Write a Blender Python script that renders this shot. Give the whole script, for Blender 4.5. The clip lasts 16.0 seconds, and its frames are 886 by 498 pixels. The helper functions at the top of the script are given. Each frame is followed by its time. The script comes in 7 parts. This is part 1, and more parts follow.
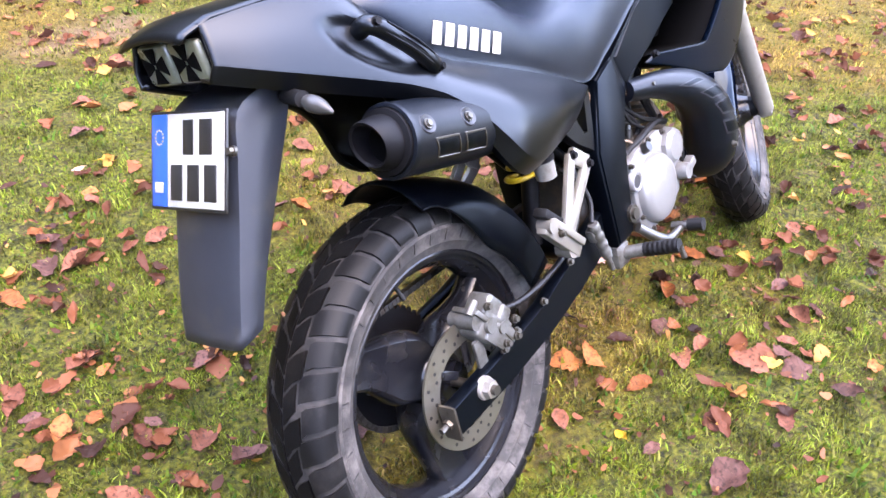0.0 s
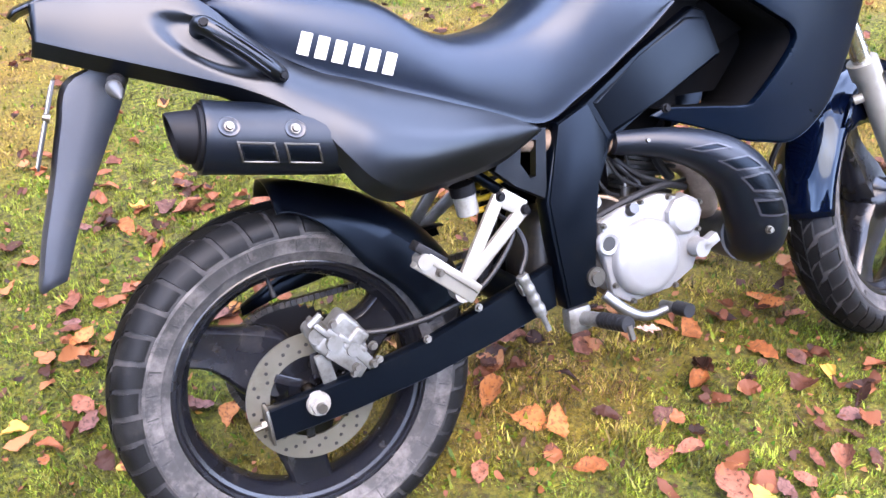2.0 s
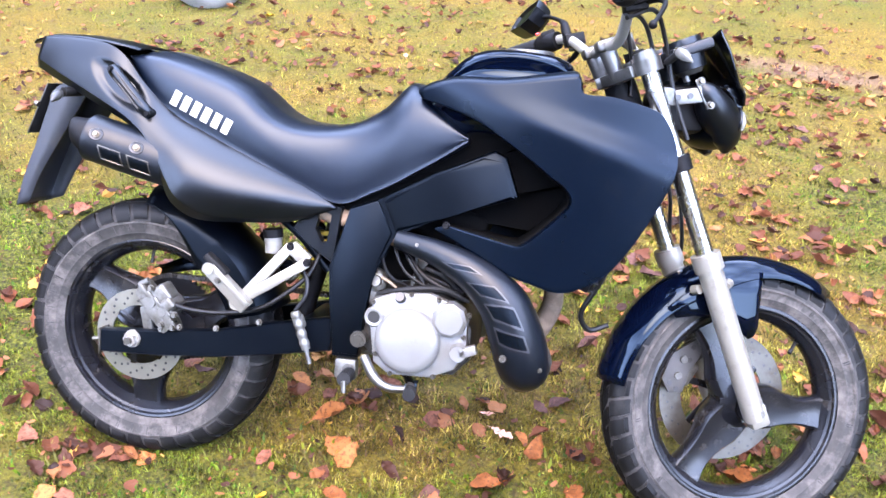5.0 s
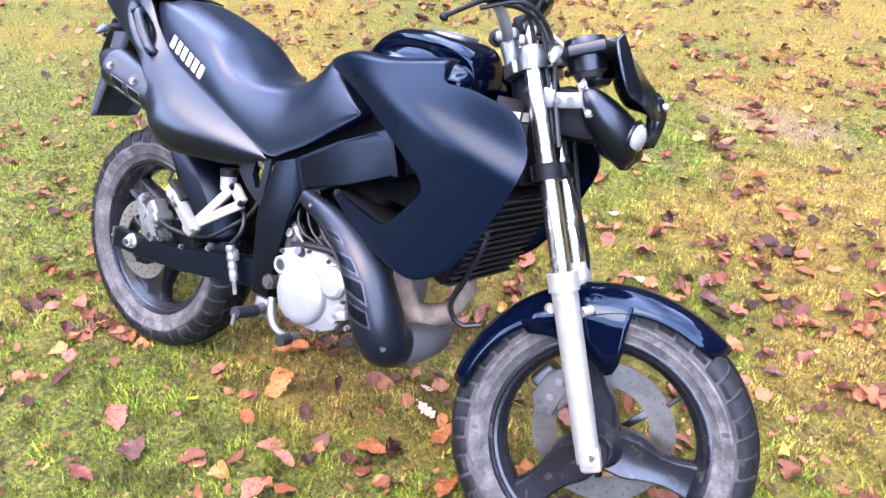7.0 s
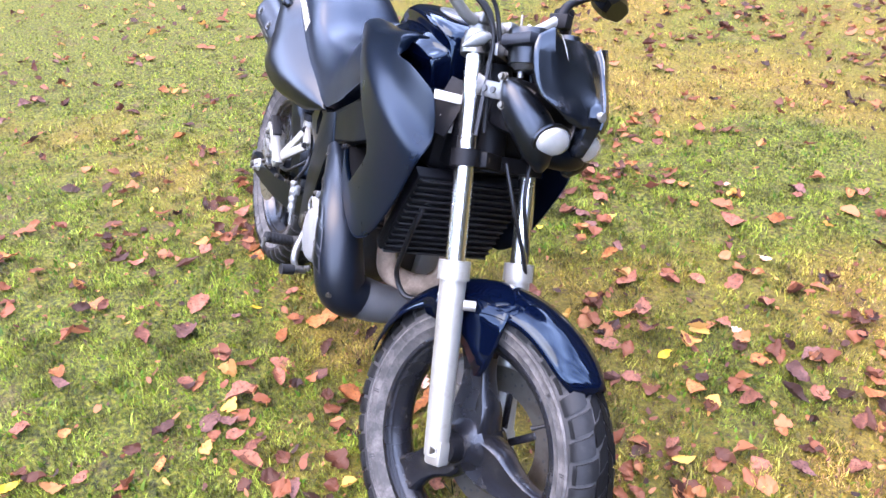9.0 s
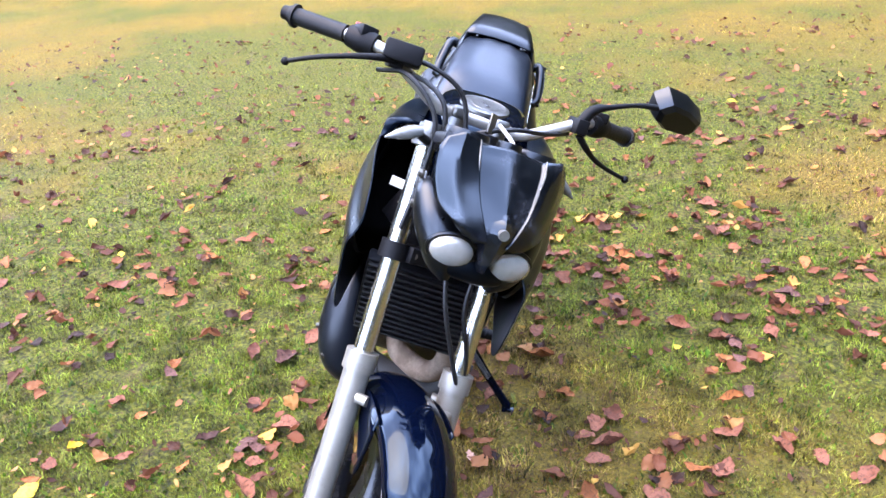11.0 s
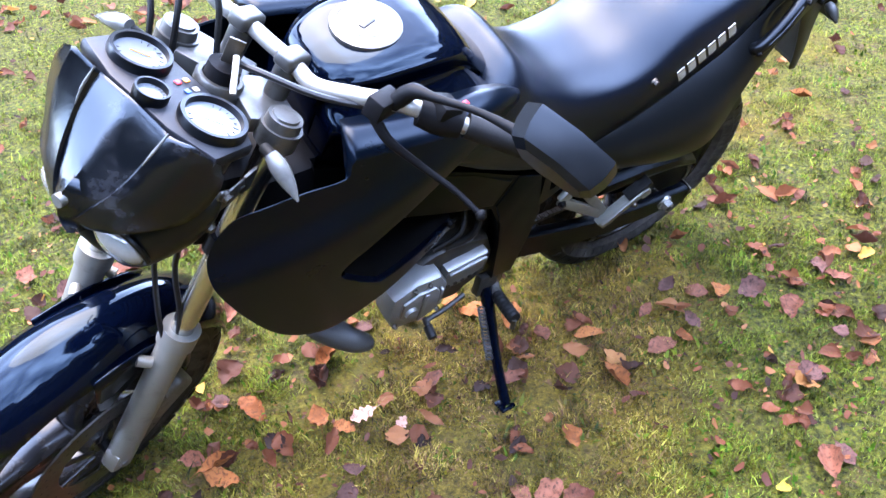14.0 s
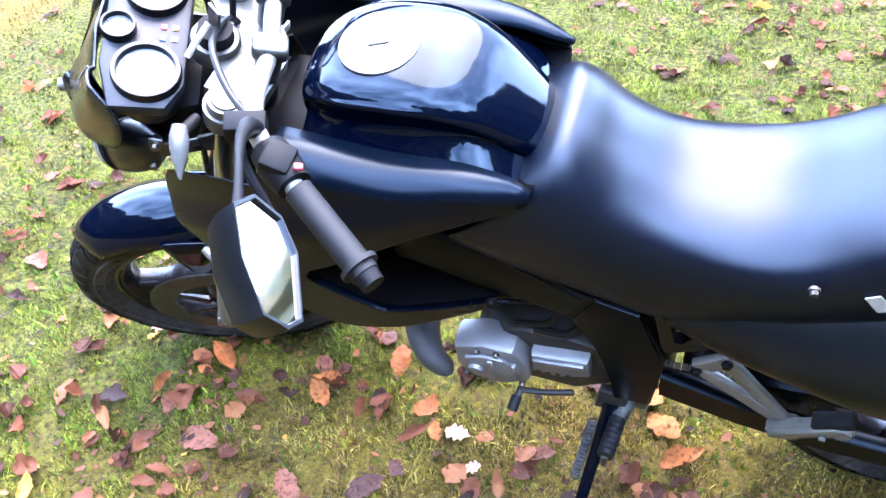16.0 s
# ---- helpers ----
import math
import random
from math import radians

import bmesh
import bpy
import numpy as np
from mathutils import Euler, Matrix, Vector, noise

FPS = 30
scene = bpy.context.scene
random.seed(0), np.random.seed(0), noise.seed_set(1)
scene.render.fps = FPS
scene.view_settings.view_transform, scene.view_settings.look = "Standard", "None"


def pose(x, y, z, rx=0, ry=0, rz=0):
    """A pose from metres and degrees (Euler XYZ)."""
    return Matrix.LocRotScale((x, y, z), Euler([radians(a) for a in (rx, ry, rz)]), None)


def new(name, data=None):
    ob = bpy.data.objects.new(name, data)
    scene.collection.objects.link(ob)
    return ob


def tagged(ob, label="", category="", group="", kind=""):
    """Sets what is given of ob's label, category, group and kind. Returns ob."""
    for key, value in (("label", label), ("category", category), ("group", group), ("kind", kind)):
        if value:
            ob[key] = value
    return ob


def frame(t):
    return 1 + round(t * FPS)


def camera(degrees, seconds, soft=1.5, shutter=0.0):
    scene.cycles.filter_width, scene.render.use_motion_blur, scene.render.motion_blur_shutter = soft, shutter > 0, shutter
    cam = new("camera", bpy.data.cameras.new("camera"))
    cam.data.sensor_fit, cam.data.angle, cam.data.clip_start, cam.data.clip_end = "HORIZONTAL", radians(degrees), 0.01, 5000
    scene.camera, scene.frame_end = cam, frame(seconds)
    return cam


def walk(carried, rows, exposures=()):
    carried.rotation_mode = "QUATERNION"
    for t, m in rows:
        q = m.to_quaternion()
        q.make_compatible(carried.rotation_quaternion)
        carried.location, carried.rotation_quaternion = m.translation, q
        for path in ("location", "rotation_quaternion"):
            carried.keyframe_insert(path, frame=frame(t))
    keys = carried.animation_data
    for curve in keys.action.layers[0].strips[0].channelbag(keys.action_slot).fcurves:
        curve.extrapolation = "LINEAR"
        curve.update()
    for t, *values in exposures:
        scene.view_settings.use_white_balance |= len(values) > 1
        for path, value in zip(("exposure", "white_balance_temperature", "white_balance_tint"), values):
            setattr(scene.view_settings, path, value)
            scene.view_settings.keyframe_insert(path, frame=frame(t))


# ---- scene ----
cam = camera(54.4, 16.0, soft=1.5)
PATH = [
    (0, -0.8615, -0.6521, 1.288, 55.33, -1.57, -52.88),
    (0.5, -0.7176, -0.7984, 1.2529, 57.16, -0.33, -46.4),
    (1, -0.5548, -0.9592, 1.2253, 58.85, 1.56, -38.87),
    (1.5, -0.3834, -1.0455, 1.2491, 57.61, 1.56, -31.86),
    (2, -0.2382, -1.1076, 1.2953, 55.73, 0.69, -25.43),
    (2.5, -0.0845, -1.307, 1.3504, 56.35, 0.47, -18.33),
    (3, 0.0752, -1.4907, 1.4017, 57.43, -0.86, -13.14),
    (3.5, 0.2886, -1.5467, 1.4432, 57.75, -1.26, -7.31),
    (4, 0.5101, -1.6219, 1.4374, 60.07, -1.44, -1.31),
    (4.5, 0.7402, -1.6458, 1.4352, 61.68, -1.63, 4.5),
    (5, 0.9703, -1.5851, 1.4774, 60.77, -1.24, 10.55),
    (7.5, 2.0976, -1.0627, 1.5154, 58.81, 0.79, 44.59),
    (8, 2.2653, -0.9162, 1.4965, 59.38, 0.35, 52.07),
    (8.5, 2.3848, -0.7307, 1.4837, 59.13, 0.16, 59.65),
    (9, 2.5078, -0.4915, 1.4667, 59.04, 1.92, 67.42),
    (9.5, 2.6085, -0.2606, 1.4677, 60.3, 3.84, 74.71),
    (10, 2.6087, -0.0684, 1.4333, 63.13, 3.93, 81.93),
    (12.5, 2.1411, 1.0231, 1.5034, 58.37, 4.58, 122.47),
    (13, 1.9212, 1.1392, 1.4815, 56.69, 4.66, 131.6),
    (13.5, 1.6448, 1.1866, 1.4694, 53.88, 2.09, 137.45),
    (14, 1.3773, 1.2486, 1.4352, 52.22, 1.48, 145.73),
    (14.5, 1.0683, 1.2556, 1.4337, 49.62, 3.11, 157.44),
    (15, 0.8666, 1.2233, 1.4332, 47.82, 3.31, 168.75),
    (15.5, 0.6246, 1.198, 1.4334, 47.83, 4.43, 183.08),
    (16, 0.4075, 1.1093, 1.4203, 50.16, 4.2, 199.29),
]
walk(cam, [(t, pose(x, y, z, rx, ry, rz)) for t, x, y, z, rx, ry, rz in PATH], [(0, 4.60, 7500, 26), (1.5, 4.68, 7420, 24), (5, 4.66, 7200, 22), (7.5, 4.80, 7000, 27), (9.5, 4.60, 7060, 24), (10, 4.52, 7060, 23), (12.5, 4.42, 7050, 18), (13, 4.54, 6900, 17), (14.5, 4.94, 6680, 20), (16, 5.28, 6480, 19)])

# ---- world and sun: bright, veiled autumn sky ----
SUN_EL, SUN_AZ = 66.0, 182.0
world = bpy.data.worlds.new("world")
scene.world = world
world.use_nodes = True
wn, wl = world.node_tree.nodes, world.node_tree.links
sky = wn.new("ShaderNodeTexSky")
sky.sky_type = "NISHITA"
sky.sun_disc = False
sky.sun_elevation, sky.sun_rotation = radians(SUN_EL), radians(SUN_AZ)
sky.dust_density = 0.6
cloud_noise = wn.new("ShaderNodeTexNoise")
cloud_noise.inputs["Scale"].default_value = 2.2
cloud_noise.inputs["Detail"].default_value = 6.0
cloud_ramp = wn.new("ShaderNodeValToRGB")
cloud_ramp.color_ramp.elements[0].position = 0.43
cloud_ramp.color_ramp.elements[1].position = 0.70
cloud_mix = wn.new("ShaderNodeMixRGB")
cloud_mix.inputs["Color2"].default_value = (5.4, 7.4, 11.6, 1)
coord = wn.new("ShaderNodeTexCoord")
cloud_turn = wn.new("ShaderNodeMapping")
cloud_turn.inputs["Rotation"].default_value = (0, 0, radians(115))
wl.new(coord.outputs["Generated"], cloud_turn.inputs["Vector"])
wl.new(cloud_turn.outputs["Vector"], cloud_noise.inputs["Vector"])
wl.new(cloud_noise.outputs["Fac"], cloud_ramp.inputs["Fac"])
wl.new(cloud_ramp.outputs["Color"], cloud_mix.inputs["Fac"])
wl.new(sky.outputs["Color"], cloud_mix.inputs["Color1"])
wl.new(cloud_mix.outputs["Color"], wn["Background"].inputs["Color"])
wn["Background"].inputs["Strength"].default_value = 0.15
sun_data = bpy.data.lights.new("sun", "SUN")
sun_data.energy, sun_data.angle, sun_data.color = 0.42, radians(50), (1.0, 0.82, 0.55)
sun = new("sun", sun_data)
sun.matrix_world = pose(0, 0, 10, 90 - SUN_EL, 0, 180 - SUN_AZ)


# ---- materials ----
def nodes_of(m):
    return m.node_tree.nodes, m.node_tree.links, m.node_tree.nodes["Principled BSDF"]


def material(name, base, rough=0.5, metal=0.0, vary=0.15, scale=30.0, dirt=None, dirt_amount=0.0, dirt_scale=9.0,
             bump=0.0, bump_scale=400.0, coat=0.0, rough_vary=0.08, spec=0.5):
    """Base colour with fine variation, patchy dirt of its own colour, uneven gloss and fine relief."""
    m = bpy.data.materials.new(name)
    m.use_nodes = True
    n, l, b = nodes_of(m)
    tc = n.new("ShaderNodeTexCoord")
    fine = n.new("ShaderNodeTexNoise")
    fine.inputs["Scale"].default_value, fine.inputs["Detail"].default_value = scale, 5
    l.new(tc.outputs["Object"], fine.inputs["Vector"])
    mixed = n.new("ShaderNodeMixRGB")
    mixed.inputs["Color1"].default_value = (*[c * (1 - vary) for c in base], 1)
    mixed.inputs["Color2"].default_value = (*[min(1, c * (1 + vary)) for c in base], 1)
    l.new(fine.outputs["Fac"], mixed.inputs["Fac"])
    colour = mixed.outputs["Color"]
    if dirt:
        big = n.new("ShaderNodeTexNoise")
        big.inputs["Scale"].default_value, big.inputs["Detail"].default_value = dirt_scale, 8
        big.inputs["Roughness"].default_value = 0.7
        l.new(tc.outputs["Object"], big.inputs["Vector"])
        ramp = n.new("ShaderNodeValToRGB")
        ramp.color_ramp.elements[0].position = 0.62 - 0.35 * dirt_amount
        ramp.color_ramp.elements[1].position = 0.86 - 0.35 * dirt_amount
        l.new(big.outputs["Fac"], ramp.inputs["Fac"])
        dm = n.new("ShaderNodeMixRGB")
        dm.inputs["Color2"].default_value = (*dirt, 1)
        l.new(colour, dm.inputs["Color1"])
        l.new(ramp.outputs["Color"], dm.inputs["Fac"])
        colour = dm.outputs["Color"]
    l.new(colour, b.inputs["Base Color"])
    b.inputs["Metallic"].default_value = metal
    b.inputs["Specular IOR Level"].default_value = spec
    b.inputs["Coat Weight"].default_value = coat
    b.inputs["Coat Roughness"].default_value = 0.06
    rr = n.new("ShaderNodeMapRange")
    rr.inputs["To Min"].default_value, rr.inputs["To Max"].default_value = max(0, rough - rough_vary), min(1, rough + rough_vary)
    rn = n.new("ShaderNodeTexNoise")
    rn.inputs["Scale"].default_value, rn.inputs["Detail"].default_value = 14, 6
    l.new(tc.outputs["Object"], rn.inputs["Vector"])
    l.new(rn.outputs["Fac"], rr.inputs["Value"])
    l.new(rr.outputs["Result"], b.inputs["Roughness"])
    if bump:
        bn = n.new("ShaderNodeTexNoise")
        bn.inputs["Scale"].default_value, bn.inputs["Detail"].default_value = bump_scale, 3
        l.new(tc.outputs["Object"], bn.inputs["Vector"])
        bp = n.new("ShaderNodeBump")
        bp.inputs["Strength"].default_value, bp.inputs["Distance"].default_value = bump, 0.001
        l.new(bn.outputs["Fac"], bp.inputs["Height"])
        l.new(bp.outputs["Normal"], b.inputs["Normal"])
    return m


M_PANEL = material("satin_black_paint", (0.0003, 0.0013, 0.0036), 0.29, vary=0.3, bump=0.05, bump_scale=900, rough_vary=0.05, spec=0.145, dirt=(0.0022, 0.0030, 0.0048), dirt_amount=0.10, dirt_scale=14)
M_CHAMBER = material("heat_worn_black_paint", (0.0013, 0.0023, 0.0042), 0.36, vary=0.35, bump=0.1, bump_scale=500, rough_vary=0.08, spec=0.22, dirt=(0.006, 0.0064, 0.0072), dirt_amount=0.15, dirt_scale=18)
M_WORN = material("worn_black_edge", (0.011, 0.0118, 0.0142), 0.40, vary=0.6, scale=60, spec=0.35)
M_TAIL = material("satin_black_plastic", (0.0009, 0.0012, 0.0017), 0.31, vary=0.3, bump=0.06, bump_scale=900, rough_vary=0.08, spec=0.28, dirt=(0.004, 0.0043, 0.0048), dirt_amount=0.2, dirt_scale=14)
M_SEAT = material("black_vinyl", (0.0004, 0.0014, 0.0042), 0.33, vary=0.2, bump=0.2, bump_scale=1400, rough_vary=0.05, spec=0.28)
M_GLOSS = material("gloss_black_paint", (0.0003, 0.0009, 0.0035), 0.07, vary=0.2, coat=0.0, rough_vary=0.03, spec=0.19)
M_FRAME = material("frame_black_paint", (0.0003, 0.0006, 0.0013), 0.36, vary=0.25, spec=0.12, dirt=(0.004, 0.0044, 0.0048), dirt_amount=0.08, bump=0.08, bump_scale=700)
M_DARK = material("matt_black_plastic", (0.002, 0.002, 0.0025), 0.55, spec=0.10, vary=0.3, bump=0.15, bump_scale=900)
M_DASH = material("worn_black_dash", (0.0042, 0.0050, 0.0072), 0.42, vary=0.3, spec=0.25, bump=0.15, bump_scale=900)
# Near-black, hardly any gloss: paints shade into recesses; also plain black parts.
M_BLACKSHADE = material("black_and_shade", (0.0012, 0.0012, 0.0013), 0.9, vary=0.3, spec=0.03, bump=0.2, bump_scale=600)
M_GREYPLASTIC = material("grey_plastic", (0.0068, 0.0086, 0.0128), 0.5, vary=0.2, dirt=(0.0324, 0.0291, 0.0232), dirt_amount=0.25, bump=0.15, bump_scale=900)
M_SLAT = material("dusty_black_slat", (0.0040, 0.0038, 0.0036), 0.55, vary=0.4, spec=0.2, dirt=(0.016, 0.0135, 0.011), dirt_amount=0.3, dirt_scale=40)
M_TYRE = material("tyre_rubber", (0.0052, 0.0050, 0.0050), 0.7, vary=0.5, spec=0.3, scale=50, dirt=(0.030, 0.027, 0.025), dirt_amount=0.5, dirt_scale=16, bump=0.3, bump_scale=500)
M_SIDEWALL = material("dusty_sidewall", (0.018, 0.0168, 0.0158), 0.75, vary=0.6, spec=0.25, scale=60, dirt=(0.076, 0.068, 0.062), dirt_amount=0.46, dirt_scale=20, bump=0.5, bump_scale=260)
M_TREAD = material("tread_rubber", (0.00102, 0.00102, 0.00112), 0.66, vary=0.3, spec=0.1, dirt=(0.00614, 0.00554, 0.0048), dirt_amount=0.25, dirt_scale=14, bump=0.3, bump_scale=500)
M_SHOULDER = material("shoulder_rubber", (0.0014, 0.0014, 0.0015), 0.55, vary=0.4, spec=0.17, dirt=(0.013, 0.012, 0.011), dirt_amount=0.25, dirt_scale=16, bump=0.3, bump_scale=500)
M_RIM = material("rim_black_paint", (0.0036, 0.0038, 0.0050), 0.26, vary=0.3, dirt=(0.026, 0.0238, 0.0215), dirt_amount=0.22, dirt_scale=26, rough_vary=0.10, spec=0.30)
M_ALU = material("cast_aluminium", (0.098, 0.097, 0.092), 0.38, metal=0.85, vary=0.3, dirt=(0.036, 0.032, 0.027), dirt_amount=0.3, dirt_scale=22, bump=0.2, bump_scale=500)
M_ALUDIRTY = material("dirty_aluminium", (0.117, 0.117, 0.109), 0.5, metal=0.7, vary=0.3, dirt=(0.0345, 0.0291, 0.0209), dirt_amount=0.45, dirt_scale=30, bump=0.3, bump_scale=400)
M_COVER = material("silver_engine_paint", (0.146, 0.146, 0.142), 0.40, metal=0.45, vary=0.1, dirt=(0.078, 0.072, 0.060), dirt_amount=0.12, dirt_scale=18, bump=0.08, bump_scale=500)
M_FORK = material("silver_fork_paint", (0.168, 0.160, 0.138), 0.42, metal=0.55, vary=0.14, dirt=(0.095, 0.085, 0.066), dirt_amount=0.2, dirt_scale=26, bump=0.08, bump_scale=600)
M_CHROME = material("chrome", (0.43, 0.43, 0.41), 0.26, metal=1.0, vary=0.08, rough_vary=0.06)
M_BAR = material("silver_bar_paint", (0.215, 0.205, 0.184), 0.36, metal=0.55, vary=0.15, dirt=(0.120, 0.108, 0.090), dirt_amount=0.18, dirt_scale=25)
M_MASK = material("scratched_black_plastic", (0.0011, 0.0015, 0.0024), 0.20, vary=0.4, scale=8, dirt=(0.026, 0.027, 0.031), dirt_amount=0.30, dirt_scale=11, spec=0.34, bump=0.12, bump_scale=300, rough_vary=0.16)
M_STEEL = material("zinc_steel", (0.085, 0.078, 0.066), 0.40, metal=0.9, vary=0.2, dirt=(0.03, 0.026, 0.02), dirt_amount=0.3, dirt_scale=60)
M_BRAKEDISC = material("worn_disc_steel", (0.200, 0.186, 0.150), 0.34, metal=0.9, vary=0.2, dirt=(0.105, 0.086, 0.052), dirt_amount=0.22)
M_DULLDISC = material("dull_disc_steel", (0.072, 0.066, 0.056), 0.42, metal=0.85, vary=0.3, dirt=(0.040, 0.031, 0.021), dirt_amount=0.35, dirt_scale=20)
M_RUST = material("rusty_exhaust", (0.105, 0.072, 0.050), 0.85, vary=0.6, dirt=(0.190, 0.140, 0.100), dirt_amount=0.45, dirt_scale=26, bump=0.7, bump_scale=220, spec=0.15)
M_GREYMETAL = material("dirty_grey_metal", (0.0385, 0.0385, 0.0385), 0.55, metal=0.3, vary=0.3, dirt=(0.0577, 0.05, 0.0462), dirt_amount=0.3, dirt_scale=14, bump=0.3, bump_scale=300)
M_ENGINE = material("oily_engine_metal", (0.02, 0.0192, 0.018), 0.5, metal=0.5, vary=0.4, dirt=(0.064, 0.048, 0.034), dirt_amount=0.35, dirt_scale=25, bump=0.4, bump_scale=300)
M_RUBBER = material("black_rubber", (0.0027, 0.0027, 0.003), 0.6, vary=0.2, spec=0.2, bump=0.3, bump_scale=900)
M_CABLE = material("cable_sheath", (0.0032, 0.0032, 0.0036), 0.45, vary=0.2, spec=0.22)
M_YELLOW = material("yellow_spring_paint", (0.372, 0.252, 0.009), 0.4, vary=0.1, dirt=(0.09, 0.066, 0.03), dirt_amount=0.2)
M_WHITE = material("white_print", (0.284, 0.27, 0.235), 0.5, vary=0.05, dirt=(0.173, 0.164, 0.143), dirt_amount=0.15, dirt_scale=60)
M_CUP = material("clouded_plastic", (0.110, 0.108, 0.098), 0.35, vary=0.2, dirt=(0.06, 0.055, 0.042), dirt_amount=0.3, dirt_scale=50)
M_BLUE = material("blue_print", (0.0066, 0.055, 0.264), 0.4, vary=0.05)
M_BLACKPRINT = material("black_print", (0.006, 0.006, 0.006), 0.45, vary=0.05)
M_DIAL = material("pale_dial_face", (0.072, 0.083, 0.095), 0.35, vary=0.35, scale=40, coat=0.5)
M_LENS = material("clear_lens", (0.154, 0.154, 0.144), 0.12, metal=0.2, vary=0.15, scale=90, coat=0.9)
M_INDICATOR = material("scratched_clear_lens", (0.075, 0.076, 0.072), 0.25, vary=0.4, scale=90, coat=0.2, rough_vary=0.1, spec=0.35)
M_SMOKY = material("dull_clear_lens", (0.024, 0.0235, 0.022), 0.28, vary=0.4, coat=0.0, rough_vary=0.1, spec=0.25)
M_SMOKE = material("smoked_lens", (0.072, 0.078, 0.056), 0.30, vary=0.5, scale=90, coat=0.15, rough_vary=0.1)
M_MIRROR = material("mirror_glass", (0.80, 0.82, 0.84), 0.03, metal=1.0, vary=0.02, rough_vary=0.02)
M_RED = material("red_plastic", (0.45, 0.02, 0.03), 0.35, vary=0.1)
M_AMBER = material("amber_lens", (0.55, 0.20, 0.02), 0.2, vary=0.1, coat=0.5)
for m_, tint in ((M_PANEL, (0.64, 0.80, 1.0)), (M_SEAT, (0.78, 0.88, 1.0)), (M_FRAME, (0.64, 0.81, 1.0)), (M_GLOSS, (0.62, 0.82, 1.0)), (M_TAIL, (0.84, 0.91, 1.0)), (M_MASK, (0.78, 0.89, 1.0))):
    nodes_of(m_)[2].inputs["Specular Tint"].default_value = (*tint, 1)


# ---- shape helpers ----
def spline(points, n):
    """n points on a smooth curve through the given ones."""
    p = [np.array(q, float) for q in points]
    p = [2 * p[0] - p[1]] + p + [2 * p[-1] - p[-2]]
    out = []
    for k in range(n):
        s = k * (len(p) - 3) / (n - 1)
        i = min(int(s), len(p) - 4)
        f = s - i
        a, b, c, d = p[i:i + 4]
        out.append(0.5 * (2 * b + (c - a) * f + (2 * a - 5 * b + 4 * c - d) * f * f + (3 * b - a - 3 * c + d) * f ** 3))
    return out


def polyline(points, n):
    """n points spread evenly by count along straight runs."""
    p = [np.array(q, float) for q in points]
    out = []
    for k in range(n):
        s = k * (len(p) - 1) / (n - 1)
        i = min(int(s), len(p) - 2)
        out.append(p[i] + (p[i + 1] - p[i]) * (s - i))
    return out


def part(name, bm, mat, parent=None, label="", sharp=38):
    me = bpy.data.meshes.new(name)
    bmesh.ops.recalc_face_normals(bm, faces=bm.faces)
    bm.to_mesh(me)
    bm.free()
    me.materials.append(mat)
    me.shade_smooth()
    me.set_sharp_from_angle(angle=radians(sharp))
    ob = new(name, me)
    if parent is not None:
        top = parent
        while top.parent is not None:
            top = top.parent
        if parent is not top and parent.parent is not top:
            # no level below a sub-part: a part with pieces of its own sits straight under the thing
            if parent.name.split(".")[0] in ("tyre", "brake_disc", "pressing", "lens", "filler_cap"):
                parent = parent.parent
            else:
                parent.parent = top
        ob.parent = parent
    if label:
        tagged(ob, label)
    return ob


def grid(bm, rows, close_u=False, close_v=False):
    """Faces over a grid of places; returns the vertices."""
    vs = [[bm.verts.new(tuple(p)) for p in r] for r in rows]
    nu, nv = len(vs), len(vs[0])
    for i in range(nu - (0 if close_u else 1)):
        for j in range(nv - (0 if close_v else 1)):
            q = [vs[i][j], vs[(i + 1) % nu][j], vs[(i + 1) % nu][(j + 1) % nv], vs[i][(j + 1) % nv]]
            if len(set(q)) == 4:
                bm.faces.new(q)
    return vs


def tube(bm, points, radius, seg=10, n=None, caps=True, smooth=True):
    """A round pipe along a smooth curve; radius a number or one for each given point."""
    n = n or max(2, 6 * (len(points) - 1))
    if len(points) == 2:
        n = 2
    path = spline(points, n) if smooth else polyline(points, n)
    rad = spline([(r,) for r in radius], n) if isinstance(radius, (list, tuple)) else [(radius,)] * n
    up = None
    rings = []
    for i, p in enumerate(path):
        d = Vector(path[min(i + 1, n - 1)] - path[max(i - 1, 0)]).normalized()
        if up is None:
            up = d.orthogonal().normalized()
        up = (up - d * up.dot(d)).normalized()
        side = d.cross(up)
        rings.append([Vector(p) + float(rad[i][0]) * (math.cos(a) * up + math.sin(a) * side) for a in (2 * math.pi * k / seg for k in range(seg))])
    vs = grid(bm, rings, close_v=True)
    if caps:
        bm.faces.new(vs[0])
        bm.faces.new(list(reversed(vs[-1])))


def lathe(bm, profile, seg=48, closed=True, m=None, a0=0.0, a1=360.0):
    """Turns a profile of (radius, sideways) round the y axis."""
    full = abs(a1 - a0) >= 360
    k = seg if full else seg + 1
    rows = []
    for i in range(k):
        a = radians(a0 + (a1 - a0) * i / seg)
        r_ = [Vector((r * math.cos(a), y, r * math.sin(a))) for r, y in profile]
        rows.append([m @ v for v in r_] if m else r_)
    return grid(bm, rows, close_u=full, close_v=closed)


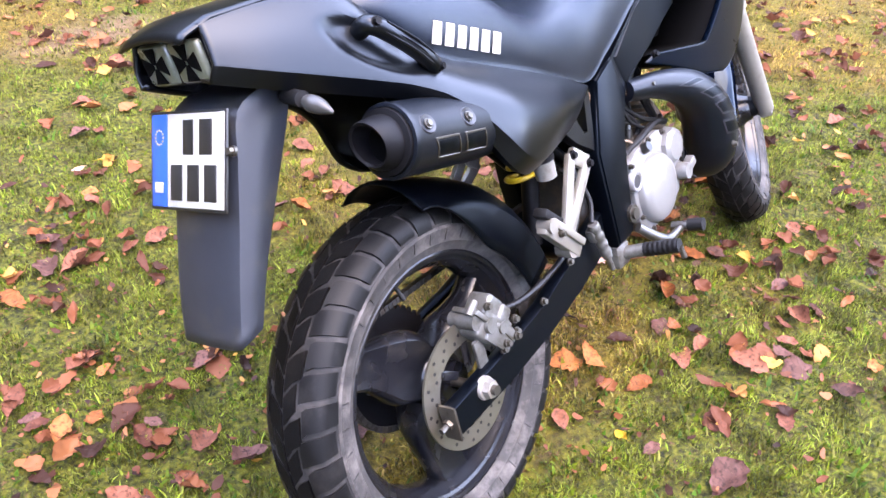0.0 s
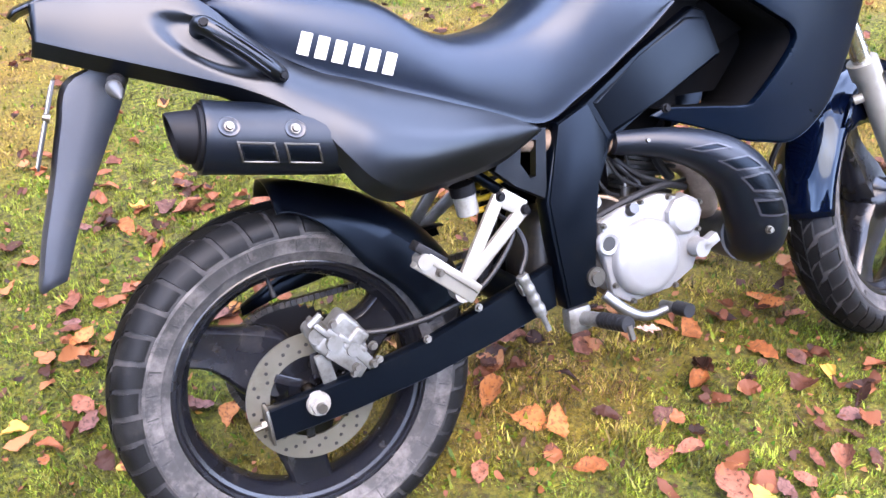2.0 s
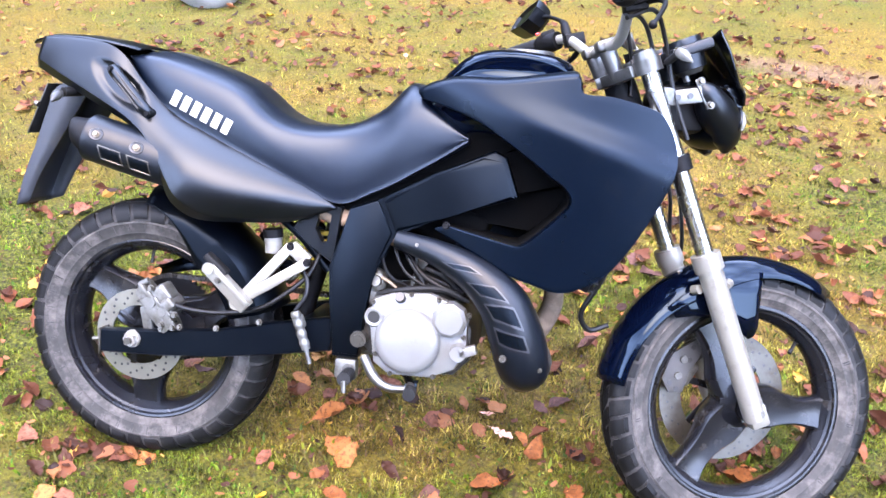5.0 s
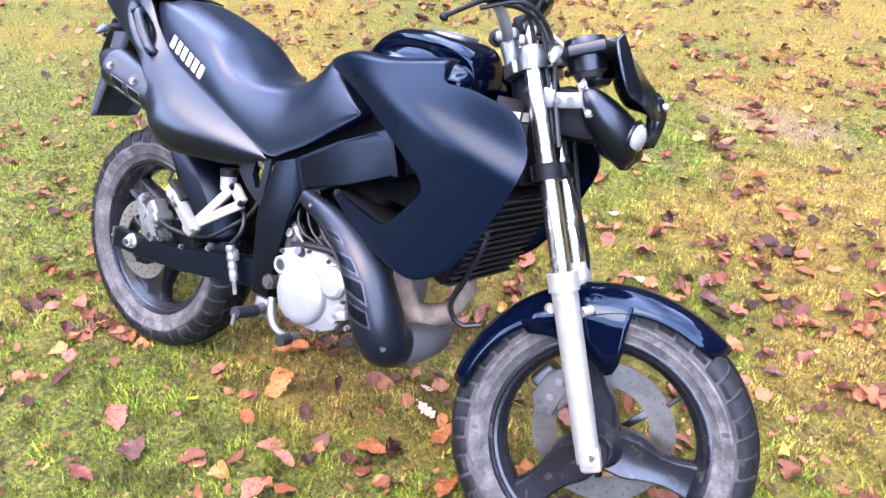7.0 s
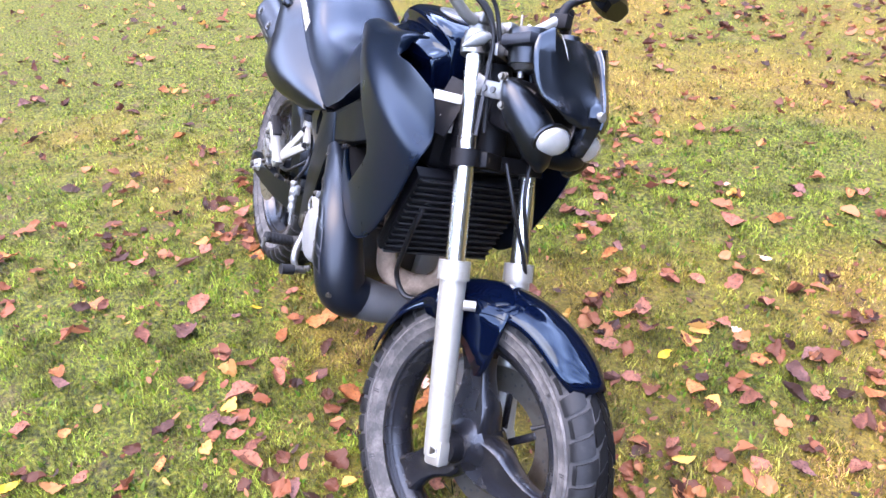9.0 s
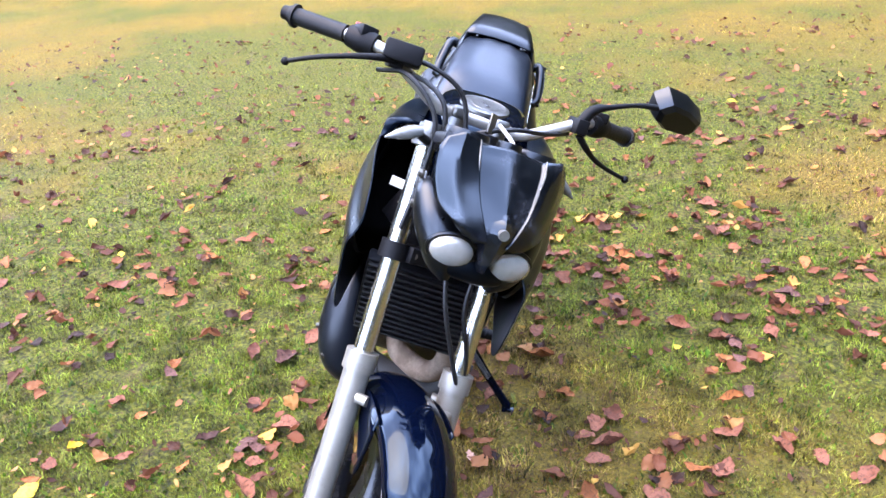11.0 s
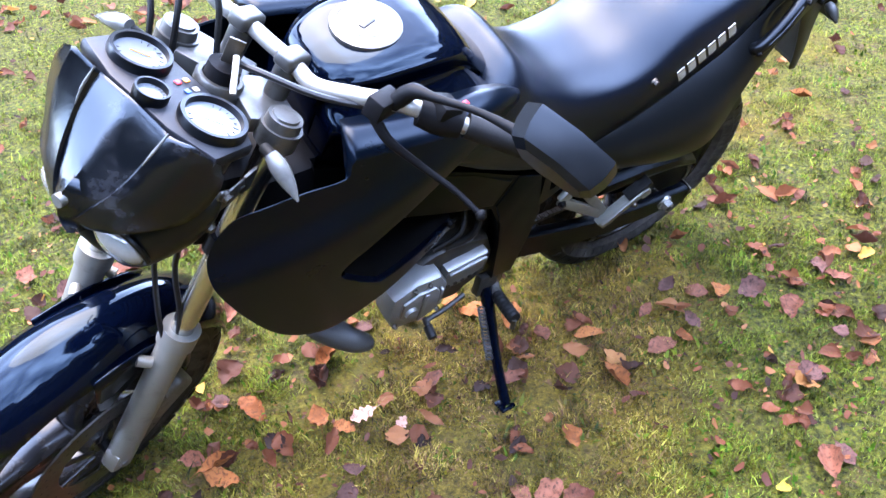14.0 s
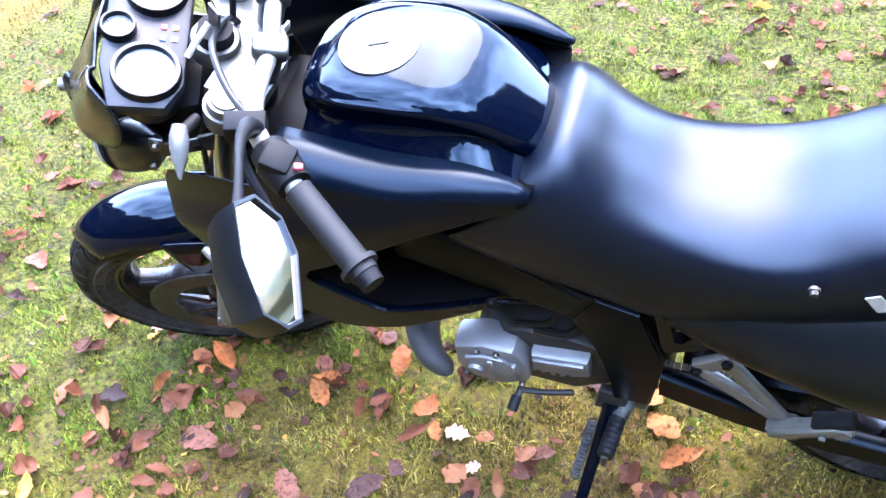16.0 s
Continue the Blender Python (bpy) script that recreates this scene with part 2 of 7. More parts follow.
def prism(bm, outline, y0, y1, bevel=0.004, m=None):
    """A plate with an outline of (x, z), between two places sideways, with rounded edges."""
    a = [bm.verts.new((x, y0, z)) for x, z in outline]
    b = [bm.verts.new((x, y1, z)) for x, z in outline]
    n = len(a)
    fs = [bm.faces.new(a), bm.faces.new(list(reversed(b)))]
    for i in range(n):
        fs.append(bm.faces.new([a[i], b[i], b[(i + 1) % n], a[(i + 1) % n]]))
    if bevel:
        es = {e for f in fs[:2] for e in f.edges}
        r = bmesh.ops.bevel(bm, geom=list(es), offset=bevel, segments=2, profile=0.5, affect="EDGES", clamp_overlap=True)
        verts = {v for f in r["faces"] for v in f.verts} | {v for v in a + b if v.is_valid}
    else:
        verts = set(a + b)
    if m:
        bmesh.ops.transform(bm, matrix=m, verts=[v for v in verts if v.is_valid])


def box(bm, size, m, bevel=0.003, seg=2):
    r = bmesh.ops.create_cube(bm, size=1.0)
    vs = r["verts"]
    bmesh.ops.scale(bm, vec=size, verts=vs)
    if bevel:
        es = list({e for v in vs for e in v.link_edges})
        q = bmesh.ops.bevel(bm, geom=es, offset=bevel, segments=seg, profile=0.5, affect="EDGES", clamp_overlap=True)
        vs = list({v for f in q["faces"] for v in f.verts} | {v for v in vs if v.is_valid})
    bmesh.ops.transform(bm, matrix=m, verts=vs)


def rod(bm, a, b, r0, r1=None, seg=16):
    tube(bm, [a, b], [r0, r0 if r1 is None else r1], seg=seg)


def bar(bm, a, b, width, thick, side=(0, 1, 0), bevel=0.003):
    """A flat bar from a to b; thick runs along side."""
    a, b = Vector(a), Vector(b)
    d = (b - a).normalized()
    s = Vector(side)
    s = (s - d * s.dot(d)).normalized()
    m = Matrix((d, s, d.cross(s))).transposed().to_4x4()
    m.translation = (a + b) / 2
    box(bm, ((b - a).length, thick, width), m, bevel)


def sheet(name, rows, thick, mat, parent, label="", sharp=38):
    """A curved panel with thickness from rows of places."""
    bm = bmesh.new()
    grid(bm, rows)
    ob = part(name, bm, mat, parent, label, sharp)
    s = ob.modifiers.new("thickness", "SOLIDIFY")
    s.thickness, s.offset = thick, 0
    return ob


def body(bm, stations, n_along, n_round):
    """A closed body from stations (x, half outline of (y, z) from the top middle to the bottom middle), mirrored."""
    flat = [np.array([[x, y, z] for y, z in spline(h, n_round)]) for x, h in stations]
    size = flat[0].shape
    rows = [r.reshape(size) for r in spline([f.ravel() for f in flat], n_along)]
    rings = []
    for r in rows:
        right = [(x, -abs(y), z) for x, y, z in r]
        left = [(x, abs(y), z) for x, y, z in r[1:-1][::-1]]
        rings.append(right + left)
    vs = grid(bm, rings, close_v=True)
    bm.faces.new(vs[0])
    bm.faces.new(list(reversed(vs[-1])))


def mirrored(points):
    return [(x, -y, z) for x, y, z in points]


def bolt(name, place, direction, r, parent, mat=None, h=0.008):
    """A hexagon socket bolt head with a washer."""
    bm = bmesh.new()
    p, d = Vector(place), Vector(direction).normalized()
    rod(bm, p - d * 0.002, p + d * h * 0.3, r * 1.18, seg=14)
    rod(bm, p + d * h * 0.3, p + d * h, r * 0.92, r * 0.76, seg=8)
    return part(name, bm, mat or M_STEEL, parent)


# ---- ground ----
LEAN, AXLE = 19.37, 0.28


def ground_height(x, y):
    near = max(0.0, 1 - ((x - 0.7) ** 2 + y ** 2) / 60)
    return near * (0.016 * noise.noise(Vector((x * 1.3, y * 1.3, 0))) + 0.007 * noise.noise(Vector((x * 5, y * 5, 3))))


GREENER = ((1.9, -1.1, 1.5), (0.2, -2.3, 1.4), (-0.6, 0.4, 0.7), (2.6, 1.2, 0.8), (1.2, -2.2, 1.3), (-0.5, -1.4, 1.0), (-0.9, -3.2, 1.1), (-0.2, 0.95, 0.8), (0.4, -0.7, 0.6), (0.4, 1.9, 0.7), (-2.2, 0.2, 1.9), (-3.4, -1.3, 2.2), (0.7, -2.1, 1.1), (-0.4, 0.65, 0.5))


def greener(n, l, tc, fac):
    """Raises a factor softly round the greener spots of the lawn."""
    for x, y, r in GREENER:
        mp = n.new("ShaderNodeMapping")
        mp.vector_type = "TEXTURE"
        mp.inputs["Location"].default_value = (x, y, 0)
        mp.inputs["Scale"].default_value = (r, r, 1)
        l.new(tc.outputs["Object"], mp.inputs["Vector"])
        ln = n.new("ShaderNodeVectorMath")
        ln.operation = "LENGTH"
        l.new(mp.outputs["Vector"], ln.inputs[0])
        mr = n.new("ShaderNodeMapRange")
        mr.inputs["From Min"].default_value, mr.inputs["From Max"].default_value = 0.2, 1.0
        mr.inputs["To Min"].default_value, mr.inputs["To Max"].default_value = 0.25, 0.0
        l.new(ln.outputs["Value"], mr.inputs["Value"])
        ad = n.new("ShaderNodeMath")
        l.new(fac, ad.inputs[0])
        l.new(mr.outputs["Result"], ad.inputs[1])
        fac = ad.outputs["Value"]
    return fac


M_GROUND = bpy.data.materials.new("mossy_lawn")
M_GROUND.use_nodes = True
gn, gl, gb = nodes_of(M_GROUND)
gtc = gn.new("ShaderNodeTexCoord")


def ground_noise(scale, detail=6, rough=0.6):
    q = gn.new("ShaderNodeTexNoise")
    q.inputs["Scale"].default_value, q.inputs["Detail"].default_value, q.inputs["Roughness"].default_value = scale, detail, rough
    gl.new(gtc.outputs["Object"], q.inputs["Vector"])
    return q.outputs["Fac"]


def ground_ramp(fac, stops):
    q = gn.new("ShaderNodeValToRGB")
    e = q.color_ramp.elements
    while len(e) < len(stops):
        e.new(0.5)
    for k, (pos, col) in enumerate(stops):
        e[k].position, e[k].color = pos, (*col, 1)
    gl.new(fac, q.inputs["Fac"])
    return q.outputs["Color"]


def ground_mix(fac, a, b):
    q = gn.new("ShaderNodeMixRGB")
    gl.new(fac, q.inputs["Fac"])
    gl.new(a, q.inputs["Color1"])
    gl.new(b, q.inputs["Color2"])
    return q.outputs["Color"]


patch = ground_ramp(greener(gn, gl, gtc, ground_noise(0.9, 5)), [(0.40, (0, 0, 0)), (0.64, (1, 1, 1))])
fine_a = ground_ramp(ground_noise(63.7, 7.68, 0.867), [(0.36, (0.0195, 0.01326, 0.003612)), (0.5, (0.1266, 0.08139, 0.009029)), (0.68, (0.3142, 0.208, 0.02349))])
fine_b = ground_ramp(ground_noise(66.4, 7.68, 0.609), [(0.36, (0.01149, 0.01226, 0.002052)), (0.5, (0.06116, 0.06386, 0.005671)), (0.68, (0.1586, 0.1491, 0.01337))])
lawn = ground_mix(patch, fine_a, fine_b)
thatch = ground_ramp(ground_noise(7, 8, 0.7), [(0.54, (0, 0, 0)), (0.68, (0.8, 0.8, 0.8))])
thatch_col = ground_ramp(ground_noise(125, 4.25, 0.535), [(0.35, (0.0223, 0.0119, 0.00612)), (0.68, (0.143, 0.0808, 0.0367))])
lawn = ground_mix(thatch, lawn, thatch_col)
scrap = ground_ramp(ground_noise(26, 5, 0.75), [(0.60, (0, 0, 0)), (0.66, (0.75, 0.75, 0.75))])
lawn = ground_mix(scrap, lawn, ground_ramp(ground_noise(11, 3), [(0.35, (0.045, 0.018, 0.012)), (0.65, (0.19, 0.085, 0.05))]))


def bare_patch(x, y, rx, ry, turn, low, high):
    """Bare soil in an uneven oval of the lawn."""
    global lawn
    mp = gn.new("ShaderNodeMapping")
    mp.vector_type = "TEXTURE"
    mp.inputs["Location"].default_value = (x, y, 0)
    mp.inputs["Rotation"].default_value = (0, 0, radians(turn))
    mp.inputs["Scale"].default_value = (rx, ry, 1)
    gl.new(gtc.outputs["Object"], mp.inputs["Vector"])
    ln = gn.new("ShaderNodeVectorMath")
    ln.operation = "LENGTH"
    gl.new(mp.outputs["Vector"], ln.inputs[0])
    ad = gn.new("ShaderNodeMath")
    ad.operation = "MULTIPLY_ADD"
    gl.new(ground_noise(5, 7, 0.7), ad.inputs[0])
    ad.inputs[1].default_value = 1.6
    gl.new(ln.outputs["Value"], ad.inputs[2])
    sc = gn.new("ShaderNodeMath")
    sc.operation = "MULTIPLY"
    sc.inputs[1].default_value = 0.55
    gl.new(ad.outputs["Value"], sc.inputs[0])
    mask = ground_ramp(sc.outputs["Value"], [(0.62, (0.9, 0.9, 0.9)), (0.95, (0, 0, 0))])
    lawn = ground_mix(mask, lawn, ground_ramp(ground_noise(60, 8, 0.75), [(0.3, low), (0.7, high)]))


bare_patch(0.95, 2.45, 0.50, 0.22, -8, (0.0765, 0.0404, 0.0213), (0.221, 0.133, 0.0785))
bare_patch(2.25, 3.5, 0.75, 0.28, -20, (0.0765, 0.0404, 0.0213), (0.221, 0.133, 0.0785))
bare_patch(-0.95, -3.75, 1.05, 0.52, 35, (0.060, 0.0350, 0.0210), (0.165, 0.1000, 0.0660))
bare_patch(-2.0, -5.0, 2.0, 1.0, 22, (0.050, 0.0160, 0.0110), (0.105, 0.0400, 0.0280))
gl.new(lawn, gb.inputs["Base Color"])
gb.inputs["Roughness"].default_value = 0.9
gb.inputs["Specular IOR Level"].default_value = 0.2
gbump = gn.new("ShaderNodeBump")
gbump.inputs["Strength"].default_value, gbump.inputs["Distance"].default_value = 1.0, 0.03
gl.new(ground_noise(110, 8, 0.75), gbump.inputs["Height"])
gl.new(gbump.outputs["Normal"], gb.inputs["Normal"])

bm = bmesh.new()
xs = [-400, -60, -15] + [-6 + 0.08 * i for i in range(170)] + [16, 60, 400]
ys = [-400, -60, -15] + [-6 + 0.08 * i for i in range(160)] + [16, 60, 400]
grid(bm, [[(x, y, ground_height(x, y)) for y in ys] for x in xs])
tagged(part("ground", bm, M_GROUND), "mossy yellow-green autumn lawn, uneven and damp", "lawn", kind="structure")


# ---- the motorcycle ----
bike = new("motorcycle")
bike.matrix_world = pose(0, 0, AXLE, -LEAN, 0, 0)
tagged(bike, "black naked motorcycle on its side stand on mossy lawn", "motorcycle")

RAKE, STEER = 23.5, 19.0
steer = Matrix.Translation((1.183, 0, 0.298)) @ pose(0, 0, 0, 0, -RAKE, 0) @ pose(0, 0, 0, 0, 0, STEER)


def S(x, y, z):
    """A place on the steered front, as a place on the motorcycle."""
    return tuple(steer @ Vector((x, y, z)))


def steered(bm):
    bmesh.ops.transform(bm, matrix=steer, verts=bm.verts)
    return bm


def make_wheel(name, radius, half, rim_r, m, spoke_turn, swirl, blades_, lugs, shoulder_low, label):
    """A three-spoke cast wheel with a block-tread tyre, round the y axis."""
    bm = bmesh.new()
    r = radius
    prof = [(rim_r, half * 0.62), (rim_r + 0.012, half * 0.80), (rim_r + 0.035, half * 0.97), (r - 0.042, half), (r - 0.022, half * 0.9),
            (r - 0.008, half * 0.62), (r - 0.001, half * 0.3), (r, 0)]
    prof = prof + [(a, -b) for a, b in prof[-2::-1]]
    lathe(bm, prof + [(rim_r - 0.004, -half * 0.5), (rim_r - 0.004, half * 0.5)], seg=96, m=m)
    wheel = part(name, bm, M_RIM, bike)
    wheel_mesh = wheel.data
    bm = bmesh.new()
    lathe(bm, [(rim_r + 0.006, half * 0.60), (rim_r + 0.006, half * 0.72), (rim_r + 0.001, half * 0.76), (rim_r - 0.004, half * 0.74), (rim_r - 0.007, half * 0.64), (rim_r - 0.013, half * 0.60), (rim_r - 0.016, half * 0.50), (rim_r - 0.024, half * 0.34), (rim_r - 0.027, half * 0.20),
               (rim_r - 0.027, -half * 0.20), (rim_r - 0.024, -half * 0.34), (rim_r - 0.016, -half * 0.50), (rim_r - 0.013, -half * 0.60), (rim_r - 0.007, -half * 0.64), (rim_r - 0.004, -half * 0.74), (rim_r + 0.001, -half * 0.76), (rim_r + 0.006, -half * 0.72), (rim_r + 0.006, -half * 0.60)], seg=96, m=m)
    rim = bm
    me = bpy.data.meshes.new(name)
    bmesh.ops.recalc_face_normals(rim, faces=rim.faces)
    tyre_bm = bmesh.new()
    tyre_bm.from_mesh(wheel_mesh)
    rim.to_mesh(me)
    rim.free()
    me.materials.append(M_RIM)
    me.shade_smooth()
    me.set_sharp_from_angle(angle=radians(38))
    wheel.data = me
    tagged(wheel, label)
    tyre = part("tyre", tyre_bm, M_TYRE, wheel, "dusty black tyre with block tread")
    for sgn in (1, -1):
        band = bmesh.new()
        lathe(band, [(rim_r + 0.004, sgn * half * 0.76), (rim_r + 0.012, sgn * (half * 0.80 + 0.0012)), (rim_r + 0.020, sgn * (half * 0.88 + 0.0030)), (rim_r + 0.023, sgn * (half * 0.90 + 0.0016)),
                      (rim_r + 0.035, sgn * (half * 0.97 + 0.0012)), (r - 0.054, sgn * (half * 0.995 + 0.0012)), (r - 0.050, sgn * (half + 0.0026)), (r - 0.046, sgn * (half + 0.0006)), (r - 0.046, sgn * half * 0.90), (rim_r + 0.012, sgn * half * 0.72)], seg=96, m=m)
        part("sidewall", band, M_SIDEWALL, tyre, "pale dusty tyre sidewall")
        ribs = bmesh.new()
        for k in range(0, lugs, 1 if shoulder_low > 0.04 else 4):
            a_ = 360 / lugs * (k + 0.2)
            for da, r0, r1 in ((0.0, rim_r + 0.024, r - 0.052), (1.1, r - 0.066, r - 0.050)):
                c_, s_ = math.cos(radians(a_ + da)), math.sin(radians(a_ + da))
                y0, y1 = half * (0.915 if r0 < r - 0.06 else 0.985) + 0.0014, half * 0.997 + 0.0018
                bar(ribs, m @ Vector((r0 * c_, sgn * y0, r0 * s_)), m @ Vector((r1 * c_, sgn * y1, r1 * s_)), 0.0018, 0.0016, side=m.to_3x3() @ Vector((0, 1, 0)), bevel=0)
        tagged(part("sidewall_rib", ribs, M_TYRE, wheel, "fine moulded ribs of the tyre wall"), kind="stuff")
    centre = m @ Vector((0, 0, 0))
    pitch = 360 / lugs
    shoulders, middles = bmesh.new(), bmesh.new()
    for k in range(lugs):
        for sgn in (1, -1):
            zig = 0.07 if k % 2 else -0.05
            a0 = pitch * (k + (0.5 if sgn < 0 else 0))
            low_r = r - shoulder_low * (1.0 if k % 2 else 0.8)
            shoulder = ((low_r, half * 0.998 + 0.0012, -0.6), (r - 0.027, half * 0.958 + 0.002, -0.2), (r - 0.015, half * 0.875 + 0.0015, 0.4), (r - 0.0055, half * 0.66, 1.2), (r - 0.002, half * (0.50 + zig), 2.2))
            middle = ((r - 0.0012, half * (0.42 + zig), 4.2), (r + 0.0015, half * 0.22, 6.0), (r + 0.0028, half * 0.035, 8.5))
            for into, block, wd in ((shoulders, shoulder, pitch * 0.40), (middles, middle, pitch * 0.42)):
                rows = [[m @ Vector((rr * math.cos(radians(a0 + da + sk)), sgn * yy, rr * math.sin(radians(a0 + da + sk)))) for da in (-wd, -wd * 0.4, wd * 0.4, wd)] for rr, yy, sk in block]
                vs = grid(into, rows)
                border = list(vs[0]) + [row[-1] for row in vs[1:]] + list(reversed(vs[-1][:-1])) + [row[0] for row in reversed(vs[1:-1])]
                low = [into.verts.new(centre + (v.co - centre) * 0.966) for v in border]
                for i in range(len(border)):
                    j = (i + 1) % len(border)
                    into.faces.new([border[i], border[j], low[j], low[i]])
    tagged(part("tread", middles, M_TREAD, wheel, "worn rubber tread blocks"), kind="stuff")
    tagged(part("shoulder_tread", shoulders, M_SHOULDER, wheel, "dusty rubber shoulder blocks"), kind="stuff")
    for k in range(3):
        bm = bmesh.new()
        rows = []
        for rr, w, t in blades_:
            a = radians(spoke_turn + 120 * k + swirl * (rr / rim_r) ** 2)
            c, s = math.cos(a), math.sin(a)
            ring = []
            for u, v in ((-1, -0.35), (-0.9, -0.8), (-0.78, -1), (-0.3, -0.86), (0.3, -0.86), (0.78, -1), (0.9, -0.8), (1, -0.35), (1, 0.35), (0.9, 0.8), (0.78, 1), (0.3, 0.86), (-0.3, 0.86), (-0.78, 1), (-0.9, 0.8), (-1, 0.35)):
                ring.append(m @ Vector((rr * c - u * w * s, v * t, rr * s + u * w * c)))
            rows.append(ring)
        fine = [q.reshape(16, 3) for q in spline([np.array(q_).ravel() for q_ in rows], 17)]
        grid(bm, fine, close_v=True)
        part("spoke", bm, M_RIM, wheel)
    bm = bmesh.new()
    lathe(bm, [(0.012, 0.062), (0.034, 0.062), (0.040, 0.045), (0.052, 0.030), (0.052, -0.030), (0.040, -0.045), (0.034, -0.062), (0.012, -0.062)], seg=32, m=m)
    part("hub", bm, M_RIM, wheel)
    return wheel


def brake_disc(m, y, r_out, r_in, holes, parent, mat=None):
    bm = bmesh.new()
    lathe(bm, [(r_in, y - 0.002), (r_out, y - 0.002), (r_out, y + 0.002), (r_in, y + 0.002)], seg=64, m=m)
    disc = part("brake_disc", bm, mat or M_BRAKEDISC, parent, "drilled steel brake disc with surface rust")
    bm = bmesh.new()
    for k in range(holes):
        a = 2 * math.pi * k / holes
        rr = r_out - 0.010 - 0.009 * (k % 3)
        c = m @ Vector((rr * math.cos(a), y, rr * math.sin(a)))
        n_ = (m.to_3x3() @ Vector((0, 1, 0))).normalized()
        rod(bm, c - n_ * 0.0026, c + n_ * 0.0026, 0.0032, seg=8)
    tagged(part("drilling", bm, M_BLACKPRINT, disc), kind="stuff")
    for k in range(6):
        bm = bmesh.new()
        a = 2 * math.pi * k / 6
        bar(bm, m @ Vector((0.03 * math.cos(a), y, 0.03 * math.sin(a))), m @ Vector(((r_in + 0.004) * math.cos(a + 0.3), y, (r_in + 0.004) * math.sin(a + 0.3))), 0.016, 0.005, side=m.to_3x3() @ Vector((0, 1, 0)))
        part("carrier_arm", bm, M_RIM, disc)
    return disc


# rear wheel
ident = Matrix.Identity(4)
rear = make_wheel("rear_wheel", 0.308, 0.064, 0.214, ident, 136, 12, ((0.030, 0.046, 0.040), (0.070, 0.062, 0.034), (0.110, 0.053, 0.026), (0.150, 0.040, 0.022), (0.190, 0.037, 0.022)), 40, 0.045, "black three-spoke cast rear wheel with a dusty tyre")
brake_disc(ident, -0.088, 0.108, 0.070, 42, rear)
bm = bmesh.new()
n_t = 44
ring_o, ring_i = [], []
for k in range(n_t * 2):
    a = 2 * math.pi * k / (n_t * 2)
    rr = 0.112 if k % 2 else 0.104
    ring_o.append((rr * math.cos(a), rr * math.sin(a)))
prism(bm, ring_o, 0.078, 0.084, 0)
part("sprocket", bm, M_DARK, rear, "oily steel rear sprocket")
bm = bmesh.new()
rod(bm, (0, -0.150, 0), (0, 0.150, 0), 0.0085)
part("axle", bm, M_STEEL, rear)
bm = bmesh.new()
rod(bm, (0, -0.122, 0), (0, -0.130, 0), 0.021, 0.019, seg=24)
rod(bm, (0, -0.130, 0), (0, -0.142, 0), 0.016, 0.015, seg=6)
part("axle_nut", bm, M_BAR, rear, "zinc-plated axle nut and washer")
bm = bmesh.new()
rod(bm, (0, 0.122, 0), (0, 0.130, 0), 0.021, 0.019, seg=24)
rod(bm, (0, 0.130, 0), (0, 0.144, 0), 0.016, 0.015, seg=6)
part("axle_nut", bm, M_BAR, rear, "zinc-plated axle nut and washer")

# swingarm
bm = bmesh.new()
for sg in (-1, 1):
    rows = []
    for x, zc, hh, yc in ((-0.078, -0.014, 0.024, 0.112), (0.06, -0.004, 0.027, 0.112), (0.2, 0.012, 0.029, 0.110), (0.33, 0.038, 0.034, 0.104), (0.46, 0.062, 0.036, 0.09)):
        rows.append([(x, sg * (yc + dy), zc + dz) for dy, dz in ((-0.013, -hh), (-0.008, -hh - 0.003), (0.008, -hh - 0.003), (0.013, -hh), (0.013, hh), (0.008, hh + 0.003), (-0.008, hh + 0.003), (-0.013, hh))])
    v = grid(bm, rows, close_v=True)
    bm.faces.new(v[0])
    bm.faces.new(list(reversed(v[-1])))
rod(bm, (0.40, -0.09, 0.055), (0.40, 0.09, 0.055), 0.030)
swing = part("swingarm", bm, M_FRAME, bike, "black box-section swingarm")
for sg in (-1, 1):
    bm = bmesh.new()
    bar(bm, (-0.081, sg * 0.112, -0.046), (-0.081, sg * 0.112, 0.016), 0.034, 0.006, side=(1, 0, 0))
    rod(bm, (-0.082, sg * 0.112, -0.014), (-0.105, sg * 0.112, -0.016), 0.005, seg=8)
    rod(bm, (-0.084, sg * 0.112, -0.014), (-0.091, sg * 0.112, -0.015), 0.009, seg=6)
    part("chain_adjuster", bm, M_STEEL, swing, "bare steel chain adjuster plate")
for x, z in ((0.068, 0.030), (0.112, 0.040), (0.20, 0.048), (0.30, 0.075)):
    bolt("bolt", (x, -0.122, z), (0, -1, 0.2), 0.006, swing)

# rear caliper with bracket and hose
bm = bmesh.new()
box(bm, (0.075, 0.046, 0.044), pose(0.052, -0.104, 0.098, 0, -38, 0), 0.008, 3)
box(bm, (0.045, 0.060, 0.030), pose(0.078, -0.102, 0.085, 0, -38, 0), 0.007, 3)
rod(bm, (0.020, -0.126, 0.110), (0.020, -0.075, 0.110), 0.014)
rod(bm, (0.086, -0.126, 0.070), (0.086, -0.078, 0.070), 0.010)
for kk in range(4):
    box(bm, (0.010, 0.052, 0.036), pose(0.030 + 0.017 * kk, -0.106, 0.116 - 0.013 * kk, 0, -38, 0), 0.003)
rod(bm, (0.044, -0.124, 0.092), (0.044, -0.134, 0.092), 0.015, 0.013, seg=18)
rod(bm, (0.072, -0.124, 0.072), (0.072, -0.133, 0.072), 0.013, 0.011, seg=18)
rod(bm, (0.012, -0.118, 0.126), (0.034, -0.118, 0.140), 0.007, seg=10)
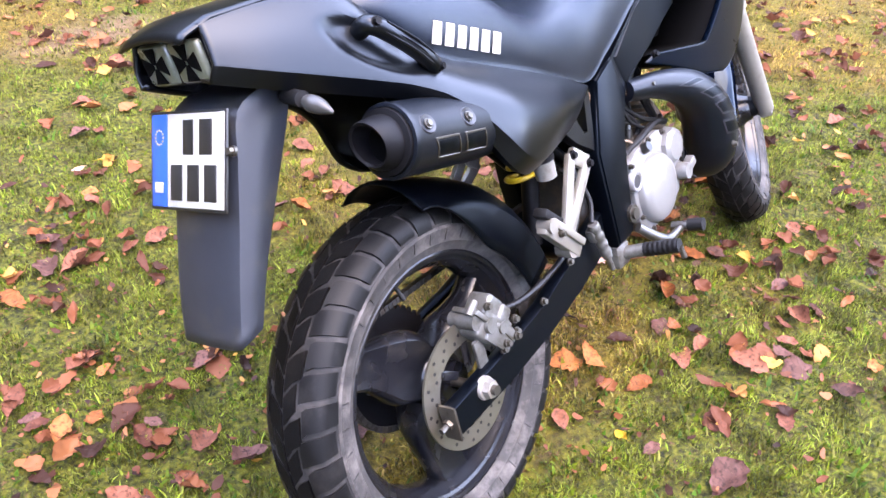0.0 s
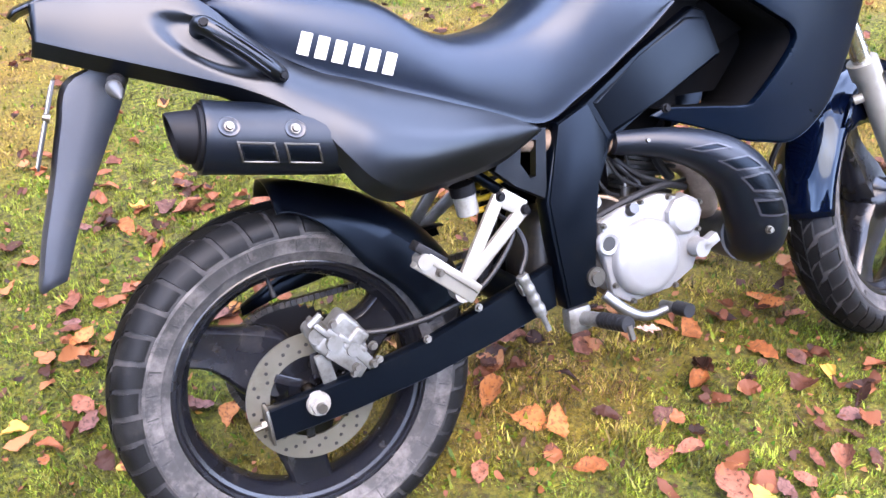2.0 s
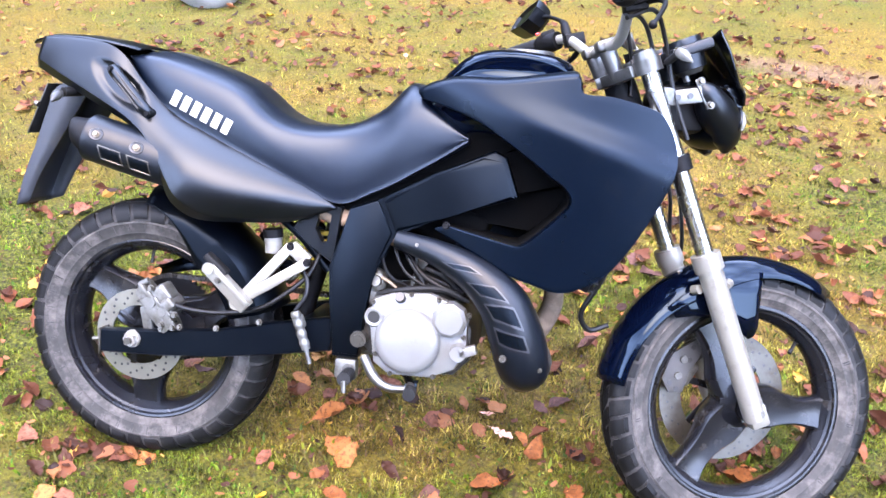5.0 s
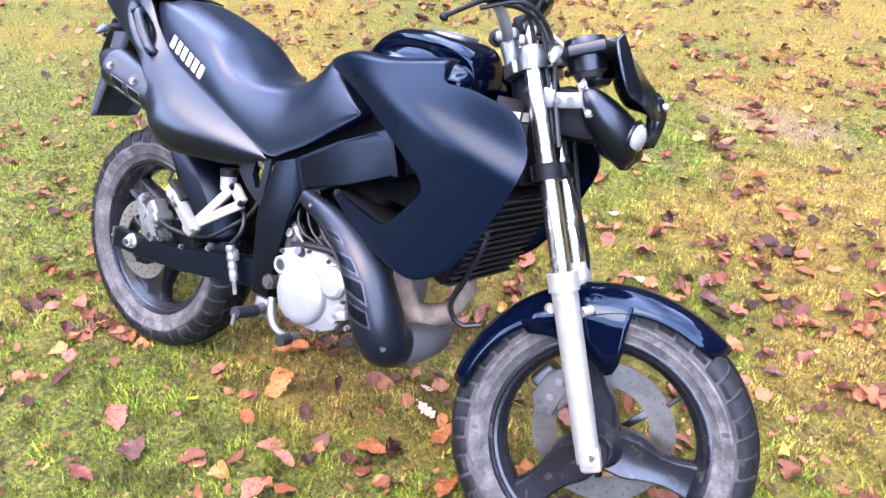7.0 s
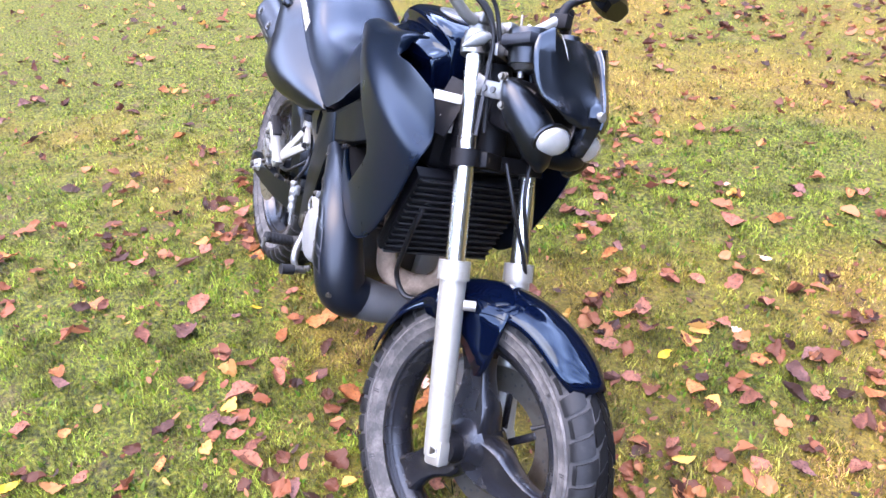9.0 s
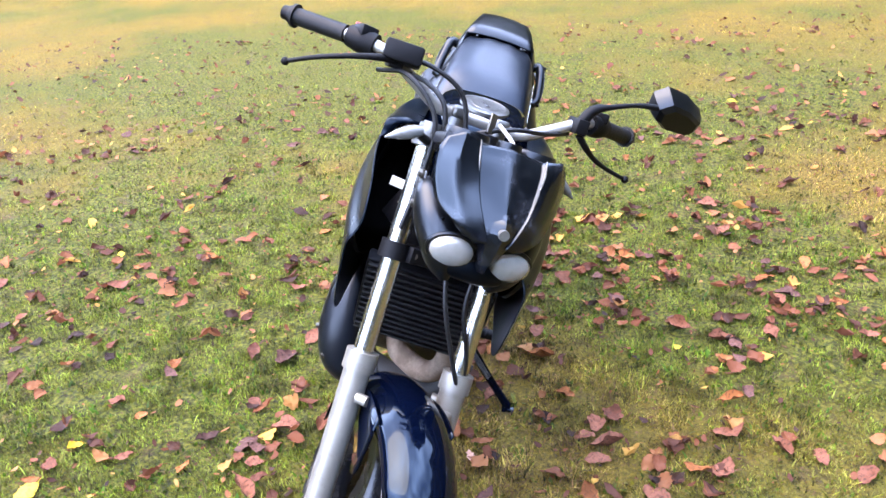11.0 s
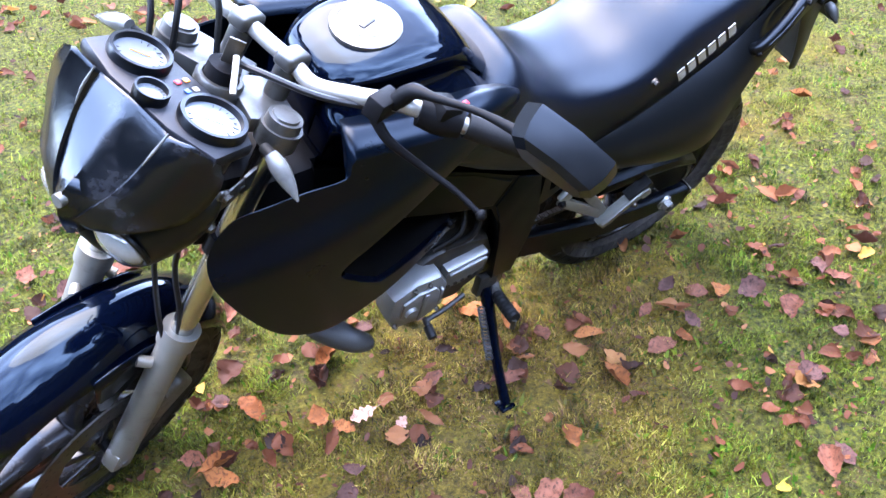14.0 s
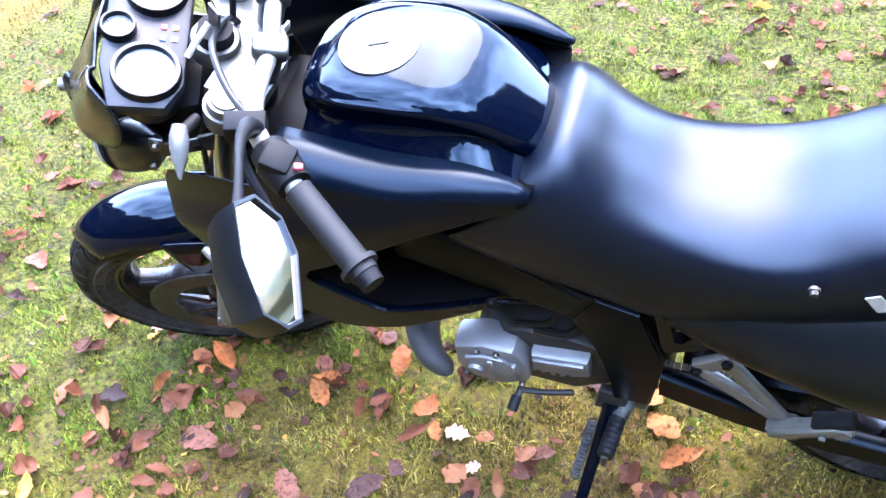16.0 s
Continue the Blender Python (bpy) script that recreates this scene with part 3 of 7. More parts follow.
caliper = part("rear_brake_caliper", bm, M_ALUDIRTY, bike, "dirty cast aluminium rear brake caliper")
bm = bmesh.new()
bar(bm, (0.036, -0.128, 0.085), (0.086, -0.124, 0.030), 0.030, 0.006)
bar(bm, (0.076, -0.130, 0.072), (0.100, -0.126, 0.034), 0.018, 0.005)
bar(bm, (0.022, -0.112, 0.075), (0.03, -0.106, 0.018), 0.024, 0.008)
part("bracket", bm, M_ALUDIRTY, caliper)
for x, z in ((0.072, 0.042), (0.100, 0.040), (0.104, 0.070), (0.046, 0.125)):
    bolt("bolt", (x, -0.131, z), (0, -1, 0.1), 0.0065, caliper)
bm = bmesh.new()
tube(bm, [(0.085, -0.115, 0.092), (0.14, -0.125, 0.085), (0.22, -0.128, 0.088), (0.30, -0.128, 0.108), (0.355, -0.12, 0.145), (0.40, -0.10, 0.19), (0.42, -0.08, 0.24)], 0.0055)
part("brake_hose", bm, M_CABLE, caliper)

# hugger over the rear wheel
rows = []
for i in range(22):
    a = radians(89 - 73 * i / 21)
    lift = 0.014 * math.exp(-((i - 0) / 3.0) ** 2)
    row = []
    reach = max(0.0, min(1.0, (i - 1) / 10))
    skirt = 0.070 * reach * reach * (3 - 2 * reach)
    for side in (-1, 1):
        low = (0.294 + lift - skirt) if side < 0 else (0.294 + lift - skirt * 0.5)
        edge = [((0.294 + lift + (low - 0.294 - lift) * k / 4), side * (0.086 + 0.004 * math.sin(math.pi * k / 8))) for k in (4, 3, 2, 1)]
        half = [(0.334 + lift - 0.040 * abs(q) ** 2.4, side * 0.086 * abs(q)) for q in (1.0, 0.93, 0.8, 0.6, 0.35, 0.0)]
        ring = edge + half
        if side > 0:
            ring = ring[-2::-1]
        row += [(r_ * math.cos(a), y_, r_ * math.sin(a)) for r_, y_ in ring]
    rows.append(row)
sheet("rear_hugger", rows, 0.003, M_FRAME, bike, "black plastic hugger over the rear tyre")

# chain guard and chain
rows = []
for x, z0, z1 in ((-0.055, 0.098, 0.122), (0.02, 0.118, 0.156), (0.12, 0.130, 0.172), (0.24, 0.140, 0.178), (0.34, 0.150, 0.175)):
    rows.append([(x, 0.108, z0), (x, 0.116, (z0 + z1) / 2), (x, 0.112, z1 - 0.006), (x, 0.098, z1), (x, 0.078, z1)])
sheet("chain_guard", rows, 0.003, M_FRAME, bike, "black chain guard")
bm = bmesh.new()
for k in range(46):
    f_ = k / 45
    for zz0, zz1 in ((0.108, 0.105), (-0.108, 0.020)):
        c = Vector((0.0 + 0.49 * f_, 0.081, zz0 + (zz1 - zz0) * f_))
        box(bm, (0.0095, 0.012, 0.011), Matrix.Translation(c), 0)
for k in range(32):
    a = radians(90 + 180 * k / 31)
    box(bm, (0.0095, 0.012, 0.011), Matrix.Translation((0.108 * math.cos(a), 0.081, 0.108 * math.sin(a))) @ pose(0, 0, 0, 0, -math.degrees(a) - 90, 0), 0)
tagged(part("chain", bm, M_ENGINE, bike, "greasy drive chain"), kind="stuff")

# shock absorber
bm = bmesh.new()
pts = [(0.372 + 0.05 * t_ + 0.030 * math.cos(t_ * 4 * 2 * math.pi), 0.030 * math.sin(t_ * 4 * 2 * math.pi), 0.20 + 0.08 * t_) for t_ in [i / 84 for i in range(85)]]
tube(bm, pts, 0.0055, seg=8, n=170)
shock = part("shock_absorber", bm, M_YELLOW, bike, "yellow coil spring of the rear shock")
bm = bmesh.new()
rod(bm, (0.365, 0, 0.07), (0.43, 0, 0.31), 0.018)
part("damper", bm, M_DARK, shock)


# ---- seat, tail and tank ----
bm = bmesh.new()
SEAT = [  # x, top, half width of the top, half width of the side, bottom
    (-0.040, 0.638, 0.050, 0.080, 0.622),
    (-0.008, 0.648, 0.066, 0.100, 0.588),
    (0.04, 0.650, 0.076, 0.116, 0.545),
    (0.12, 0.632, 0.084, 0.126, 0.496),
    (0.222, 0.598, 0.088, 0.132, 0.455),
    (0.302, 0.540, 0.092, 0.134, 0.421),
    (0.372, 0.519, 0.094, 0.131, 0.390),
    (0.465, 0.527, 0.088, 0.126, 0.357),
    (0.535, 0.566, 0.076, 0.128, 0.386),
    (0.590, 0.622, 0.074, 0.132, 0.416),
    (0.625, 0.612, 0.090, 0.136, 0.438),
    (0.675, 0.574, 0.112, 0.141, 0.468),
    (0.735, 0.524, 0.132, 0.143, 0.508),
]
stations = []
for x, top, wt, ws, bot in SEAT:
    mid = (top + bot) / 2
    stations.append((x, [(0, top), (wt * 0.55, top - 0.001), (wt, top - 0.010), ((wt + ws) / 2 + 0.006, top - 0.030 * (top - bot) / 0.15), (ws, mid), (ws - 0.001, bot + 0.012), (ws - 0.014, bot), (0, bot)]))
body(bm, stations, 64, 29)
seat = part("seat", bm, M_SEAT, bike, "black vinyl dual seat with white lettering shapes", 50)

# tail panels
UP = [(-0.255, 0.070, 0.660), (-0.17, 0.082, 0.661), (-0.09, 0.094, 0.654), (-0.040, 0.104, 0.629), (0.006, 0.112, 0.579), (0.058, 0.117, 0.533), (0.105, 0.121, 0.506), (0.150, 0.124, 0.488),
      (0.195, 0.125, 0.470), (0.277, 0.128, 0.436), (0.345, 0.128, 0.407), (0.400, 0.127, 0.381), (0.452, 0.121, 0.356)]
CREASE = [(-0.262, 0.084, 0.613), (-0.20, 0.105, 0.586), (-0.13, 0.123, 0.557), (-0.06, 0.140, 0.527), (-0.012, 0.152, 0.505), (0.036, 0.168, 0.474), (0.076, 0.184, 0.432), (0.107, 0.198, 0.386),
          (0.138, 0.202, 0.346), (0.196, 0.186, 0.315), (0.294, 0.163, 0.315), (0.384, 0.143, 0.325), (0.460, 0.123, 0.350)]
LOW = [(-0.268, 0.074, 0.594), (-0.21, 0.089, 0.569), (-0.134, 0.103, 0.538), (-0.068, 0.118, 0.510), (-0.020, 0.130, 0.490), (0.027, 0.147, 0.461), (0.063, 0.163, 0.426), (0.089, 0.179, 0.383),
       (0.118, 0.187, 0.334), (0.172, 0.173, 0.302), (0.278, 0.155, 0.304), (0.370, 0.139, 0.314), (0.462, 0.121, 0.348)]
BULGE = [0.002, 0.004, 0.006, 0.007, 0.007, 0.008, 0.014, 0.022, 0.030, 0.034, 0.026, 0.012, 0.001]


def pocket(x, z):
    """Depth of the hollow behind the grab handle."""
    u, v = (x + 0.040) * 0.815 - (z - 0.568) * 0.58, (x + 0.040) * 0.58 + (z - 0.568) * 0.815
    r = math.hypot(u / 0.088, v / 0.031)
    return 0.010 * max(0.0, min(1.0, (1 - r) / 0.34))


for sg in (-1, 1):
    u_, c_, l_, b_ = spline(UP, 110), spline(CREASE, 110), spline(LOW, 110), spline([(b,) for b in BULGE], 110)
    rows = []
    for a, e, c, b in zip(u_, c_, l_, b_):
        row = [(a[0], sg * (a[1] - 0.012), a[2] - 0.004)]
        for j in range(31):
            f = j / 30
            p = a + (e - a) * f
            row.append((p[0], sg * (p[1] + b[0] * math.sin(math.pi * f ** 0.9) - pocket(p[0], p[2])), p[2]))
        for f in (0.12, 0.5, 1.0):
            p = e + (c - e) * f
            row.append((p[0], sg * p[1], p[2]))
        row.append((c[0], sg * (c[1] - 0.014), c[2] + 0.004))
        rows.append(row)
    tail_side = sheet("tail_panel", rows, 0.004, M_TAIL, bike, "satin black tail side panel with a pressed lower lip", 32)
    # grab handle
    bm = bmesh.new()
    tube(bm, [(-0.052, sg * 0.112, 0.590), (-0.046, sg * 0.138, 0.597), (-0.004, sg * 0.150, 0.560), (0.036, sg * 0.152, 0.520), (0.043, sg * 0.130, 0.508)], [0.013, 0.0135, 0.0122, 0.0130, 0.013], seg=14, n=30)
    for off in (-0.006, 0.0, 0.006):
        tube(bm, [(-0.036 + off * 0.6, sg * 0.1535, 0.590 + off), (0.000 + off * 0.6, sg * 0.1628, 0.557 + off), (0.028 + off * 0.6, sg * 0.1640, 0.528 + off)], 0.0018, seg=6)
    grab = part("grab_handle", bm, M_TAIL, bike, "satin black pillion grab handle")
    bolt("bolt", (-0.047, sg * 0.148, 0.600), (-0.2, sg, 0.2), 0.0065, grab, M_DARK)
    bolt("bolt", (0.042, sg * 0.158, 0.514), (0.2, sg, 0), 0.0065, grab, M_DARK)
rows = []
for x, z, w in ((-0.284, 0.645, 0.066), (-0.274, 0.652, 0.071), (-0.236, 0.663, 0.074), (-0.16, 0.664, 0.084), (-0.09, 0.658, 0.093), (-0.01, 0.646, 0.103)):
    rows.append([(x, w * q, z + 0.008 * (1 - q * q)) for q in [-1 + 2 * j / 10 for j in range(11)]])
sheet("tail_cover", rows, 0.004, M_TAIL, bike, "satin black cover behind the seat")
rows = []
for x, z, w in ((-0.24, 0.590, 0.066), (-0.12, 0.574, 0.060), (0.0, 0.540, 0.058), (0.12, 0.475, 0.062), (0.3, 0.37, 0.08)):
    rows.append([(x, w * q, z) for q in (-1, -0.5, 0, 0.5, 1)])
# black tray, taken darker to hold the shade under the tail
sheet("under_tray", rows, 0.004, M_BLACKSHADE, bike, "black tray beneath the seat, shade put into its colour")

# tail lamp: two smoked lenses with cross-shaped masks
bm = bmesh.new()
box(bm, (0.03, 0.140, 0.062), pose(-0.238, 0, 0.620), 0.008, 3)
lamp = part("tail_lamp", bm, M_DARK, bike, "black tail lamp housing with two smoked lenses")
for sg in (-1, 1):
    bm = bmesh.new()
    box(bm, (0.012, 0.062, 0.054), pose(-0.254, sg * 0.034, 0.619, 0, -6, 0), 0.006, 3)
    lens = part("lens", bm, M_SMOKE, lamp, "smoked tail lamp lens")
    bm = bmesh.new()
    for k in range(4):
        a = radians(90 * k)
        q = [(0.003, 0.003), (0.023, 0.0125), (0.023, -0.0125), (0.003, -0.003)]
        pts = [(y_ * math.cos(a) - z_ * math.sin(a), y_ * math.sin(a) + z_ * math.cos(a)) for y_, z_ in q]
        prism(bm, pts, 0.0, 0.0015, 0, pose(-0.2612, sg * 0.034, 0.619, 0, -6, 0) @ pose(0, 0, 0, 0, 0, 90))
    part("mask", bm, M_BLACKSHADE, lens, "black cross-shaped mask")

# mudflap with number plate
FLAP = [(-0.165, 0.565, 0.074, 0.050), (-0.235, 0.550, 0.074, 0.100), (-0.262, 0.490, 0.074, 0.095), (-0.290, 0.415, 0.072, 0.072), (-0.322, 0.335, 0.070, 0.052), (-0.345, 0.266, 0.066, 0.040)]
rows = []
for x, z, w, dpt in [tuple(v) for v in spline(FLAP, 24)]:
    rows.append([(x + a * dpt + b, 0.010 + q * w, z + a * dpt * 0.3) for a, b, q in ((1, 0, -1.02), (0.4, 0, -1), (0, 0.005, -0.95), (0, 0, -0.78), (0, -0.002, 0), (0, 0, 0.78), (0, 0.005, 0.95), (0.4, 0, 1), (1, 0, 1.02))])
flap = sheet("mudflap", rows, 0.004, M_GREYPLASTIC, bike, "scuffed dark grey plastic mudflap", 50)
pm = Matrix.Translation((-0.276, 0.016, 0.499)) @ Matrix(((0, 0.40, -0.917), (-1, 0, 0), (0, 0.917, 0.40))).to_4x4()
bm = bmesh.new()
box(bm, (0.168, 0.128, 0.004), pm, 0.0015)
plate = part("number_plate", bm, M_BLACKPRINT, flap, "white number plate with a blue strip in a black holder")
bm = bmesh.new()
box(bm, (0.122, 0.120, 0.003), pm @ pose(0.019, 0, 0.002), 0.001)
part("plate_face", bm, M_WHITE, plate)
bm = bmesh.new()
box(bm, (0.036, 0.120, 0.003), pm @ pose(-0.061, 0, 0.002), 0.001)
part("blue_strip", bm, M_BLUE, plate)
for cx, cy, wd, hg in ((0.006, 0.030, 0.022, 0.044), (0.044, 0.030, 0.026, 0.044), (-0.020, -0.028, 0.025, 0.046), (0.017, -0.028, 0.025, 0.046), (0.054, -0.028, 0.025, 0.046)):
    bm = bmesh.new()
    box(bm, (wd, hg, 0.0016), pm @ pose(cx, cy, 0.0042), 0.0004)
    part("bar", bm, M_BLACKPRINT, plate)
bm = bmesh.new()
for k in range(12):
    a = 2 * math.pi * k / 12
    box(bm, (0.0022, 0.0022, 0.001), pm @ pose(-0.061 + 0.0095 * math.cos(a), 0.030 + 0.0095 * math.sin(a), 0.0038), 0)
part("dots", bm, M_YELLOW, plate)
bm = bmesh.new()
box(bm, (0.019, 0.014, 0.0012), pm @ pose(-0.061, -0.035, 0.004), 0.0003)
part("bar", bm, M_WHITE, plate)
bolt("plate_bolt", tuple(pm @ Vector((0.092, 0.012, -0.002))), tuple(pm.to_3x3() @ Vector((0, 0, 1))), 0.006, flap)

# indicators at the rear
for sg in (-1, 1):
    bm = bmesh.new()
    tube(bm, [(-0.165, sg * 0.075, 0.545), (-0.178, sg * 0.120, 0.542)], 0.011)
    ind = part("rear_indicator", bm, M_RUBBER, bike, "small rear indicator with a clear lens")
    bm = bmesh.new()
    tube(bm, [(-0.180, sg * 0.126, 0.540), (-0.180, sg * 0.138, 0.536), (-0.178, sg * 0.152, 0.530), (-0.176, sg * 0.166, 0.522)], [0.008, 0.0115, 0.009, 0.002], seg=14)
    part("lens", bm, M_SMOKY, ind)

# tank
bm = bmesh.new()
TANK = [  # x, crest, half width at the crease, drop to the crease, half width at the skirt, bottom, depth of the cap's hollow
    (0.612, 0.600, 0.046, 0.034, 0.088, 0.52, 0.0), (0.655, 0.646, 0.064, 0.032, 0.106, 0.52, 0.0), (0.700, 0.690, 0.078, 0.028, 0.114, 0.52, 0.001), (0.745, 0.711, 0.087, 0.025, 0.117, 0.53, 0.005), (0.800, 0.7165, 0.091, 0.022, 0.118, 0.53, 0.0085),
    (0.860, 0.7140, 0.088, 0.022, 0.114, 0.54, 0.0085), (0.905, 0.704, 0.074, 0.024, 0.104, 0.54, 0.004), (0.932, 0.682, 0.058, 0.028, 0.092, 0.54, 0.0), (0.944, 0.62, 0.048, 0.034, 0.080, 0.53, 0.0)]
tank_stations = []
for x, t_, wt, drop, ws, b_, hollow in TANK:
    zc = t_ - drop
    zl = min(0.622, zc - 0.02)
    t_ -= 0.004
    tank_stations.append((x, [(0, t_ - hollow * 0.3), (wt * 0.34, t_ - 0.001 - hollow * 0.3), (wt * 0.60, t_ - 0.004 - hollow * 0.1), (wt * 0.80, t_ - 0.0085), (wt * 0.93, t_ - 0.015), (wt, zc - 0.003), (wt - 0.003, (zc + zl) / 2), (ws, zl), (ws - 0.003, zl - 0.025), (ws - 0.02, b_), (0, b_)]))
body(bm, tank_stations, 64, 46)
tank = part("fuel_tank", bm, M_GLOSS, bike, "gloss black fuel tank", 60)
bm = bmesh.new()
lathe(bm, [(0.0, 0.006), (0.030, 0.006), (0.031, 0.0052), (0.042, 0.0052), (0.043, 0.006), (0.046, 0.0055), (0.052, 0.004), (0.053, 0.0), (0.053, -0.012), (0.0, -0.012)], seg=48, closed=False, m=Matrix.Translation((0.832, 0, 0.7065)) @ pose(0, 0, 0, 90, 0, 0))
cap = part("filler_cap", bm, M_ALU, tank, "brushed aluminium filler cap with a key slot")
bm = bmesh.new()
box(bm, (0.026, 0.010, 0.003), pose(0.832, 0.002, 0.7128, 0, 0, 20), 0.001)
part("key_slot", bm, M_BLACKPRINT, cap)

# ---- fairings beside the tank ----
F_OUT = [(0.624, 0.603), (0.70, 0.628), (0.805, 0.634), (0.925, 0.655), (0.946, 0.654), (0.957, 0.627), (1.015, 0.624), (1.074, 0.612), (1.112, 0.597), (1.140, 0.553),
         (1.150, 0.505), (1.136, 0.452), (1.093, 0.360), (1.046, 0.287), (0.994, 0.246), (0.946, 0.231), (0.898, 0.240), (0.840, 0.256), (0.765, 0.292), (0.678, 0.328)]
F_IN = [(0.632, 0.596), (0.69, 0.582), (0.755, 0.560), (0.800, 0.537), (0.815, 0.528), (0.830, 0.519), (0.860, 0.500), (0.890, 0.480), (0.915, 0.463), (0.938, 0.448),
        (0.953, 0.432), (0.957, 0.418), (0.953, 0.405), (0.940, 0.388), (0.915, 0.360), (0.892, 0.337), (0.875, 0.322), (0.855, 0.314), (0.780, 0.325), (0.700, 0.337)]


def fairing_y(x, z):
    """Half width of the side fairing: a sloping lower face, a rounded ledge along the crease, a steep upper face."""
    ridge_z = 0.578 - 0.277 * (x - 0.83)
    e = x - 0.9
    top = 0.1996 + e * (0.0675 + e * (-0.6748 + e * -0.1344))
    d = z - ridge_z
    ledge = min(1.0, max(0.0, (x - 0.76) / 0.22))
    soft = 0.007
    ramp_ = lambda v: soft * math.log1p(math.exp(min(60.0, v / soft)))
    first, second = 0.25 + 0.33 * ledge, 0.30 - 0.23 * ledge
    return top + 0.09 * (d - ramp_(d)) - first * (ramp_(d) - ramp_(d - 0.034)) - second * ramp_(d - 0.034)


for sg in (-1, 1):
    o_, i_ = spline(F_OUT, 115), spline(F_IN, 115)
    rows, liner = [], []
    for a, c in zip(o_, i_):
        row = []
        x, z = a
        y = fairing_y(x, z)
        # the upper edge rolls inwards to the tank
        turn_in = min(1.0, max(0.0, (0.955 - x) / 0.02)) * min(1.0, max(0.0, (z - 0.59) / 0.02))
        for d_, up in ((1.0, 0.010), (0.55, 0.013), (0.18, 0.008)):
            row.append((x, sg * (y - turn_in * d_ * max(0.0, y - 0.112)), z + turn_in * up))
        for j in range(31):
            f = j / 30
            x, z = a + (c - a) * f
            row.append((x, sg * fairing_y(x, z), z))
        x, y, z = row[-1]
        row.append((x - 0.004, y - sg * 0.010, z))
        rows.append(row)
        liner.append([(x - 0.004, y - sg * 0.010, z), (x - 0.010, y - sg * 0.045, z), (x - 0.016, sg * 0.055, z)])
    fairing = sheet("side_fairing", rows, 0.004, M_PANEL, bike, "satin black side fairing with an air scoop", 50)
    # lining colour carries the shade inside the scoop
    sheet("scoop_liner", liner, 0.002, M_BLACKSHADE, fairing, "scoop lining, shade painted into its black")
    # back plate in the same painted shade, so the scoop reads deep
    bm = bmesh.new()
    prism(bm, [(0.70, 0.345), (0.82, 0.338), (0.92, 0.33), (0.985, 0.40), (0.98, 0.47), (0.90, 0.50), (0.86, 0.43)], sg * 0.056, sg * 0.064, 0.002)
    part("scoop_back", bm, M_BLACKSHADE, bike, "back of the air scoop, shade painted into its black")
    bolt("fairing_bolt", (0.704, sg * (fairing_y(0.704, 0.335) + 0.001), 0.337), (0, sg, 0.1), 0.007, bike, M_DARK)

# ---- frame ----
for sg in (-1, 1):
    # added sheet: closes the see-through gap and paints its shade
    bm = bmesh.new()
    prism(bm, [(0.43, 0.352), (0.50, 0.385), (0.56, 0.425), (0.63, 0.470), (0.70, 0.515), (0.76, 0.55), (0.85, 0.52), (0.70, 0.43), (0.58, 0.36), (0.50, 0.32)], sg * 0.070, sg * 0.100, 0.003)
    part("gap_sheet", bm, M_BLACKSHADE, bike, "black sheet added to fill the gap between seat and frame")
    bm = bmesh.new()
    prism(bm, [(0.492, 0.352), (0.556, 0.376), (0.666, 0.440), (0.79, 0.500), (0.815, 0.488), (0.846, 0.408), (0.71, 0.360), (0.590, 0.306), (0.556, 0.236), (0.538, 0.172), (0.528, 0.022), (0.470, 0.020), (0.458, 0.147), (0.452, 0.22)], sg * 0.085, sg * 0.124, 0.006)
    inner = bmesh.new()
    bar(inner, (0.79, sg * 0.088, 0.446), (1.05, sg * 0.045, 0.515), 0.09, 0.03)
    # this end of the frame is blackened where it runs into shadow
    part("head_spar", inner, M_BLACKSHADE, bike, "frame spar behind the scoop, shade painted into its black")
    spar = part("frame_spar", bm, M_FRAME, bike, "black twin-spar frame with cover")
    bm = bmesh.new()
    prism(bm, [(0.492, 0.350), (0.553, 0.374), (0.588, 0.306), (0.560, 0.240), (0.542, 0.172), (0.531, 0.030), (0.474, 0.028), (0.464, 0.147), (0.458, 0.22)], sg * 0.110, sg * 0.1275, 0.004)
    part("spar_cover", bm, M_FRAME, spar)
    bm = bmesh.new()
    prism(bm, [(0.562, 0.374), (0.666, 0.434), (0.768, 0.486), (0.812, 0.480), (0.842, 0.405), (0.71, 0.356), (0.594, 0.308)], sg * 0.110, sg * 0.1268, 0.010)
    part("beam_cover", bm, M_FRAME, spar)
    bm = bmesh.new()
    outer = [(0.405, 0.360), (0.474, 0.350), (0.459, 0.224), (0.400, 0.262), (0.364, 0.296)]
    hole = [(0.425, 0.342), (0.451, 0.331), (0.443, 0.271), (0.432, 0.270), (0.416, 0.298)]
    wider = [((a[0] * 0.92 + b[0] * 0.08), (a[1] * 0.92 + b[1] * 0.08)) for a, b in zip(outer, hole)]
    grid(bm, [[(x, sg * y, z) for x, z in loop] for loop, y in ((hole, 0.098), (hole, 0.116), (hole, 0.118), (wider, 0.118), (outer, 0.114), (outer, 0.098), (hole, 0.098))], close_v=True)
    # lighter, glossier black than the spar, to put in the plate's highlight
    part("gusset", bm, M_TAIL, spar, "black frame gusset with a slot")
    bm = bmesh.new()
    tube(bm, [(0.47, sg * 0.075, 0.34), (0.3, sg * 0.075, 0.42), (0.1, sg * 0.07, 0.52), (-0.1, sg * 0.06, 0.58)], 0.011)
    tube(bm, [(0.44, sg * 0.075, 0.20), (0.36, sg * 0.075, 0.28), (0.22, sg * 0.075, 0.38), (0.12, sg * 0.07, 0.49)], 0.010)
    part("subframe", bm, M_FRAME, bike, "black tubular rear subframe")
bm = bmesh.new()
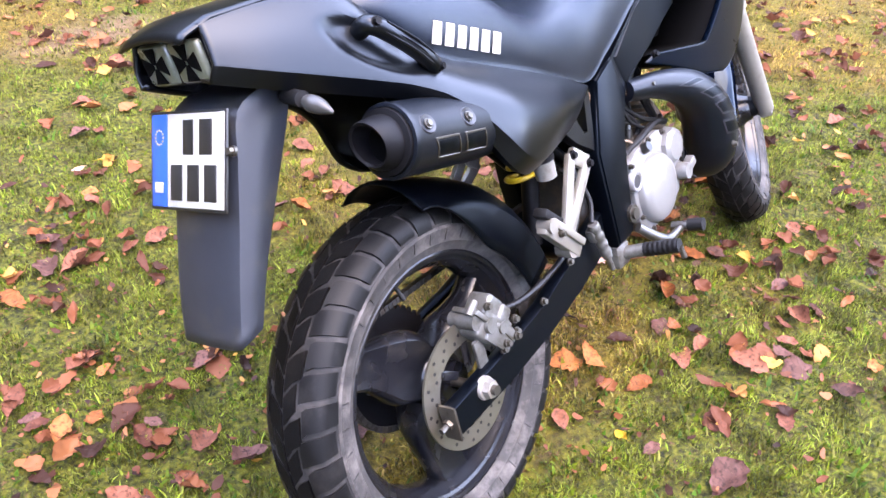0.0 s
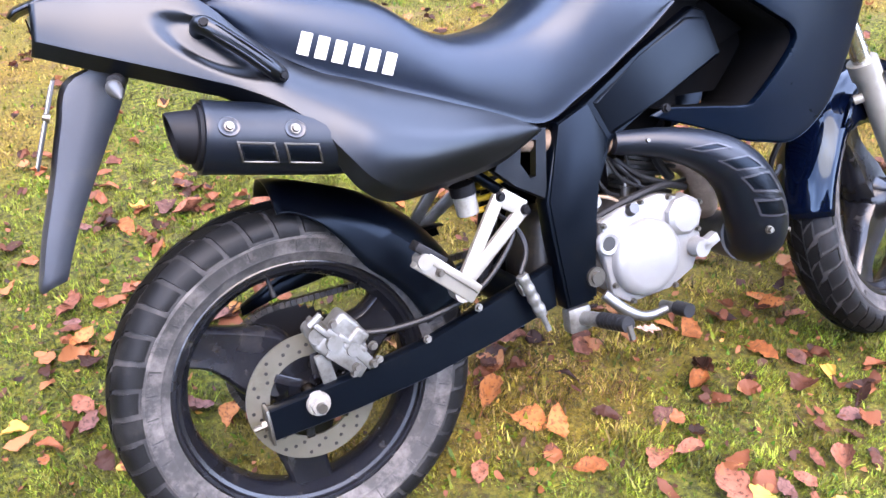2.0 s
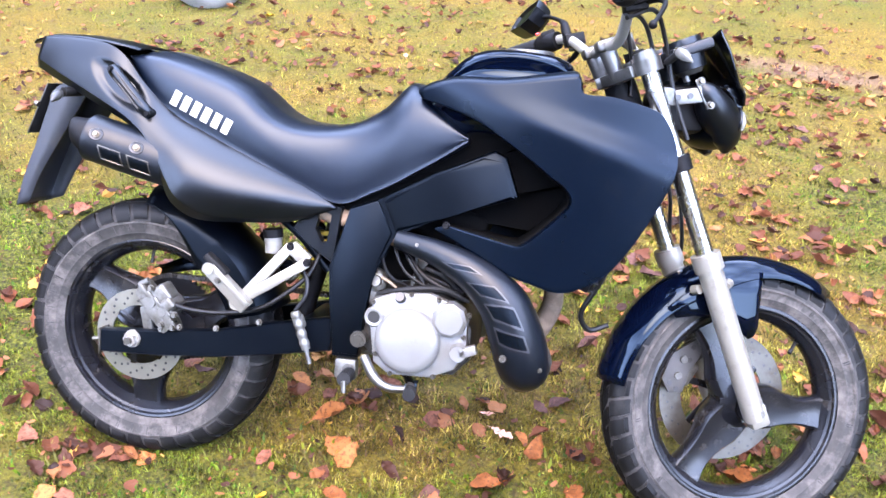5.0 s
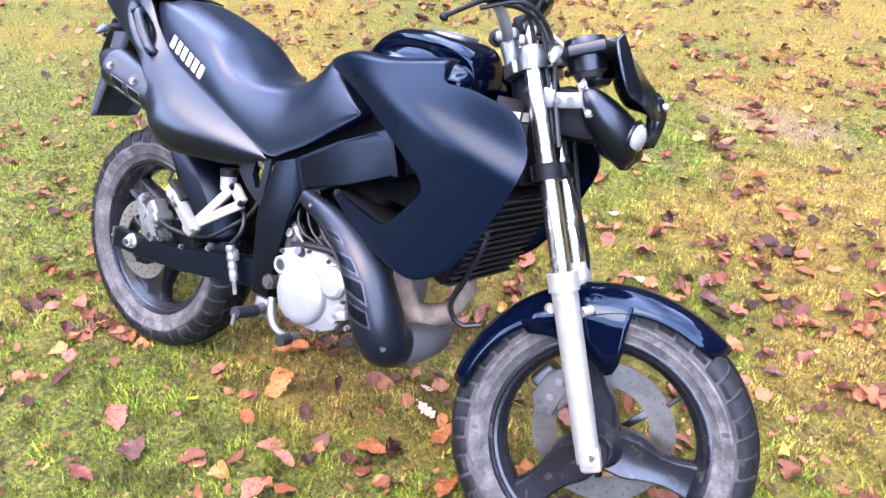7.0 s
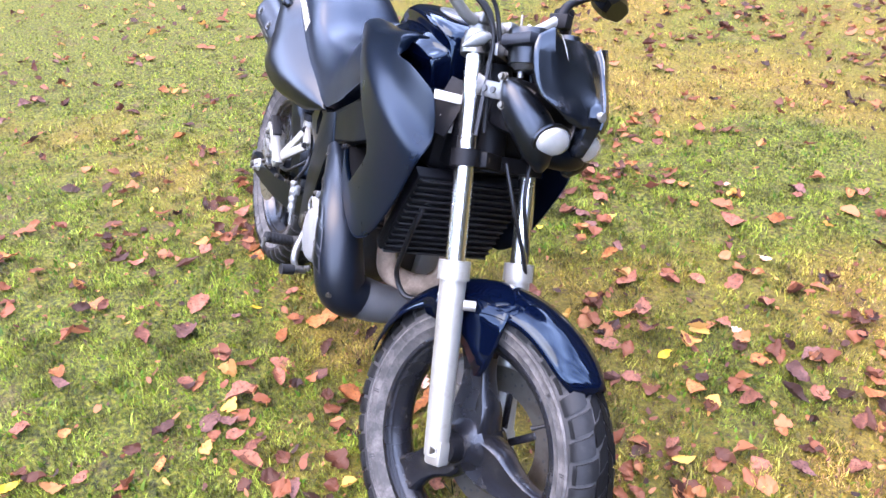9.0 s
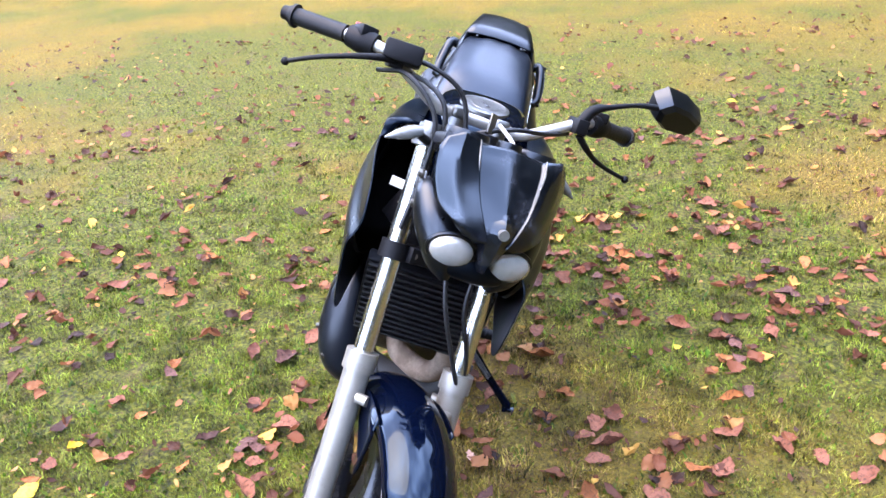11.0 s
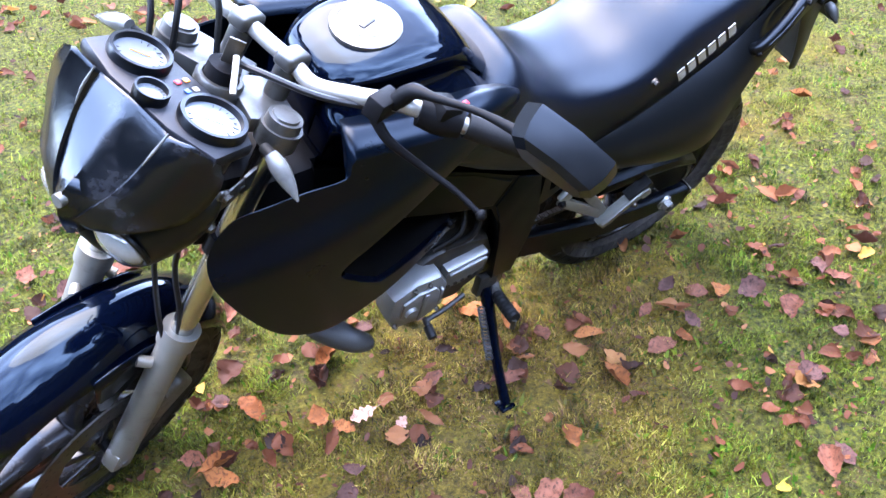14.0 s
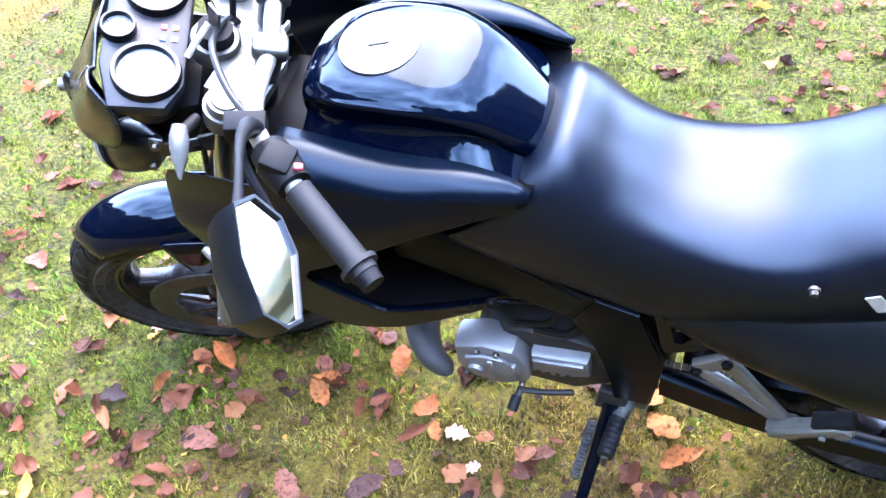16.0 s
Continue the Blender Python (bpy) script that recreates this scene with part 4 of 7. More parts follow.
rod(bm, tuple(Vector((1.183, 0, 0.298)) + 0.18 * Vector((-0.399, 0, 0.917))), tuple(Vector((1.183, 0, 0.298)) + 0.39 * Vector((-0.399, 0, 0.917))), 0.034, seg=20)
bar(bm, (0.95, 0, 0.50), (1.10, 0, 0.52), 0.12, 0.15)
part("steering_head", bm, M_DARK, bike, "black steering head")

# ---- engine ----
bm = bmesh.new()
prism(bm, [(0.535, 0.045), (0.53, 0.110), (0.555, 0.170), (0.60, 0.185), (0.68, 0.190), (0.74, 0.165), (0.775, 0.115), (0.775, 0.045), (0.74, 0.005), (0.60, -0.010)], -0.11, 0.11, 0.012)
engine = part("engine", bm, M_ENGINE, bike, "oily two-stroke engine with silver side covers")
bm = bmesh.new()
cyl_axis = Vector((0.30, 0, 0.95)).normalized()
rod(bm, Vector((0.70, 0, 0.17)), Vector((0.70, 0, 0.17)) + cyl_axis * 0.13, 0.05, seg=20)
barrel = part("cylinder", bm, M_ENGINE, engine, "dark finned cylinder")
for k in range(7):
    bm = bmesh.new()
    box(bm, (0.12, 0.13, 0.008), Matrix.Translation(Vector((0.70, 0, 0.18)) + cyl_axis * (0.016 * k)) @ pose(0, 0, 0, 0, 17, 0), 0.002)
    part("fin", bm, M_ENGINE, engine)
bm = bmesh.new()
rod(bm, (0.60, -0.05, 0.235), (0.60, 0.05, 0.235), 0.032)
rod(bm, (0.55, 0, 0.235), (0.66, 0, 0.225), 0.028)
box(bm, (0.05, 0.06, 0.05), pose(0.60, 0, 0.20), 0.008)
part("carburettor", bm, M_ALUDIRTY, engine, "dirty carburettor")
bm = bmesh.new()
prism(bm, [(0.552, 0.105), (0.556, 0.160), (0.60, 0.178), (0.68, 0.186), (0.735, 0.168), (0.765, 0.125), (0.768, 0.07), (0.745, 0.025), (0.69, 0.0), (0.60, -0.004), (0.565, 0.02)], -0.105, -0.128, 0.006)
case = part("clutch_cover", bm, M_COVER, engine, "silver-painted clutch cover")
bm = bmesh.new()
lathe(bm, [(0.0, -0.152), (0.050, -0.151), (0.064, -0.147), (0.071, -0.138), (0.073, -0.120), (0.0, -0.120)], seg=48, closed=False, m=Matrix.Translation((0.639, 0, 0.077)))
part("round_cover", bm, M_COVER, case)
bm = bmesh.new()
lathe(bm, [(0.0, -0.146), (0.030, -0.145), (0.038, -0.138), (0.041, -0.118), (0.0, -0.118)], seg=9, closed=False, m=Matrix.Translation((0.727, 0, 0.135)))
part("water_pump", bm, M_COVER, case)
bm = bmesh.new()
rod(bm, (0.752, -0.125, 0.068), (0.752, -0.152, 0.068), 0.020, 0.017)
bar(bm, (0.752, -0.142, 0.066), (0.79, -0.142, 0.082), 0.02, 0.02)
part("hose_stub", bm, M_COVER, case)
bm = bmesh.new()
rod(bm, (0.562, -0.125, 0.122), (0.562, -0.1335, 0.122), 0.0135, seg=24)
part("sight_glass", bm, M_BLACKPRINT, case)
bm = bmesh.new()
lathe(bm, [(0.0135, -0.124), (0.0135, -0.1345), (0.0150, -0.1355), (0.0195, -0.1355), (0.0215, -0.1330), (0.0225, -0.124)], seg=30, m=Matrix.Translation((0.562, 0, 0.122)))
part("sight_ring", bm, M_COVER, case)
bm = bmesh.new()
rod(bm, (0.617, -0.128, 0.170), (0.617, -0.142, 0.176), 0.012, 0.010, seg=10)
part("filler_plug", bm, M_BLACKPRINT, case)
for k, (x, z) in enumerate(((0.558, 0.155), (0.64, 0.180), (0.76, 0.10), (0.70, 0.005), (0.605, 0.0), (0.57, 0.04), (0.768, 0.150), (0.70, 0.175))):
    bolt("bolt", (x, -0.128, z), (0, -1, 0), 0.005, case, h=0.007)
bm = bmesh.new()
rod(bm, (0.53, -0.10, 0.068), (0.53, -0.134, 0.068), 0.018, seg=20)
rod(bm, (0.53, -0.134, 0.068), (0.53, -0.140, 0.068), 0.012, seg=16)
part("pivot_bolt", bm, M_STEEL, bike, "swingarm pivot bolt")
# added block: closes the see-through engine gap with painted darkness
bm = bmesh.new()
box(bm, (0.20, 0.15, 0.10), pose(0.68, 0.0, 0.335, 0, 20, 0), 0.02, 3)
box(bm, (0.13, 0.12, 0.12), pose(0.565, 0.0, 0.25, 0, 0, 0), 0.02, 3)
part("gap_block", bm, M_BLACKSHADE, bike, "dark block filling the gap under the tank")
bm = bmesh.new()
box(bm, (0.10, 0.14, 0.16), pose(0.50, 0.0, 0.10, 0, 8, 0), 0.02, 3)
part("gearbox_rear", bm, M_ENGINE, engine)
for pts_, r_ in (([(0.60, -0.05, 0.28), (0.62, -0.09, 0.25), (0.66, -0.10, 0.20), (0.64, -0.09, 0.175)], 0.0055), ([(0.57, -0.06, 0.30), (0.565, -0.10, 0.25), (0.585, -0.105, 0.21), (0.62, -0.09, 0.19)], 0.0035),
                ([(0.74, -0.07, 0.30), (0.70, -0.10, 0.25), (0.73, -0.10, 0.20)], 0.009), ([(0.60, 0.05, 0.28), (0.63, 0.10, 0.23), (0.69, 0.10, 0.20)], 0.006), ([(0.55, 0.06, 0.27), (0.60, 0.105, 0.21), (0.66, 0.10, 0.19)], 0.008)):
    bm = bmesh.new()
    tube(bm, pts_, r_, seg=8)
    part("hose", bm, M_CABLE, engine)
bm = bmesh.new()
bmesh.ops.create_uvsphere(bm, u_segments=18, v_segments=12, radius=1.0, matrix=Matrix.Translation((0.552, -0.088, 0.192)) @ Matrix.Diagonal((0.026, 0.022, 0.030, 1)))
box(bm, (0.040, 0.030, 0.036), pose(0.538, -0.088, 0.160, 0, 14, 0), 0.006, 3)
rod(bm, (0.556, -0.104, 0.196), (0.556, -0.116, 0.198), 0.013, 0.011, seg=16)
part("oil_pump", bm, M_ALUDIRTY, engine, "grimy grey oil pump behind the frame")
bm = bmesh.new()
rod(bm, (0.634, -0.088, 0.180), (0.636, -0.092, 0.206), 0.008, 0.007, seg=12)
rod(bm, (0.636, -0.092, 0.206), (0.637, -0.092, 0.216), 0.005, 0.004, seg=10)
part("bleed_nipple", bm, M_ALU, engine)
for pts_, r_, mat_ in (([(0.594, -0.094, 0.315), (0.592, -0.104, 0.275), (0.618, -0.110, 0.225), (0.672, -0.112, 0.194)], 0.0032, M_CABLE), ([(0.632, -0.090, 0.300), (0.640, -0.100, 0.250), (0.637, -0.096, 0.214)], 0.0028, M_CABLE),
                       ([(0.565, -0.104, 0.205), (0.590, -0.112, 0.196), (0.612, -0.112, 0.180)], 0.0030, M_RUST), ([(0.560, -0.100, 0.166), (0.620, -0.116, 0.186), (0.700, -0.116, 0.196), (0.752, -0.112, 0.180)], 0.0072, M_RUBBER)):
    bm = bmesh.new()
    tube(bm, pts_, r_, seg=8)
    part("hose", bm, mat_, engine)
# left side covers
bm = bmesh.new()
prism(bm, [(0.672, 0.062), (0.668, 0.130), (0.69, 0.170), (0.745, 0.175), (0.795, 0.15), (0.80, 0.085), (0.785, 0.045), (0.72, 0.028)], 0.085, 0.145, 0.012)
gen = part("generator_cover", bm, M_COVER, engine, "silver-painted generator cover")
bm = bmesh.new()
prism(bm, [(0.568, 0.105), (0.570, 0.160), (0.665, 0.150), (0.668, 0.085), (0.62, 0.080)], 0.085, 0.132, 0.008)
part("sprocket_cover", bm, M_COVER, engine, "silver sprocket cover with drilled edge")
bm = bmesh.new()
prism(bm, [(0.690, 0.075), (0.688, 0.125), (0.705, 0.150), (0.745, 0.152), (0.775, 0.135), (0.778, 0.09), (0.765, 0.065), (0.72, 0.055)], 0.143, 0.153, 0.005)
part("raised_cover", bm, M_COVER, gen)
bm = bmesh.new()
bar(bm, (0.735, 0.153, 0.060), (0.728, 0.156, 0.150), 0.010, 0.006)
rod(bm, (0.758, 0.150, 0.105), (0.758, 0.160, 0.105), 0.015, 0.013, seg=18)
bar(bm, (0.690, 0.150, 0.085), (0.690, 0.150, 0.140), 0.008, 0.010)
part("casting_rib", bm, M_COVER, gen)
for k in range(5):
    bm = bmesh.new()
    rod(bm, (0.588 + 0.017 * k, 0.131, 0.100 - 0.001 * k), (0.588 + 0.017 * k, 0.1335, 0.100 - 0.001 * k), 0.0048, seg=10)
    part("drilling", bm, M_BLACKPRINT, gen)
bm = bmesh.new()
bar(bm, (0.575, 0.134, 0.148), (0.662, 0.134, 0.138), 0.014, 0.008)
part("rib", bm, M_COVER, gen)
for k in range(4):
    bolt("bolt", (0.685 + 0.033 * k, 0.145, (0.055, 0.160, 0.160, 0.06)[k]), (0, 1, 0), 0.005, gen, h=0.006)

# black cover beside the steering head with two white stickers
hm = Matrix.Translation((1.055, -0.092, 0.568)) @ Vector((0.45, -0.75, 0.48)).to_track_quat("Z", "Y").to_matrix().to_4x4()
bm = bmesh.new()
box(bm, (0.055, 0.115, 0.004), hm, 0.001)
head_cover = part("head_cover", bm, M_DARK, bike, "matt black cover beside the steering head")

# radiator
bm = bmesh.new()
rm = Matrix.Translation((1.035, 0, 0.335)) @ pose(0, 0, 0, 0, 22, 0)
box(bm, (0.030, 0.262, 0.225), rm, 0.006)
radiator = part("radiator", bm, M_DARK, bike, "black radiator with horizontal slats")
for k in range(13):
    bm = bmesh.new()
    box(bm, (0.012, 0.250, 0.0045), rm @ pose(0.020, 0, -0.105 + 0.0175 * k, 0, -20, 0), 0.001)
    part("slat", bm, M_SLAT, radiator)
bm = bmesh.new()
box(bm, (0.10, 0.20, 0.14), pose(1.0, 0, 0.50), 0.02)
part("air_duct", bm, M_DARK, bike, "matt black duct behind the steering head")
for y, z, w, h_ in ((-0.088, 0.588, 0.085, 0.018), (-0.092, 0.536, 0.030, 0.032)):
    bm = bmesh.new()
    box(bm, (0.004, w, h_), pose(1.064, y, z, 0, -20, -14), 0.001)
    part("sticker", bm, M_WHITE, head_cover, "pale sticker")

# ---- exhaust ----
bm = bmesh.new()
tube(bm, [(0.76, 0.0, 0.22), (0.82, -0.020, 0.20), (0.850, -0.032, 0.15), (0.868, -0.020, 0.104), (0.895, 0.025, 0.090), (0.918, 0.064, 0.104), (0.935, 0.085, 0.150), (0.930, 0.080, 0.215)], [0.022, 0.023, 0.024, 0.026, 0.027, 0.025, 0.024, 0.022], seg=16, n=48)
exhaust = part("exhaust_header", bm, M_RUST, bike, "rusty brown exhaust header")
bm = bmesh.new()
tube(bm, [(0.822, 0.136, 0.012), (0.834, 0.132, 0.018), (0.868, 0.115, 0.034), (0.90, 0.06, 0.035), (0.905, 0.0, 0.035), (0.90, -0.06, 0.040), (0.885, -0.115, 0.052)], [0.006, 0.018, 0.026, 0.034, 0.042, 0.048, 0.052], seg=18)
part("belly_chamber", bm, M_GREYMETAL, exhaust, "dirty grey expansion chamber")
bm = bmesh.new()
tube(bm, [(0.895, -0.095, 0.045), (0.89, -0.135, 0.062), (0.875, -0.152, 0.115), (0.838, -0.158, 0.190), (0.775, -0.155, 0.243), (0.69, -0.140, 0.278), (0.60, -0.120, 0.295)], [0.052, 0.056, 0.058, 0.052, 0.040, 0.028, 0.020], seg=22, n=46)
shield = part("expansion_chamber", bm, M_CHAMBER, exhaust, "satin black chamber with pressed heat shield")
CHAMBER = [(0.895, -0.095, 0.045), (0.89, -0.135, 0.062), (0.875, -0.152, 0.115), (0.838, -0.158, 0.190), (0.775, -0.155, 0.243), (0.69, -0.140, 0.278), (0.60, -0.120, 0.295)]
CH_R = [0.052, 0.056, 0.058, 0.052, 0.040, 0.028, 0.020]


def chamber_patch(bm, u0, u1, a0, a1, lift, slant=0.0):
    """A patch on the chamber's skin, between two shares of its length and two angles up from the outer side."""
    path, rad = spline(CHAMBER, 241), spline([(r,) for r in CH_R], 241)
    rows = []
    for i in range(9):
        row = []
        for j in range(6):
            f = j / 5
            k = int(round(240 * (u0 + (u1 - u0) * i / 8 + slant * f)))
            d = Vector(path[min(k + 1, 240)] - path[k - 1]).normalized()
            out = Vector((0, -1, 0))
            out = (out - d * out.dot(d)).normalized()
            up = d.cross(out)
            if up.x + up.z < 0:
                up = -up
            an = radians(a0 + (a1 - a0) * f)
            row.append(Vector(path[k]) + (float(rad[k][0]) + lift) * (math.cos(an) * out + math.sin(an) * up))
        rows.append(row)
    grid(bm, rows)


for u0, u1, a0, a1, sl in ((0.385, 0.44, -29, 22, -0.066), (0.485, 0.555, -23, 25, -0.078), (0.60, 0.665, -16, 22, -0.09), (0.742, 0.782, -6, 23, -0.095)):
    bm = bmesh.new()
    chamber_patch(bm, u0 - 0.009, u0 + 0.001, a0 - 2, a1 + 2, 0.0026, sl)
    chamber_patch(bm, u1 - 0.001, u1 + 0.009, a0 - 2, a1 + 2, 0.0026, sl)
    chamber_patch(bm, u0 - 0.006, u1 + 0.006, a0 - 3, a0 + 1, 0.0026)
    chamber_patch(bm, u0 + sl - 0.006, u1 + sl + 0.006, a1 - 1, a1 + 3, 0.0026)
    rim = part("pressing", bm, M_WORN, shield, "worn raised edge of a pressed panel")
    # darker face paints a recess's shade inside the raised edge
    bm = bmesh.new()
    chamber_patch(bm, u0, u1, a0, a1, 0.0008, sl)
    part("panel_face", bm, M_FRAME, rim)
bolt("bolt", (0.852, -0.213, 0.090), (0, -1, 0.1), 0.0065, shield)
bolt("bolt", (0.925, -0.178, 0.066), (0.6, -1, 0.0), 0.0065, shield)
bolt("bolt", (0.648, -0.150, 0.292), (0, -1, 0.2), 0.005, shield)
bm = bmesh.new()
tube(bm, [(0.60, -0.10, 0.295), (0.45, -0.09, 0.33), (0.25, -0.115, 0.375), (0.10, -0.142, 0.412)], 0.022, seg=12)
part("link_pipe", bm, M_RUST, exhaust)
bm = bmesh.new()
mdir = Vector((-0.20, -0.012, 0.048)).normalized()
m0 = Vector((0.16, -0.136, 0.392))
tube(bm, [m0, m0 + mdir * 0.06, m0 + mdir * 0.24], [0.040, 0.0475, 0.0475], seg=28, n=12)
muffler = part("muffler", bm, M_CHAMBER, exhaust, "charcoal black muffler with pressed guard")
m_out = (Vector((0, -1, 0)) - mdir * mdir.dot(Vector((0, -1, 0)))).normalized()
m_up = m_out.cross(mdir)
if m_up.z < 0:
    m_up = -m_up


def muffler_skin(d, angle, r):
    """A point on the muffler: length along it, angle up from the outer side, radius."""
    a = radians(angle)
    return m0 + mdir * d + r * (math.cos(a) * m_out + math.sin(a) * m_up)


bm = bmesh.new()
GUARD = [(0.02, 0.0475), (0.07, 0.0505), (0.15, 0.0515), (0.243, 0.0515), (0.251, 0.0525), (0.256, 0.0515), (0.257, 0.0470)]
grid(bm, [[muffler_skin(d_, -150 + 12 * k, r_) for k in range(26)] for d_, r_ in GUARD])
guard = part("heat_guard", bm, M_CHAMBER, muffler, "charcoal pressed heat guard", 30)
bm = bmesh.new()
for_cone = ((0.244, 0.0455), (0.262, 0.0455), (0.264, 0.0375), (0.272, 0.0370), (0.290, 0.0325), (0.294, 0.0305), (0.292, 0.027), (0.270, 0.026), (0.20, 0.025))
grid(bm, [[m0 + mdir * (d_ + (0.010 * math.sin(a) if d_ > 0.28 else 0.0)) + r_ * (math.cos(a) * m_out + math.sin(a) * m_up) for a in [2 * math.pi * k / 32 for k in range(32)]] for d_, r_ in for_cone], close_v=True)
part("end_cone", bm, M_DARK, muffler, "black end cone with open outlet")
# black disc paints the dark of the hollow outlet
bm = bmesh.new()
grid(bm, [[m0 + mdir * d_ + r_ * (math.cos(a) * m_out + math.sin(a) * m_up) for a in [2 * math.pi * k / 24 for k in range(24)]] for d_, r_ in ((0.262, 0.0265), (0.262, 0.0))], close_v=True)
part("outlet_disc", bm, M_BLACKSHADE, muffler, "black disc closing the hollow outlet")
for d_ in (0.226, 0.134):
    bm = bmesh.new()
    c = muffler_skin(d_, 22, 0.0512)
    n_ = (c - m0 - mdir * d_).normalized()
    side = n_.cross(mdir)
    rows = [[c + n_ * h_ + r_ * (1.15 * math.cos(a) * mdir + math.sin(a) * side) for a in [2 * math.pi * k / 20 for k in range(20)]] for r_, h_ in ((0.0145, -0.001), (0.0130, 0.0014), (0.0115, 0.0012), (0.0085, -0.0008), (0.0, -0.0008))]
    grid(bm, rows, close_v=True)
    cup = part("bolt_cup", bm, M_WORN, guard, "worn pressed cup round a bolt")
    bolt("bolt", tuple(c + n_ * 0.0005), tuple(n_), 0.0062, cup, M_STEEL, 0.005)


def muffler_patch(bm, d0, d1, a0, a1, r_, slant=0.0):
    grid(bm, [[muffler_skin(d0 + (d1 - d0) * i / 6 + slant * j / 5, a0 + (a1 - a0) * j / 5, r_ - (0.001 if i in (0, 6) or j in (0, 5) else 0.0)) for j in range(6)] for i in range(7)])


for d0, d1 in ((0.156, 0.204), (0.092, 0.138)):
    bm = bmesh.new()
    muffler_patch(bm, d0 - 0.0025, d0 + 0.0005, -33, -2, 0.0532, 0.010)
    muffler_patch(bm, d1 - 0.0005, d1 + 0.0025, -33, -2, 0.0532, 0.010)
    muffler_patch(bm, d0 - 0.0025, d1 + 0.0025, -35, -31.5, 0.0532)
    muffler_patch(bm, d0 + 0.0075, d1 + 0.0125, -3.5, 0, 0.0532)
    rim = part("pressing", bm, M_STEEL, guard, "worn bright edge of a pressed panel")
    # again a darker face, so the pressed panel looks sunk
    bm = bmesh.new()
    muffler_patch(bm, d0, d1, -32, -3, 0.0519, 0.010)
    part("panel_face", bm, M_FRAME, rim)


# ---- foot controls ----
for sg in (-1, 1):
    bm = bmesh.new()
    A, B, C = (0.366, sg * 0.122, 0.255), (0.406, sg * 0.126, 0.224), (0.262, sg * 0.148, 0.126)
    bar(bm, A, C, 0.023, 0.012)
    bar(bm, B, C, 0.023, 0.012)
    bar(bm, A, B, 0.030, 0.014)
    rod(bm, (0.262, sg * 0.135, 0.124), (0.262, sg * 0.165, 0.124), 0.017, seg=16)
    bracket = part("pillion_bracket", bm, M_FORK, bike, "bare aluminium pillion footrest bracket")
    bolt("bolt", (A[0], sg * 0.128, A[2]), (0, sg, 0), 0.0075, bracket, M_DARK)
    bolt("bolt", (B[0], sg * 0.132, B[2]), (0, sg, 0), 0.0075, bracket, M_DARK)
    bm = bmesh.new()
    e = (0.192, sg * 0.162, 0.202)
    bar(bm, (0.284, sg * 0.156, 0.114), e, 0.034, 0.020)
    bar(bm, (0.288, sg * 0.168, 0.124), (0.206, sg * 0.172, 0.202), 0.014, 0.010)
    rod(bm, (0.200, sg * 0.150, 0.196), (0.200, sg * 0.178, 0.196), 0.013, seg=16)
    peg = part("pillion_peg", bm, M_FORK, bracket, "folded aluminium footrest")
    bm = bmesh.new()
    bar(bm, (0.236, sg * 0.158, 0.184), (0.190, sg * 0.162, 0.224), 0.016, 0.026)
    part("tread", bm, M_RUBBER, peg, "black rubber tread")
    bolt("bolt", (0.222, sg * 0.174, 0.172), (0, sg, 0), 0.006, peg, M_STEEL)
    # rider's footrest
    bm = bmesh.new()
    tube(bm, [(0.505, sg * 0.105, -0.010), (0.520, sg * 0.150, -0.006)], 0.014)
    box(bm, (0.05, 0.03, 0.05), pose(0.50, sg * 0.10, -0.01), 0.008)
    foot = part("footrest", bm, M_ALUDIRTY, bike, "rider's footrest with ribbed rubber")
    bm = bmesh.new()
    tube(bm, [tuple(Vector((0.520, sg * 0.150, -0.006)).lerp(Vector((0.527, sg * 0.222, 0.005)), k / 28)) for k in range(29)], [0.0150 if k % 4 in (1, 2) else 0.0143 for k in range(29)], seg=12, n=57)
    part("rubber", bm, M_RUBBER, foot)
    bm = bmesh.new()
    rod(bm, (0.528, sg * 0.222, 0.002), (0.530, sg * 0.227, -0.022), 0.006, seg=8)
    part("feeler", bm, M_STEEL, foot)
# brake pedal and rear master cylinder
bm = bmesh.new()
tube(bm, [(0.545, -0.128, 0.03), (0.575, -0.150, -0.005), (0.61, -0.160, -0.022), (0.66, -0.165, -0.018)], [0.010, 0.011, 0.009, 0.008], seg=10)
tube(bm, [(0.655, -0.145, -0.018), (0.664, -0.205, -0.014)], 0.010, seg=10)
pedal = part("brake_pedal", bm, M_ALU, bike, "cast aluminium brake pedal")
bm = bmesh.new()
tube(bm, [(0.662, -0.178, -0.016), (0.665, -0.210, -0.014)], 0.0135, seg=12)
part("rubber", bm, M_RUBBER, pedal)
bm = bmesh.new()
tube(bm, [tuple(Vector((0.384, -0.130, 0.112)).lerp(Vector((0.414, -0.130, 0.030)), k / 16)) for k in range(17)], [0.0115 if k % 4 in (1, 2) else 0.0100 for k in range(17)], seg=14, n=33)
tube(bm, [(0.414, -0.130, 0.030), (0.424, -0.130, -0.002)], 0.0052, seg=8)
box(bm, (0.026, 0.018, 0.030), pose(0.392, -0.122, 0.088, 0, -20, 0), 0.005)
master = part("rear_master_cylinder", bm, M_ALUDIRTY, bike, "weathered rear brake master cylinder")
bm = bmesh.new()
tube(bm, [(0.384, -0.128, 0.114), (0.404, -0.120, 0.150), (0.396, -0.108, 0.190), (0.35, -0.10, 0.236)], 0.005, seg=8)
part("hose", bm, M_CABLE, master)
bm = bmesh.new()
rod(bm, (0.318, -0.098, 0.232), (0.315, -0.098, 0.268), 0.019, 0.020)
res = part("brake_fluid_reservoir", bm, M_CUP, bike, "translucent white brake fluid cup with a black lid")
bm = bmesh.new()
